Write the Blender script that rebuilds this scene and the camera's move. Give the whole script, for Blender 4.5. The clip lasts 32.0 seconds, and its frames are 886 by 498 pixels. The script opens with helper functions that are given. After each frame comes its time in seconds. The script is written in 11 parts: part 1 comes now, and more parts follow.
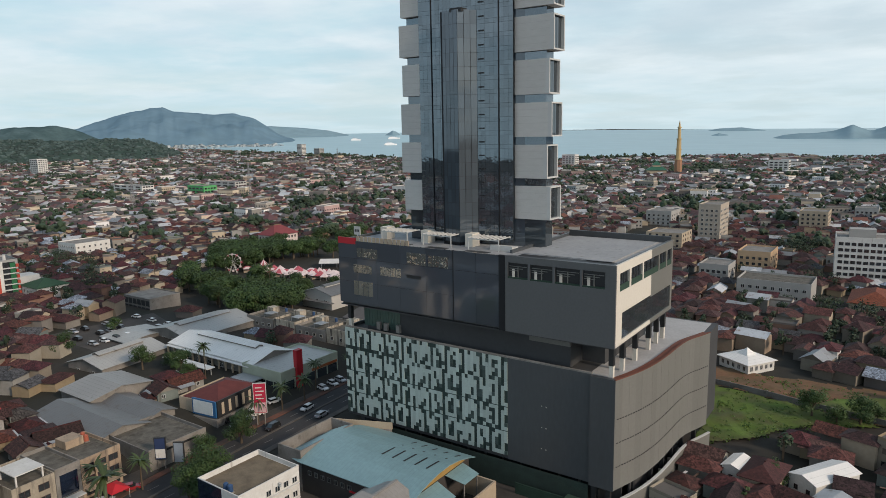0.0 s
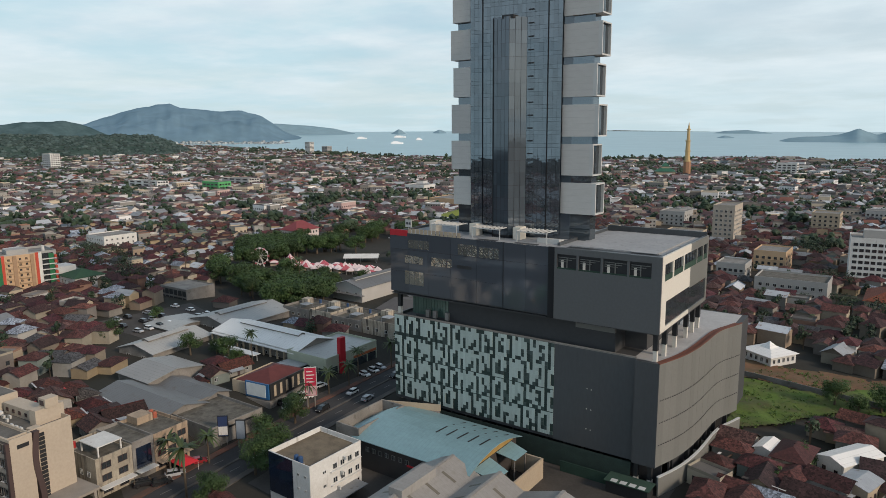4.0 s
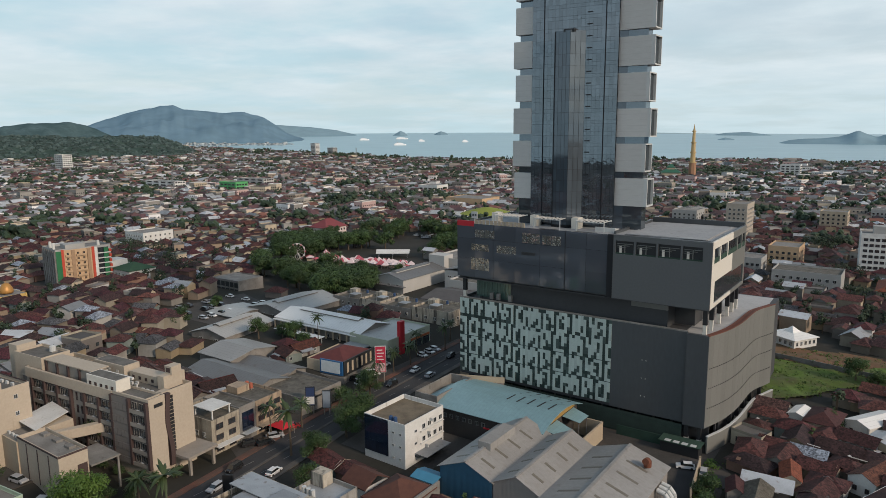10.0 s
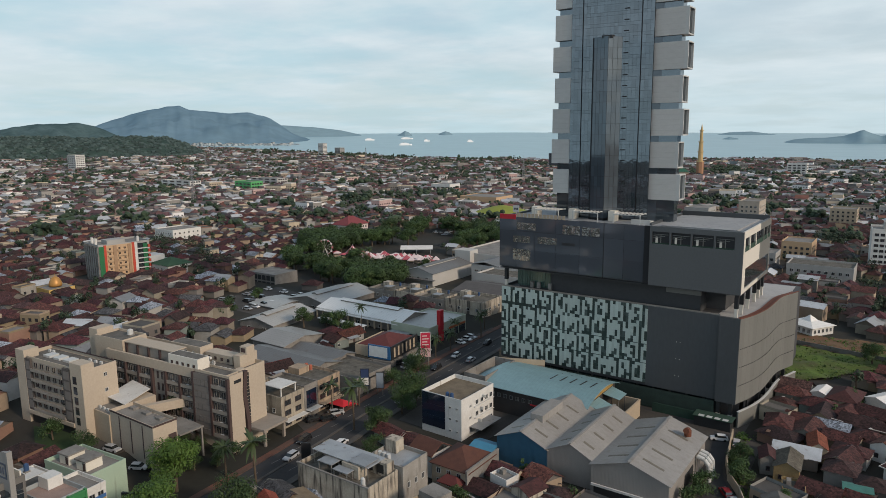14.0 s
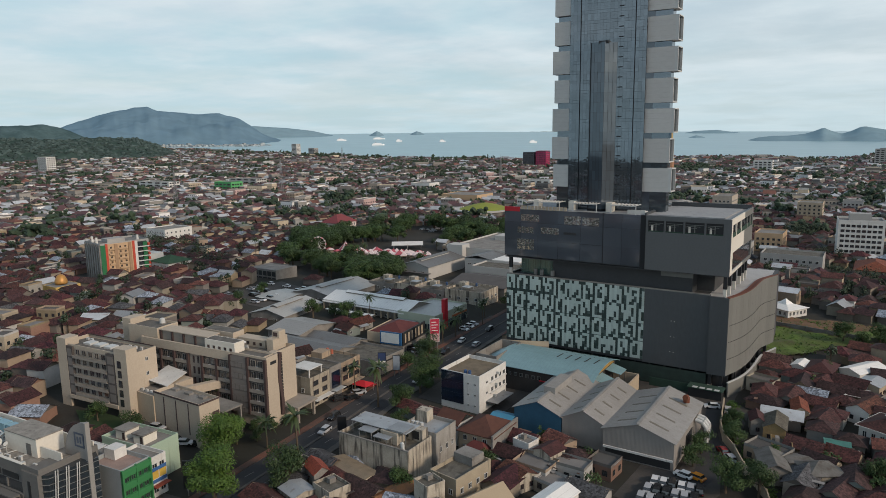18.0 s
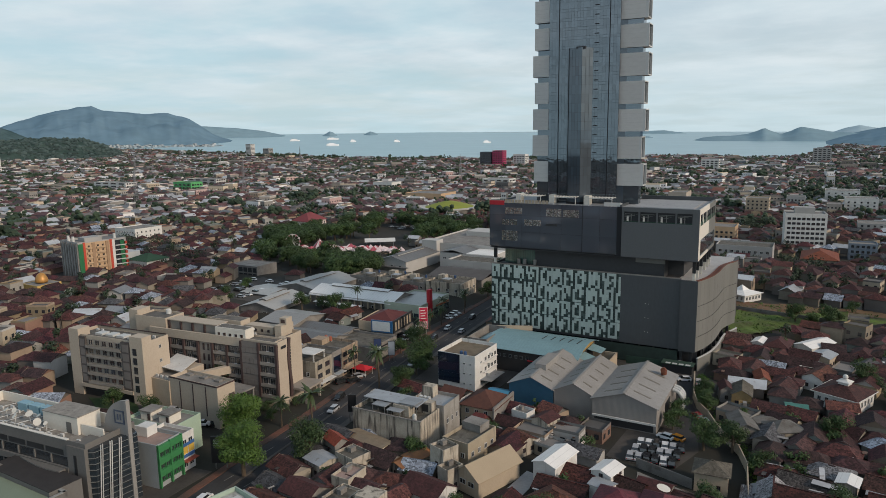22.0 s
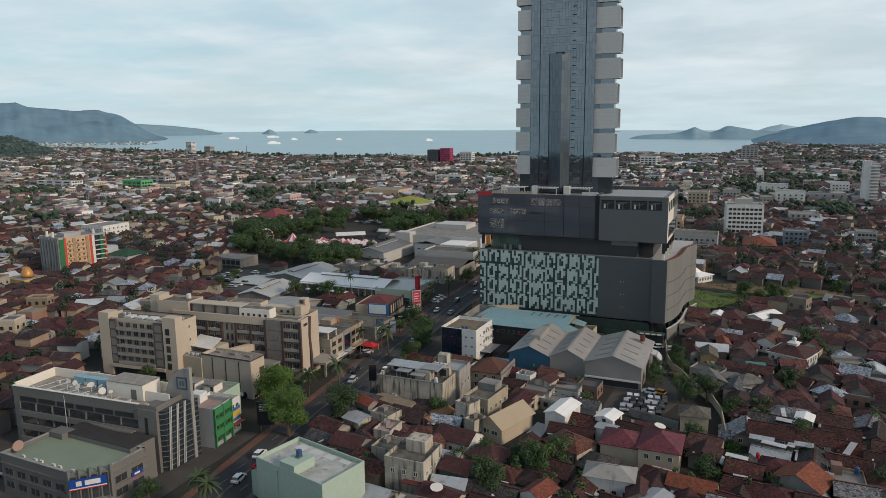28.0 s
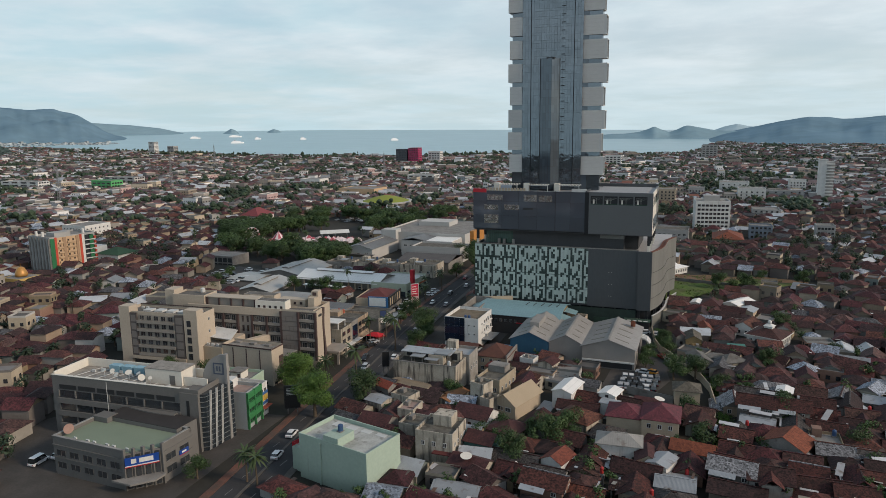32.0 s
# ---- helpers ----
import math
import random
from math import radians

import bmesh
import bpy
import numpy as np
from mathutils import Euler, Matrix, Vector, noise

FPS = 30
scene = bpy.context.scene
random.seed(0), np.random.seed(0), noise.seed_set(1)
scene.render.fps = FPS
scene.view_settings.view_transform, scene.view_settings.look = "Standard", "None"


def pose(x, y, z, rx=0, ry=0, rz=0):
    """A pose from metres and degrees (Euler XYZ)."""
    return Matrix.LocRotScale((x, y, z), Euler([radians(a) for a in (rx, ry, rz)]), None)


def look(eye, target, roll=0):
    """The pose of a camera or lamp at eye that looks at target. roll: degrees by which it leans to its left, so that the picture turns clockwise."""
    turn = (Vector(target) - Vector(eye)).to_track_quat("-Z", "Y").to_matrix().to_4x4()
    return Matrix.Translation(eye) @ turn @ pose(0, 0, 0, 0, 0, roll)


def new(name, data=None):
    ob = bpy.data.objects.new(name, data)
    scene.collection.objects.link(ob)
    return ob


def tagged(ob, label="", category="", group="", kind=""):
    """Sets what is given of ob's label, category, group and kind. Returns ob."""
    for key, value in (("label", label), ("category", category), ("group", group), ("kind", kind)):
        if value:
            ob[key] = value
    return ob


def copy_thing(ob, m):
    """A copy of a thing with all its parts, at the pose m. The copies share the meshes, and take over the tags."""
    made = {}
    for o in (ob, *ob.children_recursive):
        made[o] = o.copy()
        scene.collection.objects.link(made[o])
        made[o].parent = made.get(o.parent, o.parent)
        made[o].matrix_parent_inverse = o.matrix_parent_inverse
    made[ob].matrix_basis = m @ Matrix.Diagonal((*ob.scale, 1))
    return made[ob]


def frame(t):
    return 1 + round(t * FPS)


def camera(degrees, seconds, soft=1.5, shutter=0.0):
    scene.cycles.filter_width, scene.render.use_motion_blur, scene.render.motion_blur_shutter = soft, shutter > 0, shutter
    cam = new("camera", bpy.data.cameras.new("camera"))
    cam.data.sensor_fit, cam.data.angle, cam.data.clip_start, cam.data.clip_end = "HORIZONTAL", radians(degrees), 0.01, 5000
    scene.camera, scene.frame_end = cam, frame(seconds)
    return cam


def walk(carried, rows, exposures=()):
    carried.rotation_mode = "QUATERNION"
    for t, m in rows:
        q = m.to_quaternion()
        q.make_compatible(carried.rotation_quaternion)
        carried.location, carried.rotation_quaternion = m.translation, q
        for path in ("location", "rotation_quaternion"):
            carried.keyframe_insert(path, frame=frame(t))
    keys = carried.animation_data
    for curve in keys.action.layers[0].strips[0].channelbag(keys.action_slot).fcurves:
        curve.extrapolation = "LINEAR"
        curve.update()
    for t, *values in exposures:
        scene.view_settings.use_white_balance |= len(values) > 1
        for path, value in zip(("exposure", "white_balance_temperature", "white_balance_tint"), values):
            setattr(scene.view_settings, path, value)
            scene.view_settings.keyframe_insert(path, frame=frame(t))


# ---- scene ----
cam = camera(65.8, 32.0, soft=0.85)

PATH = [
    (0, (68.651, -121.258, 76.262), (67.522, -119.642, 75.926), -1.1),
    (1, (68.103, -124.304, 76.389), (66.971, -122.689, 76.053), -0.9),
    (2, (67.091, -127.865, 76.373), (65.959, -126.25, 76.038), -0.6),
    (3, (65.985, -131.764, 76.318), (64.851, -130.152, 75.98), -0.5),
    (6, (63.978, -144.519, 76.293), (62.843, -142.907, 75.959), -0.4),
    (8, (63.038, -153.714, 76.319), (61.905, -152.099, 75.988), -0.3),
    (10, (61.682, -162.601, 76.208), (60.55, -160.987, 75.875), -0.4),
    (12, (60.613, -171.993, 76.127), (59.477, -170.38, 75.796), -0.3),
    (14, (59.569, -181.426, 76.087), (58.43, -179.816, 75.754), -0.5),
    (16.5, (58.628, -193.463, 75.893), (57.505, -191.842, 75.559), -0.7),
    (17, (58.298, -195.863, 75.854), (57.193, -194.23, 75.519), -0.8),
    (18, (57.862, -200.849, 75.767), (56.793, -199.192, 75.433), -0.8),
    (19, (57.205, -205.516, 75.692), (56.168, -203.839, 75.358), -0.7),
    (20, (56.462, -209.945, 75.634), (55.453, -208.251, 75.299), -0.8),
    (22, (54.811, -219.595, 75.368), (53.859, -217.868, 75.033), -0.8),
    (24, (52.669, -228.643, 75.106), (51.771, -226.888, 74.768), -0.8),
    (25.5, (50.796, -236.016, 75.141), (49.937, -234.242, 74.802), -0.7),
    (27.5, (47.857, -245.714, 75.07), (47.051, -243.916, 74.729), -0.6),
    (28, (47.008, -248.06, 75.054), (46.214, -246.257, 74.712), -0.7),
    (30, (43.339, -256.363, 75.467), (42.595, -254.539, 75.123), -0.8),
    (32, (39.636, -265.858, 75.62), (38.941, -264.014, 75.275), -0.7),
]
walk(cam, [(t, look(eye, target, roll)) for t, eye, target, roll in PATH], exposures=((0, 0.07), (4, 0.05), (9, 0.0), (14, -0.06), (19, -0.07), (25, -0.06), (32, -0.03)))

# ---------------------------------------------------------------- light and sky
SUN_AZ, SUN_EL = 95.0, 27.0          # degrees clockwise from +y, and above the horizon
sun = new("sun", bpy.data.lights.new("sun", "SUN"))
sun.data.energy, sun.data.angle, sun.data.color = 2.5, radians(8), (1.0, 0.81, 0.63)
_d = Vector((math.sin(radians(SUN_AZ)) * math.cos(radians(SUN_EL)), math.cos(radians(SUN_AZ)) * math.cos(radians(SUN_EL)), math.sin(radians(SUN_EL))))
sun.matrix_world = look(_d * 900, (0, 0, 0))

world = bpy.data.worlds.new("sky")
scene.world = world
world.use_nodes = True
wn, wl = world.node_tree.nodes, world.node_tree.links
for n in list(wn):
    wn.remove(n)
w_out = wn.new("ShaderNodeOutputWorld")
w_bg = wn.new("ShaderNodeBackground")
w_sky = wn.new("ShaderNodeTexSky")
w_sky.sky_type, w_sky.sun_disc = "NISHITA", False
w_sky.sun_elevation, w_sky.sun_rotation = radians(SUN_EL), radians(SUN_AZ)
w_sky.air_density, w_sky.dust_density, w_sky.ozone_density = 1.0, 1.5, 2.0
w_co = wn.new("ShaderNodeTexCoord")
w_sep = wn.new("ShaderNodeSeparateXYZ")
wl.new(w_co.outputs["Generated"], w_sep.inputs[0])
# clouds lie on a flat ceiling: the direction is divided by its height
w_up = wn.new("ShaderNodeMath"); w_up.operation = "MAXIMUM"; w_up.inputs[1].default_value = 0.0
wl.new(w_sep.outputs["Z"], w_up.inputs[0])
w_add = wn.new("ShaderNodeMath"); w_add.operation = "ADD"; w_add.inputs[1].default_value = 0.10
wl.new(w_up.outputs[0], w_add.inputs[0])
w_div = wn.new("ShaderNodeVectorMath"); w_div.operation = "DIVIDE"
w_com = wn.new("ShaderNodeCombineXYZ")
for k in ("X", "Y", "Z"):
    wl.new(w_add.outputs[0], w_com.inputs[k])
wl.new(w_co.outputs["Generated"], w_div.inputs[0])
wl.new(w_com.outputs[0], w_div.inputs[1])


def cloud_layer(scale, detail, low, high, shift):
    mp = wn.new("ShaderNodeMapping")
    mp.inputs["Location"].default_value = shift
    wl.new(w_div.outputs[0], mp.inputs[0])
    nz = wn.new("ShaderNodeTexNoise")
    nz.inputs["Scale"].default_value, nz.inputs["Detail"].default_value, nz.inputs["Roughness"].default_value = scale, detail, 0.56
    wl.new(mp.outputs[0], nz.inputs["Vector"])
    rp = wn.new("ShaderNodeMapRange")
    rp.interpolation_type = "SMOOTHSTEP"
    rp.inputs["From Min"].default_value, rp.inputs["From Max"].default_value = low, high
    wl.new(nz.outputs[0], rp.inputs["Value"])
    return rp.outputs["Result"]


w_scale = wn.new("ShaderNodeVectorMath"); w_scale.operation = "SCALE"; w_scale.inputs["Scale"].default_value = 0.12
wl.new(w_sky.outputs[0], w_scale.inputs[0])
w_tone = wn.new("ShaderNodeMix"); w_tone.data_type = "RGBA"
w_tone.inputs["A"].default_value, w_tone.inputs["B"].default_value = (0.635, 0.75, 0.81, 1), (0.79, 0.868, 0.908, 1)
wl.new(cloud_layer(1.35, 6, 0.24, 0.80, (3.1, 1.7, 0.0)), w_tone.inputs["Factor"])
w_mix = wn.new("ShaderNodeMix"); w_mix.data_type = "RGBA"
wl.new(w_scale.outputs[0], w_mix.inputs["A"])
# away from the sun, low in the west, the cloud sheet is thinner and bluer
w_west = wn.new("ShaderNodeMapRange"); w_west.interpolation_type = "SMOOTHSTEP"
w_west.inputs["From Min"].default_value, w_west.inputs["From Max"].default_value = -0.10, -0.62
w_west.inputs["To Min"].default_value, w_west.inputs["To Max"].default_value = 0.08, 0.74
wl.new(w_sep.outputs["X"], w_west.inputs["Value"])
w_gap = wn.new("ShaderNodeMath"); w_gap.operation = "MULTIPLY"
wl.new(w_west.outputs["Result"], w_gap.inputs[0]); wl.new(cloud_layer(0.75, 5, 0.62, 0.36, (7.3, 2.1, 0.0)), w_gap.inputs[1])
w_blue = wn.new("ShaderNodeMix"); w_blue.data_type = "RGBA"
w_blue.inputs["B"].default_value = (0.47, 0.685, 0.775, 1)
wl.new(w_gap.outputs[0], w_blue.inputs["Factor"]); wl.new(w_tone.outputs["Result"], w_blue.inputs["A"])
wl.new(w_blue.outputs["Result"], w_mix.inputs["B"])
w_cov = wn.new("ShaderNodeMath"); w_cov.operation = "MULTIPLY_ADD"; w_cov.inputs[1].default_value, w_cov.inputs[2].default_value = 0.24, 0.74
wl.new(cloud_layer(0.9, 7, 0.38, 0.60, (0.4, 5.2, 0.0)), w_cov.inputs[0])
# the cloud sheet thins overhead
w_thin = wn.new("ShaderNodeMapRange"); w_thin.interpolation_type = "SMOOTHSTEP"
w_thin.inputs["From Min"].default_value, w_thin.inputs["From Max"].default_value = 0.16, 0.62
w_thin.inputs["To Min"].default_value, w_thin.inputs["To Max"].default_value = 1.0, 0.40
wl.new(w_up.outputs[0], w_thin.inputs["Value"])
w_fac = wn.new("ShaderNodeMath"); w_fac.operation = "MULTIPLY"
wl.new(w_cov.outputs[0], w_fac.inputs[0]); wl.new(w_thin.outputs["Result"], w_fac.inputs[1])
wl.new(w_fac.outputs[0], w_mix.inputs["Factor"])
# clear pale air low down
w_low = wn.new("ShaderNodeMapRange"); w_low.interpolation_type = "SMOOTHSTEP"
w_low.inputs["From Min"].default_value, w_low.inputs["From Max"].default_value = 0.0, 0.11
w_low.inputs["To Min"].default_value, w_low.inputs["To Max"].default_value = 0.62, 0.0
wl.new(w_sep.outputs["Z"], w_low.inputs["Value"])
w_air = wn.new("ShaderNodeMix"); w_air.data_type = "RGBA"
w_air.inputs["B"].default_value = (0.575, 0.735, 0.79, 1)
wl.new(w_low.outputs["Result"], w_air.inputs["Factor"]); wl.new(w_mix.outputs["Result"], w_air.inputs["A"])
wl.new(w_air.outputs["Result"], w_bg.inputs["Color"])
w_bg.inputs["Strength"].default_value = 1.0
wl.new(w_bg.outputs[0], w_out.inputs[0])

# ---------------------------------------------------------------- materials
MATS = {}


def mat(name, color, color2=None, rough=0.8, metal=0.0, scale=0.6, scale2=6.0, contrast=0.5, bump=0.0, bump_scale=20.0,
        objvar=0.0, islvar=0.0, palette=None, streak=0.0, spec=0.4, stretch=(1, 1, 1), dirt=None, dirt_low=0.56, coat=0.0, mottle=0.0, mottle_scale=2.6):
    """A surface with broad stains, fine grain and bump. palette: colours picked by the object's or island's own random number."""
    if name in MATS:
        return MATS[name]
    m = bpy.data.materials.new(name)
    m.use_nodes = True
    nt = m.node_tree
    N, L = nt.nodes, nt.links
    bs = N["Principled BSDF"]
    bs.inputs["Roughness"].default_value, bs.inputs["Metallic"].default_value = rough, metal
    bs.inputs["Specular IOR Level"].default_value = spec
    bs.inputs["Coat Weight"].default_value = coat
    co = N.new("ShaderNodeTexCoord")
    geo = N.new("ShaderNodeNewGeometry")
    mp = N.new("ShaderNodeMapping")
    mp.inputs["Scale"].default_value = stretch
    L.new(geo.outputs["Position"], mp.inputs[0])

    def noise_fac(s, detail, lo, hi):
        n = N.new("ShaderNodeTexNoise")
        n.inputs["Scale"].default_value, n.inputs["Detail"].default_value = s, detail
        L.new(mp.outputs[0], n.inputs["Vector"])
        r = N.new("ShaderNodeMapRange")
        r.inputs["From Min"].default_value, r.inputs["From Max"].default_value = lo, hi
        L.new(n.outputs[0], r.inputs["Value"])
        return r.outputs["Result"], n

    c2 = color2 or tuple(c * 0.72 for c in color)
    base = None
    if palette:
        rnd = N.new("ShaderNodeObjectInfo").outputs["Random"] if objvar else geo.outputs["Random Per Island"]
        ramp = N.new("ShaderNodeValToRGB")
        ramp.color_ramp.interpolation = "CONSTANT"
        while len(ramp.color_ramp.elements) < len(palette):
            ramp.color_ramp.elements.new(0.5)
        for k, c in enumerate(palette):
            ramp.color_ramp.elements[k].position = k / len(palette)
            ramp.color_ramp.elements[k].color = (*c, 1)
        L.new(rnd, ramp.inputs[0])
        base = ramp.outputs[0]
    mix = N.new("ShaderNodeMix"); mix.data_type = "RGBA"
    f1, _ = noise_fac(scale, 5, 0.35, 0.68)
    sc = N.new("ShaderNodeMath"); sc.operation = "MULTIPLY"; sc.inputs[1].default_value = contrast
    L.new(f1, sc.inputs[0])
    L.new(sc.outputs[0], mix.inputs["Factor"])
    if base:
        L.new(base, mix.inputs["A"])
        dk = N.new("ShaderNodeMix"); dk.data_type = "RGBA"; dk.blend_type = "MULTIPLY"; dk.inputs["Factor"].default_value = 1
        L.new(base, dk.inputs["A"]); dk.inputs["B"].default_value = (0.58, 0.58, 0.60, 1)
        L.new(dk.outputs["Result"], mix.inputs["B"])
    else:
        mix.inputs["A"].default_value, mix.inputs["B"].default_value = (*color, 1), (*c2, 1)
    out = mix.outputs["Result"]
    f2, n2 = noise_fac(scale2, 4, 0.3, 0.7)
    g = N.new("ShaderNodeMix"); g.data_type = "RGBA"; g.blend_type = "MULTIPLY"
    gf = N.new("ShaderNodeMath"); gf.operation = "MULTIPLY"; gf.inputs[1].default_value = 0.45 * contrast + 0.06
    L.new(f2, gf.inputs[0]); L.new(gf.outputs[0], g.inputs["Factor"])
    L.new(out, g.inputs["A"]); g.inputs["B"].default_value = (0.62, 0.60, 0.58, 1)
    out = g.outputs["Result"]
    if mottle:
        vo = N.new("ShaderNodeTexVoronoi"); vo.inputs["Scale"].default_value = mottle_scale
        L.new(geo.outputs["Position"], vo.inputs["Vector"])
        vs = N.new("ShaderNodeSeparateColor"); L.new(vo.outputs["Color"], vs.inputs[0])
        vr = N.new("ShaderNodeMapRange"); vr.inputs["To Min"].default_value, vr.inputs["To Max"].default_value = 1 - mottle, 1 + mottle
        L.new(vs.outputs[0], vr.inputs["Value"])
        vh = N.new("ShaderNodeHueSaturation"); L.new(vr.outputs["Result"], vh.inputs["Value"]); L.new(out, vh.inputs["Color"])
        out = vh.outputs["Color"]
    if dirt:
        n = N.new("ShaderNodeTexNoise")
        n.inputs["Scale"].default_value, n.inputs["Detail"].default_value = 1.0 if streak else 0.55, 6
        m2 = N.new("ShaderNodeMapping"); m2.inputs["Scale"].default_value = (1, 1, 0.12) if streak else (1, 1, 1)
        L.new(geo.outputs["Position"], m2.inputs[0]); L.new(m2.outputs[0], n.inputs["Vector"])
        r = N.new("ShaderNodeMapRange"); r.inputs["From Min"].default_value, r.inputs["From Max"].default_value = dirt_low, dirt_low + 0.16
        L.new(n.outputs[0], r.inputs["Value"])
        d = N.new("ShaderNodeMix"); d.data_type = "RGBA"
        L.new(r.outputs["Result"], d.inputs["Factor"]); L.new(out, d.inputs["A"]); d.inputs["B"].default_value = (*dirt, 1)
        out = d.outputs["Result"]
    if objvar or islvar:
        rnd = N.new("ShaderNodeObjectInfo").outputs["Random"] if objvar else geo.outputs["Random Per Island"]
        hv = N.new("ShaderNodeHueSaturation")
        mr = N.new("ShaderNodeMapRange")
        v = objvar or islvar
        mr.inputs["To Min"].default_value, mr.inputs["To Max"].default_value = 1 - v, 1 + v
        wn1 = N.new("ShaderNodeTexWhiteNoise"); wn1.noise_dimensions = "1D"
        L.new(rnd, wn1.inputs["W"]); L.new(wn1.outputs["Value"], mr.inputs["Value"])
        L.new(mr.outputs["Result"], hv.inputs["Value"]); L.new(out, hv.inputs["Color"])
        out = hv.outputs["Color"]
    L.new(out, bs.inputs["Base Color"])
    if bump:
        b = N.new("ShaderNodeBump")
        b.inputs["Strength"].default_value, b.inputs["Distance"].default_value = bump, 0.05
        bn = N.new("ShaderNodeTexNoise"); bn.inputs["Scale"].default_value, bn.inputs["Detail"].default_value = bump_scale, 3
        L.new(mp.outputs[0], bn.inputs["Vector"]); L.new(bn.outputs[0], b.inputs["Height"]); L.new(b.outputs[0], bs.inputs["Normal"])
    MATS[name] = m
    return m


def striped(name, color, gap, axis="x", pitch=0.9, rough=0.5, metal=0.0, depth=0.06, **kw):
    """A sheet with ribs or courses: mat() plus a wave bump and dark seams."""
    m = mat(name, color, rough=rough, metal=metal, **kw)
    nt = m.node_tree
    N, L = nt.nodes, nt.links
    bs = N["Principled BSDF"]
    co = N.new("ShaderNodeTexCoord")
    wv = N.new("ShaderNodeTexWave")
    wv.wave_type, wv.bands_direction, wv.wave_profile = "BANDS", axis.upper(), "SAW" if gap else "SIN"
    wv.inputs["Scale"].default_value = 0.314159 / pitch
    L.new(co.outputs["Object"], wv.inputs["Vector"])
    b = N.new("ShaderNodeBump"); b.inputs["Strength"].default_value, b.inputs["Distance"].default_value = 0.6, depth
    L.new(wv.outputs["Fac"], b.inputs["Height"])
    if bs.inputs["Normal"].links:
        L.new(bs.inputs["Normal"].links[0].from_socket, b.inputs["Normal"])
    L.new(b.outputs[0], bs.inputs["Normal"])
    if gap:
        old = bs.inputs["Base Color"].links[0].from_socket
        r = N.new("ShaderNodeMapRange"); r.inputs["From Min"].default_value, r.inputs["From Max"].default_value = 0.90, 0.97
        L.new(wv.outputs["Fac"], r.inputs["Value"])
        d = N.new("ShaderNodeMix"); d.data_type = "RGBA"; d.blend_type = "MULTIPLY"
        L.new(r.outputs["Result"], d.inputs["Factor"]); L.new(old, d.inputs["A"]); d.inputs["B"].default_value = (gap, gap, gap, 1)
        L.new(d.outputs["Result"], bs.inputs["Base Color"])
    return m


def glass_mat(name, color, rough=0.06, metal=0.0, spec=0.9, wav=0.0):
    if name in MATS:
        return MATS[name]
    m = bpy.data.materials.new(name)
    m.use_nodes = True
    N, L = m.node_tree.nodes, m.node_tree.links
    bs = N["Principled BSDF"]
    oi = N.new("ShaderNodeNewGeometry")
    hv = N.new("ShaderNodeHueSaturation")
    hv.inputs["Color"].default_value = (*color, 1)
    wn1 = N.new("ShaderNodeTexWhiteNoise"); wn1.noise_dimensions = "1D"
    oj = N.new("ShaderNodeObjectInfo")
    ad = N.new("ShaderNodeMath"); ad.operation = "ADD"
    L.new(oi.outputs["Random Per Island"], ad.inputs[0]); L.new(oj.outputs["Random"], ad.inputs[1])
    L.new(ad.outputs[0], wn1.inputs["W"])
    mr = N.new("ShaderNodeMapRange"); mr.inputs["To Min"].default_value, mr.inputs["To Max"].default_value = 0.88, 1.12
    L.new(wn1.outputs["Value"], mr.inputs["Value"]); L.new(mr.outputs["Result"], hv.inputs["Value"])
    L.new(hv.outputs["Color"], bs.inputs["Base Color"])
    bs.inputs["Roughness"].default_value, bs.inputs["Metallic"].default_value = rough, metal
    bs.inputs["Specular IOR Level"].default_value = spec
    bs.inputs["IOR"].default_value = 1.6
    if wav:
        b = N.new("ShaderNodeBump"); b.inputs["Strength"].default_value, b.inputs["Distance"].default_value = wav, 0.1
        n = N.new("ShaderNodeTexNoise"); n.inputs["Scale"].default_value = 0.5
        g = N.new("ShaderNodeNewGeometry")
        L.new(g.outputs["Position"], n.inputs["Vector"]); L.new(n.outputs[0], b.inputs["Height"]); L.new(b.outputs[0], bs.inputs["Normal"])
    MATS[name] = m
    return m


ROOFS = [(0.059, 0.017, 0.016), (0.043, 0.016, 0.015), (0.073, 0.02, 0.016), (0.041, 0.019, 0.016), (0.078, 0.026, 0.02),
         (0.054, 0.023, 0.02), (0.067, 0.016, 0.016), (0.061, 0.054, 0.051), (0.102, 0.033, 0.022), (0.082, 0.038, 0.03),
         (0.049, 0.016, 0.014), (0.064, 0.02, 0.016), (0.054, 0.013, 0.015), (0.036, 0.017, 0.016), (0.065, 0.022, 0.018),
         (0.22, 0.22, 0.23)]
WALLS = [(0.255, 0.242, 0.216), (0.299, 0.273, 0.220), (0.202, 0.176, 0.141), (0.405, 0.400, 0.383), (0.273, 0.220, 0.145), (0.167, 0.154, 0.141),
         (0.282, 0.220, 0.163), (0.185, 0.220, 0.207), (0.361, 0.308, 0.233), (0.211, 0.128, 0.097), (0.136, 0.123, 0.114), (0.246, 0.246, 0.233)]

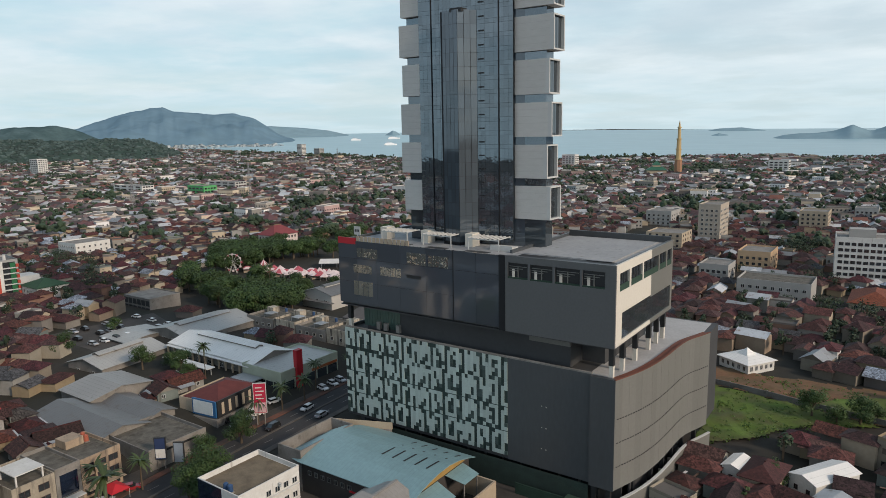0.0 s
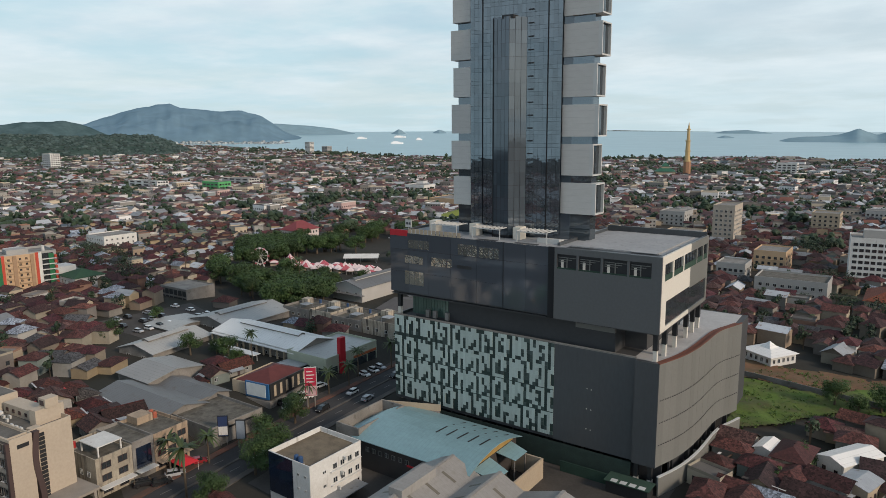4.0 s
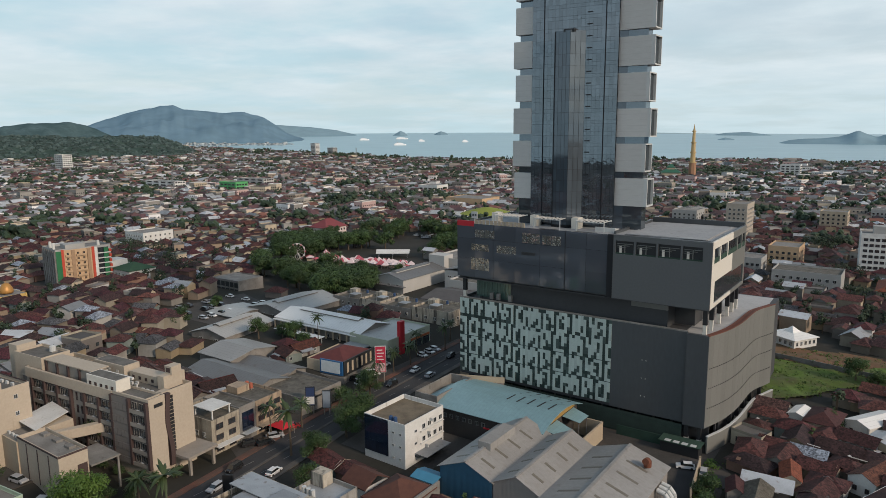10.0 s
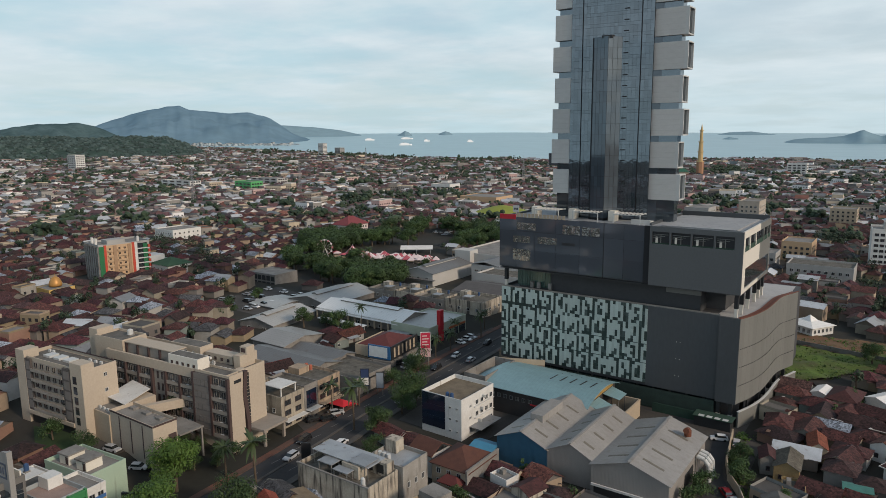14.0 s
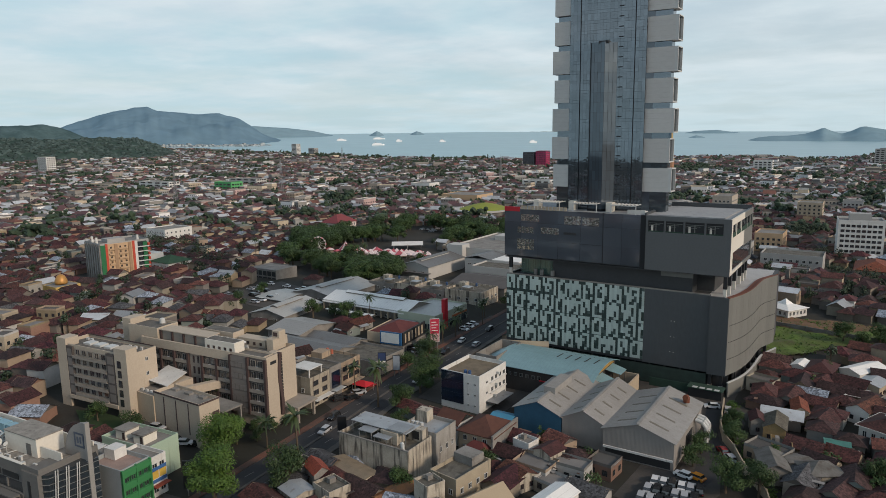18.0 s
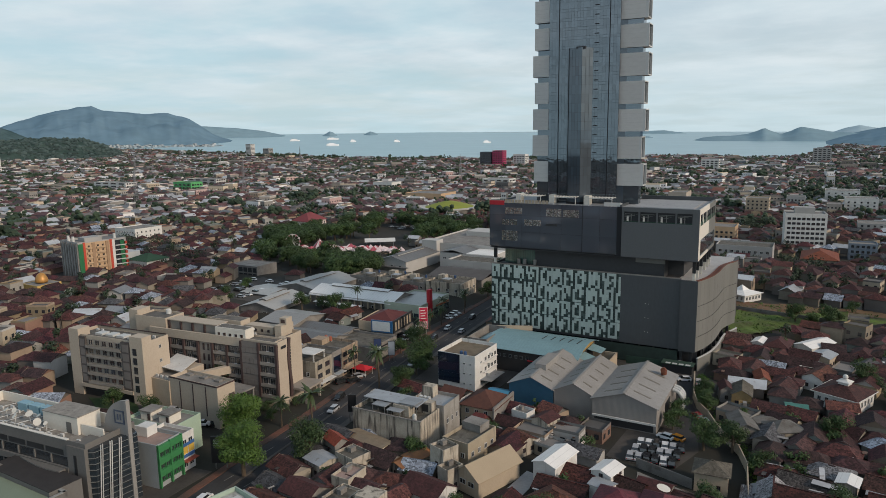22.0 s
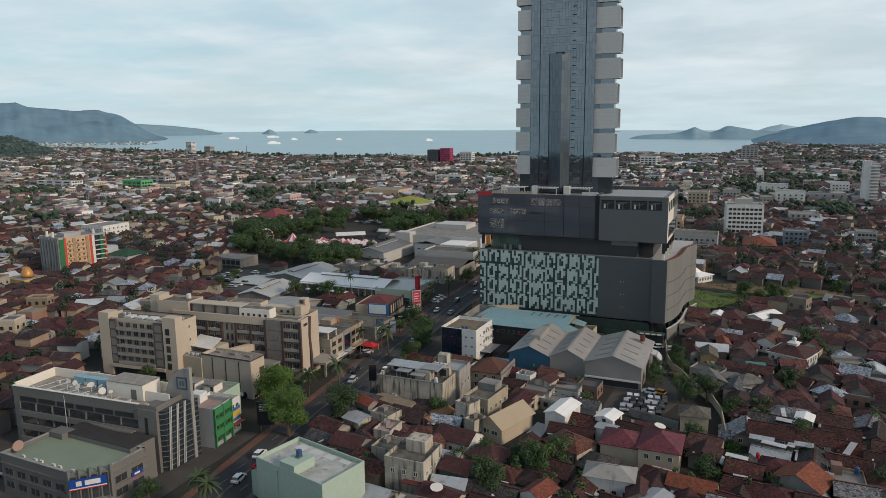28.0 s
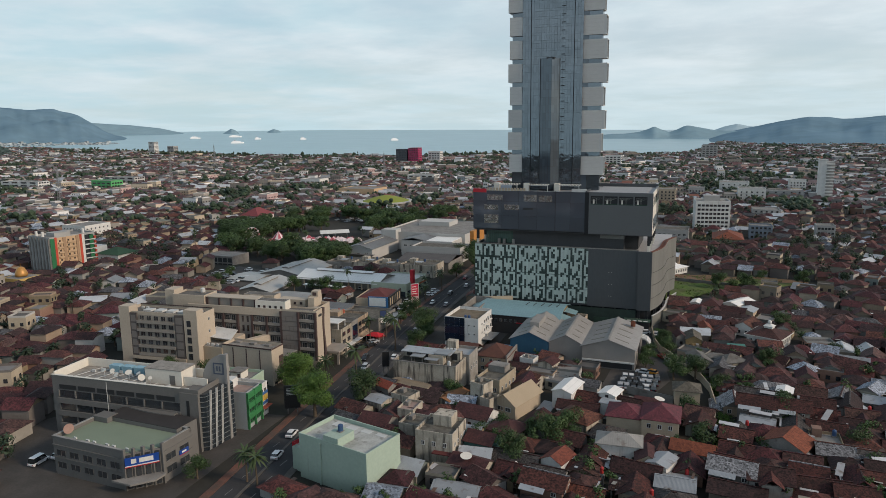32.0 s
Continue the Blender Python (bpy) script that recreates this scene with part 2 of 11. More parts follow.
M_ROOF = striped("roof_tiles", ROOFS[0], 0.55, axis="z", pitch=0.32, rough=0.85, palette=ROOFS, objvar=0.25, contrast=0.9, scale=0.6, scale2=2.2, bump=0.5, bump_scale=4, mottle=0.72, mottle_scale=3.2)
# tile colours lifted towards blue: haze over the middle distance is mixed in
ROOFS_TOWN_HAZE = [(r * 1.12, g * 1.28, b * 1.46) for r, g, b in ROOFS]
M_ROOF_S = mat("town_roof_tiles_haze", ROOFS_TOWN_HAZE[0], rough=0.85, palette=ROOFS_TOWN_HAZE, islvar=0.3, contrast=0.9, scale=0.4, scale2=1.6, mottle=0.62, mottle_scale=2.6)
M_WALL = mat("house_plaster", WALLS[0], rough=0.9, palette=WALLS, objvar=0.15, contrast=0.5, scale=0.4, scale2=3, dirt=(0.10, 0.09, 0.08), streak=1, dirt_low=0.58)
# far palette paler and bluer than the near tiles, with haze included
ROOFS_FAR_HAZE = [(0.104, 0.055, 0.060), (0.076, 0.048, 0.054), (0.120, 0.060, 0.062), (0.076, 0.062, 0.068), (0.135, 0.070, 0.066), (0.092, 0.077, 0.078), (0.104, 0.054, 0.060), (0.12, 0.12, 0.125), (0.19, 0.085, 0.066), (0.40, 0.42, 0.45), (0.098, 0.062, 0.064), (0.16, 0.15, 0.15)]
M_ROOF_F = mat("far_roof_tiles_haze", ROOFS_FAR_HAZE[0], rough=0.9, palette=ROOFS_FAR_HAZE, islvar=0.3, contrast=0.6, scale=0.2, scale2=1.0)
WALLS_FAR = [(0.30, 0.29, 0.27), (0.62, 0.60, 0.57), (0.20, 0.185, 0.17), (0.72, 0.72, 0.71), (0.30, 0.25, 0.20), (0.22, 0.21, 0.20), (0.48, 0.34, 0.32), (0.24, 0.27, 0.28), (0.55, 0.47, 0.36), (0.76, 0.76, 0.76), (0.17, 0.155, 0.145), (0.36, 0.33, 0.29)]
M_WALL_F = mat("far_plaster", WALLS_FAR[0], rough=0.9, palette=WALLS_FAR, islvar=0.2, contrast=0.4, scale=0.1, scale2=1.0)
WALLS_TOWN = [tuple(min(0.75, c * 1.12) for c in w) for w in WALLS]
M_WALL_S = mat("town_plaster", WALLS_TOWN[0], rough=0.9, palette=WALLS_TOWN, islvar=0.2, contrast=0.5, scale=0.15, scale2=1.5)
M_ZINC = striped("zinc_sheet", (0.34, 0.36, 0.38), 0.0, axis="x", pitch=0.25, rough=0.5, metal=0.25, depth=0.03, contrast=0.6, scale=0.4, dirt=(0.14, 0.11, 0.09), objvar=0.2, dirt_low=0.6)
M_DARKWIN = glass_mat("house_window_glass", (0.03, 0.035, 0.04), rough=0.15)
M_LEAF = mat("foliage", (0.050, 0.092, 0.025), (0.023, 0.050, 0.014), rough=0.7, scale=0.25, scale2=2.0, contrast=0.9, objvar=0.25, islvar=0.0)
# leaf green shifted to blue, so the haze over far trees is in it
M_LEAF_S = mat("town_foliage_haze", (0.038, 0.064, 0.034), (0.018, 0.036, 0.021), rough=0.75, scale=0.05, scale2=0.8, contrast=0.9, islvar=0.3)
M_BARK = mat("bark", (0.11, 0.085, 0.06), rough=0.95, scale=2, scale2=9, bump=0.6)
M_ASPH = mat("asphalt", (0.047, 0.047, 0.050), (0.029, 0.029, 0.031), rough=0.9, scale=0.12, scale2=2.5, contrast=0.8, bump=0.2, bump_scale=12)
M_CONC = mat("concrete", (0.25, 0.24, 0.225), (0.15, 0.142, 0.13), rough=0.9, scale=0.25, scale2=3, contrast=0.8, bump=0.2, dirt=(0.09, 0.08, 0.07), dirt_low=0.6)
M_WHITE = mat("white_paint", (0.64, 0.64, 0.62), (0.50, 0.49, 0.465), rough=0.7, scale=0.3, scale2=2.5, contrast=0.5, dirt=(0.28, 0.26, 0.23), streak=1, dirt_low=0.63)
M_CREAM = mat("cream_paint", (0.42, 0.35, 0.262), (0.33, 0.275, 0.205), rough=0.8, scale=0.2, scale2=2.5, contrast=0.4, dirt=(0.25, 0.21, 0.16), streak=1, dirt_low=0.64)
# also serves as painted shade on the sheets that close open bays
M_DARK = mat("dark_metal_and_shade", (0.035, 0.037, 0.040), rough=0.55, metal=0.3, scale=0.4, contrast=0.4)

# ---------------------------------------------------------------- building blocks


def part(name, bm, material, parent, label="", loc=None, smooth=False):
    me = bpy.data.meshes.new(name)
    bm.normal_update()
    bm.to_mesh(me)
    bm.free()
    me.materials.append(material)
    if smooth:
        for p in me.polygons:
            p.use_smooth = True
    ob = new(name, me)
    if parent is not None:
        ob.parent = parent
    if loc:
        ob.location = loc
    if label:
        ob["label"] = label
    return ob


def piece(name, me, parent, loc, rot=None, scale=None):
    """One more object on a mesh that other pieces share."""
    ob = new(name, me)
    ob.parent = parent
    ob.location = loc
    if rot:
        ob.rotation_euler = rot
    if scale:
        ob.scale = scale
    return ob


def thing(name, label, category, group="", x=0.0, y=0.0, z=0.0, rz=0.0):
    ob = new(name)
    ob.matrix_world = pose(x, y, z, 0, 0, rz)
    ob.empty_display_size = 0.5
    return tagged(ob, label, category, group)


def solid(bm, x0, y0, z0, x1, y1, z1):
    """A box between two corners."""
    v = [bm.verts.new(p) for p in ((x0, y0, z0), (x1, y0, z0), (x1, y1, z0), (x0, y1, z0), (x0, y0, z1), (x1, y0, z1), (x1, y1, z1), (x0, y1, z1))]
    for f in ((3, 2, 1, 0), (4, 5, 6, 7), (0, 1, 5, 4), (1, 2, 6, 5), (2, 3, 7, 6), (3, 0, 4, 7)):
        bm.faces.new([v[i] for i in f])
    return bm


def boxes(*rows):
    bm = bmesh.new()
    for r in rows:
        solid(bm, *r)
    return bm


def extrude(pts, z0, z1):
    """An upright prism over a plan (counter-clockwise)."""
    bm = bmesh.new()
    lo = [bm.verts.new((x, y, z0)) for x, y in pts]
    hi = [bm.verts.new((x, y, z1)) for x, y in pts]
    bm.faces.new(lo[::-1])
    bm.faces.new(hi)
    n = len(pts)
    for i in range(n):
        bm.faces.new((lo[i], lo[(i + 1) % n], hi[(i + 1) % n], hi[i]))
    return bm


def walls_ring(x0, y0, x1, y1, z0, z1, t):
    """Four upright walls of thickness t round a rectangle: a parapet or a kerb."""
    return boxes((x0, y0, z0, x1, y0 + t, z1), (x0, y1 - t, z0, x1, y1, z1), (x0, y0 + t, z0, x0 + t, y1 - t, z1), (x1 - t, y0 + t, z0, x1, y1 - t, z1))


def gable(x0, y0, x1, y1, z, h, over=0.5, along="y", th=0.16):
    """A gabled roof as two thick sloping sheets; the ridge runs along the given axis."""
    bm = bmesh.new()
    x0, y0, x1, y1 = x0 - over, y0 - over, x1 + over, y1 + over
    if along == "y":
        m = (x0 + x1) / 2
        k = h / (m - x0 - over) * over
        a = [((x0, z - k), (m, z + h)), ((m, z + h), (x1, z - k))]
        for (p, pz), (q, qz) in a:
            quad = [(p, y0, pz), (q, y0, qz), (q, y1, qz), (p, y1, pz)]
            slab(bm, quad, th)
    else:
        m = (y0 + y1) / 2
        k = h / (m - y0 - over) * over
        for (p, pz), (q, qz) in [((y0, z - k), (m, z + h)), ((m, z + h), (y1, z - k))]:
            quad = [(x1, p, pz), (x1, q, qz), (x0, q, qz), (x0, p, pz)]
            slab(bm, quad, th)
    return bm


def slab(bm, quad, th):
    lo = [bm.verts.new(p) for p in quad]
    hi = [bm.verts.new((p[0], p[1], p[2] + th)) for p in quad]
    n = len(quad)
    bm.faces.new(hi)
    bm.faces.new(lo[::-1])
    for i in range(n):
        bm.faces.new((lo[i], lo[(i + 1) % n], hi[(i + 1) % n], hi[i]))


def hip(x0, y0, x1, y1, z, h, over=0.5, th=0.16):
    bm = bmesh.new()
    x0, y0, x1, y1 = x0 - over, y0 - over, x1 + over, y1 + over
    w, d = x1 - x0, y1 - y0
    z -= h / (min(w, d) / 2) * over
    h += h / (min(w, d) / 2) * over
    if w >= d:
        a, b = (x0 + d / 2, (y0 + y1) / 2, z + h), (x1 - d / 2, (y0 + y1) / 2, z + h)
        quads = [[(x0, y0, z), (x1, y0, z), b, a], [(x1, y1, z), (x0, y1, z), a, b], [(x1, y0, z), (x1, y1, z), b], [(x0, y1, z), (x0, y0, z), a]]
    else:
        a, b = ((x0 + x1) / 2, y0 + w / 2, z + h), ((x0 + x1) / 2, y1 - w / 2, z + h)
        quads = [[(x1, y0, z), (x1, y1, z), b, a], [(x0, y1, z), (x0, y0, z), a, b], [(x0, y0, z), (x1, y0, z), a], [(x1, y1, z), (x0, y1, z), b]]
    for q in quads:
        if len(q) == 4 and (Vector(q[2]) - Vector(q[3])).length < 0.05:
            q = q[:3]
        slab(bm, q, th)
    return bm


def tube(bm, a, b, r0, r1=None, n=8):
    """A tapered round bar between two points."""
    a, b = Vector(a), Vector(b)
    r1 = r0 if r1 is None else r1
    d = (b - a).normalized()
    u = d.orthogonal().normalized()
    v = d.cross(u)
    ra = [bm.verts.new(a + (u * math.cos(2 * math.pi * i / n) + v * math.sin(2 * math.pi * i / n)) * r0) for i in range(n)]
    rb = [bm.verts.new(b + (u * math.cos(2 * math.pi * i / n) + v * math.sin(2 * math.pi * i / n)) * r1) for i in range(n)]
    for i in range(n):
        bm.faces.new((ra[i], ra[(i + 1) % n], rb[(i + 1) % n], rb[i]))
    bm.faces.new(ra[::-1])
    bm.faces.new(rb)
    return bm


def tubes(*rows, n=8):
    bm = bmesh.new()
    for r in rows:
        tube(bm, *r, n=n)
    return bm

# ---------------------------------------------------------------- ground, sea, distance
COAST = [(-5200, 2900), (-3600, 2050), (-2720, 1660), (-2317, 1680), (-2150, 1640), (-1700, 1560), (-1164, 1440), (-680, 1480), (-420, 1700), (-300, 1770), (-135, 1700), (-16, 1740), (30, 1930), (70, 2400), (150, 2900), (300, 3300), (700, 3600), (5200, 4900)]


def coast_y(x):
    return float(np.interp(x, [p[0] for p in COAST], [p[1] for p in COAST])) + 25 * math.sin(x * 0.021) + 12 * math.sin(x * 0.067)


M_GROUND = mat("ground_soil", (0.037, 0.033, 0.028), (0.022, 0.023, 0.017), rough=0.95, scale=0.035, scale2=0.6, contrast=1.0, bump=0.3, bump_scale=3)
EYE = Vector((52, -200, 76))


def ease(u):
    u = min(1.0, max(0.0, u))
    return u * u * (3 - 2 * u)


def rise(x, y):
    """The ground west of the road stands higher, round the hotel and the sheds."""
    return 2.8 * ease((-76 - x) / 16) * ease((y + 128) / 18) * ease((80 - y) / 50) * ease((x + 330) / 110)


def lift(x, y):
    """Ground and water rise gently far out, so that they meet the horizon inside the view's reach."""
    return far_lift(x, y) + rise(x, y)


def far_lift(x, y):
    rim = 74.0 - 28.0 * min(1.3, max(0.0, (30 - math.degrees(math.atan2(55 - x, y + 180))) / 30)) if y > -180 else 74.0
    return rim * max(0.0, (math.hypot(x - 55, y + 180) - 1500) / 3380) ** 1.6


def sheet(name, material, label, category, d0, z, keep):
    """A fan of ground or water round the flight, from a distance out to the horizon."""
    bm = bmesh.new()
    rows = []
    for a in np.linspace(-60, 110, 260):
        col = []
        for f in np.linspace(0, 1, 64):
            d = d0 + (5000 - d0) * f ** 1.7
            x, y = 55 - math.sin(radians(a)) * d, -180 + math.cos(radians(a)) * d
            col.append(bm.verts.new((x, y, lift(x, y) + z + (0 if keep(x, y) else -6))))
        rows.append(col)
    for p, q in zip(rows, rows[1:]):
        for i in range(len(p) - 1):
            bm.faces.new((p[i], p[i + 1], q[i + 1], q[i]))
    return tagged(part(name, bm, material, None, smooth=True), label, category, kind="structure")


bm = bmesh.new()
gx = np.concatenate((np.linspace(-4700, -370, 70), np.linspace(-360, -60, 76), np.linspace(0, 3400, 50)))
gy = np.concatenate((np.linspace(-1600, -150, 24), np.linspace(-140, 90, 58), np.linspace(150, 4700, 75)))
grid = [[bm.verts.new((x, y, lift(x, y))) for y in gy] for x in gx]
for p, q in zip(grid, grid[1:]):
    for i in range(len(gy) - 1):
        if min(v.co.z for v in (p[i], q[i], q[i + 1], p[i + 1])) < 74:
            bm.faces.new((p[i], q[i], q[i + 1], p[i + 1]))
ground = tagged(part("ground", bm, M_GROUND, None, smooth=True), "worn earth and paving between the houses", "ground", kind="structure")

M_SEA = mat("sea_water", (0.235, 0.395, 0.450), (0.31, 0.465, 0.515), rough=0.32, scale=0.004, scale2=0.02, contrast=0.7, spec=0.4, stretch=(1, 3, 1), bump=0.25, bump_scale=0.15)
sheet("water", M_SEA, "pale blue-grey calm sea of the bay", "sea", 1350.0, 0.7, lambda x, y: y > coast_y(x))

# bluish hill tones carry the distance haze in their base colour
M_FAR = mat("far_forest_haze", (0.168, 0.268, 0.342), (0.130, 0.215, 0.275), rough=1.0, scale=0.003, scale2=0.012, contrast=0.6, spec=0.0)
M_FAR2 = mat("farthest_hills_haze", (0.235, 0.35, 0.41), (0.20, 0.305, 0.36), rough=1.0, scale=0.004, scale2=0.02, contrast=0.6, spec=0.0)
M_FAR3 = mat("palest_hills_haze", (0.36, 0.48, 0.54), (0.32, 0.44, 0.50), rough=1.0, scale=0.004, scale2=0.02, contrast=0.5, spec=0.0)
M_HILL = mat("hill_forest_haze", (0.066, 0.100, 0.088), (0.040, 0.066, 0.060), rough=1.0, scale=0.03, scale2=0.14, contrast=1.0, spec=0.0)
M_FOOT = mat("foothill_forest_haze", (0.100, 0.155, 0.165), (0.062, 0.105, 0.112), rough=1.0, scale=0.012, scale2=0.07, contrast=1.0, spec=0.0)
SLOPES = {}


def ridge(name, profile, dist, depth, material, label, rough=6.0, seed=0, n=110):
    """A range seen far off: (bearing left of +y in degrees, rise of its crest in thousandths) at a distance; it has a front slope, spurs and a back."""
    az = np.linspace(profile[0][0], profile[-1][0], n)
    el = np.interp(-az, [-p[0] for p in profile], [p[1] for p in profile])
    bm = bmesh.new()
    grid = []
    for k, (a, e) in enumerate(zip(az, el)):
        crest = 76 + e * 0.001 * dist
        edge = min(1.0, 6 * k / n, 6 * (n - 1 - k) / n)
        col = []
        for j, f in enumerate((0, 0.08, 0.18, 0.3, 0.42, 0.54, 0.66, 0.78, 0.9, 1.0, 1.3)):
            d = dist - depth * (1 - f)
            p = Vector((-math.sin(radians(a)) * d + EYE.x, math.cos(radians(a)) * d + EYE.y, 0))
            base = lift(p.x, p.y) - 14
            h = base + (max(crest, base + 1) - base) * (f ** 0.75 if f <= 1 else 0.4)
            q = noise.fractal(Vector((p.x * 0.005 + seed, p.y * 0.005, 0)), 1.0, 2.0, 6)
            amp = rough * edge * (0.22 if f >= 1 else math.sin(f * 3.1416) ** 1.2) * min(1, max(0.0, crest - base) / 80)
            col.append(bm.verts.new((p.x, p.y, h + q * amp)))
        grid.append(col)
    for a, b in zip(grid, grid[1:]):
        for i in range(len(a) - 1):
            bm.faces.new((a[i], b[i], b[i + 1], a[i + 1]))
    SLOPES[label] = [[v.co.copy() for v in c] for c in grid]
    return tagged(part(name, bm, material, None, smooth=True), label, "mountain", kind="structure")


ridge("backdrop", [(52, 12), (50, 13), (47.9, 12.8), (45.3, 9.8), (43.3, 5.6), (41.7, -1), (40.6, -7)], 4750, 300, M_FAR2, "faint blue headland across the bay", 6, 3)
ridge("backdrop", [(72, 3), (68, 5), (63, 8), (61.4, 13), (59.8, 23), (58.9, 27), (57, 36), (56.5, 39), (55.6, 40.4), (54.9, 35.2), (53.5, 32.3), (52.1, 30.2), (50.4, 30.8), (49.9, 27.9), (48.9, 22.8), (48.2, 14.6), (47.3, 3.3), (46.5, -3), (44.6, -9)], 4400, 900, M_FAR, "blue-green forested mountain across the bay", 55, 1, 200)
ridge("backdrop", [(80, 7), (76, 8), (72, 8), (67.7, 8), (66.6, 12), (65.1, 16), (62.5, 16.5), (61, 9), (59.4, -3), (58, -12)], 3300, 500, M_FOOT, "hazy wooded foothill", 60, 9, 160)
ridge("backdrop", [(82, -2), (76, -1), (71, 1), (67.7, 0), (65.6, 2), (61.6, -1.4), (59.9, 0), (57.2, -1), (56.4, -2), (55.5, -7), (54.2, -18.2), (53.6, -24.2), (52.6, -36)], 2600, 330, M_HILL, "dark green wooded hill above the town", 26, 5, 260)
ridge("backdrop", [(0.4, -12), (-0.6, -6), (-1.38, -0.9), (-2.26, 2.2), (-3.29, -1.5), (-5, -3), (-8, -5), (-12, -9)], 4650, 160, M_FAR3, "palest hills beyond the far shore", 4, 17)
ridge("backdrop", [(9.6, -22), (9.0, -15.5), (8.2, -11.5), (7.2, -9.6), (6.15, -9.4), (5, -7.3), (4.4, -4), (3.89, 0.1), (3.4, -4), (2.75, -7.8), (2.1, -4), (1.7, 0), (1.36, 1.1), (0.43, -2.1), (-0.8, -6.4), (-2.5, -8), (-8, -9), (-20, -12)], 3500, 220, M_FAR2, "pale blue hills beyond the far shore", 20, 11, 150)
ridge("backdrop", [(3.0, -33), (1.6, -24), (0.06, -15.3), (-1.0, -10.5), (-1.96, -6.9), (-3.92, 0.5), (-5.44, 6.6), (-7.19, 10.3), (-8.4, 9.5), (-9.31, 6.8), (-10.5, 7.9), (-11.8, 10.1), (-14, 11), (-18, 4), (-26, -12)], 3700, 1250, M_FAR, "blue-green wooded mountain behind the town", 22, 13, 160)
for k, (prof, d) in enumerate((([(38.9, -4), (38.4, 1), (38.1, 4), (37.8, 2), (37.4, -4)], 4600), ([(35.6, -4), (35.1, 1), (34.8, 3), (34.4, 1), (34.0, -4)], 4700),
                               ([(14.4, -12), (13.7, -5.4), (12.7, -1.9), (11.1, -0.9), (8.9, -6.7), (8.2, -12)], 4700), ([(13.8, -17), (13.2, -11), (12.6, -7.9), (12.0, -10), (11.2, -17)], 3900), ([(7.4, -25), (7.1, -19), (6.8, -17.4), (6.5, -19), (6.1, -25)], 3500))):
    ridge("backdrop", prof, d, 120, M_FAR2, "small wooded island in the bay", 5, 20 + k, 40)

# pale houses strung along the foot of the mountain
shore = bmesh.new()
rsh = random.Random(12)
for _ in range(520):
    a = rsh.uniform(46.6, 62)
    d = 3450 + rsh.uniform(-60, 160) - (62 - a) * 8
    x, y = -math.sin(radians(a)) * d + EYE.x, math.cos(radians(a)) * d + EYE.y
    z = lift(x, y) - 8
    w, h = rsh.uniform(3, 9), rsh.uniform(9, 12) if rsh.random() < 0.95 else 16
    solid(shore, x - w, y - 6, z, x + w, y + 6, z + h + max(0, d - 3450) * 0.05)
# walls paled to blue-grey, the haze across the bay put in their colour
tagged(part("far_shore_houses", shore, mat("far_pale_walls_haze", (0.42, 0.46, 0.48), (0.30, 0.34, 0.36), rough=1.0, scale=0.02, contrast=1.0, islvar=0.35), None), "pale houses strung along the far shore", "houses", kind="stuff")

# ---------------------------------------------------------------- the high-rise: podium, hotel block, tower
M_PANEL = mat("charcoal_panel", (0.078, 0.087, 0.095), (0.066, 0.074, 0.082), rough=0.45, metal=0.2, scale=0.08, scale2=1.5, contrast=0.5, stretch=(1, 1, 0.3))
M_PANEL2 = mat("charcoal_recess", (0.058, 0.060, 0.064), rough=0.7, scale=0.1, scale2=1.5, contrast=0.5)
M_SIDE = mat("grey_side_panel", (0.19, 0.192, 0.18), (0.165, 0.167, 0.155), rough=0.5, metal=0.15, scale=0.1, scale2=2, contrast=0.3, objvar=0.06)
M_CLAD = mat("grey_cladding", (0.56, 0.555, 0.535), (0.49, 0.485, 0.465), rough=0.6, scale=0.5, scale2=3, contrast=0.5, objvar=0.05, stretch=(1, 1, 3))
M_JOINT = mat("cladding_joint", (0.42, 0.415, 0.40), rough=0.7, contrast=0.3)
M_FRAME = mat("pale_frame", (0.52, 0.53, 0.52), rough=0.5, scale=0.3, contrast=0.25)
M_IVORY = mat("ivory_panel", (0.66, 0.63, 0.56), (0.60, 0.56, 0.50), rough=0.55, scale=0.15, scale2=2, contrast=0.3)
M_TOWER = glass_mat("tower_curtain_glass", (0.150, 0.182, 0.210), rough=0.03, metal=0.75, spec=0.8, wav=0.09)
M_TOWER2 = glass_mat("tower_shaft_glass", (0.088, 0.112, 0.136), rough=0.05, metal=0.42, spec=0.7, wav=0.05)
M_UBGLASS = glass_mat("hotel_block_glass", (0.125, 0.145, 0.175), rough=0.06, metal=0.55, spec=0.7, wav=0.1)
M_STRIP = glass_mat("strip_window_glass", (0.085, 0.105, 0.12), rough=0.04, metal=0.6, spec=0.9, wav=0.12)
M_MULL = mat("mullion_metal", (0.020, 0.022, 0.026), rough=0.5, metal=0.5, contrast=0.2)
M_TILE_L = mat("facade_tile_pale", (0.40, 0.48, 0.46), (0.32, 0.40, 0.38), rough=0.5, scale=0.2, scale2=3, contrast=0.4, objvar=0.10)
M_TILE_M = mat("facade_tile_slate", (0.052, 0.080, 0.076), rough=0.5, scale=0.2, contrast=0.4, objvar=0.2)
M_TILE_D = mat("facade_backing", (0.022, 0.042, 0.039), rough=0.5, scale=0.3, contrast=0.4)
M_TERRA = mat("rust_coping", (0.17, 0.060, 0.038), (0.11, 0.045, 0.03), rough=0.85, scale=0.5, contrast=0.6)
M_DECK = mat("terrace_paving", (0.42, 0.42, 0.42), (0.34, 0.34, 0.34), rough=0.8, scale=0.3, scale2=2, contrast=0.6)
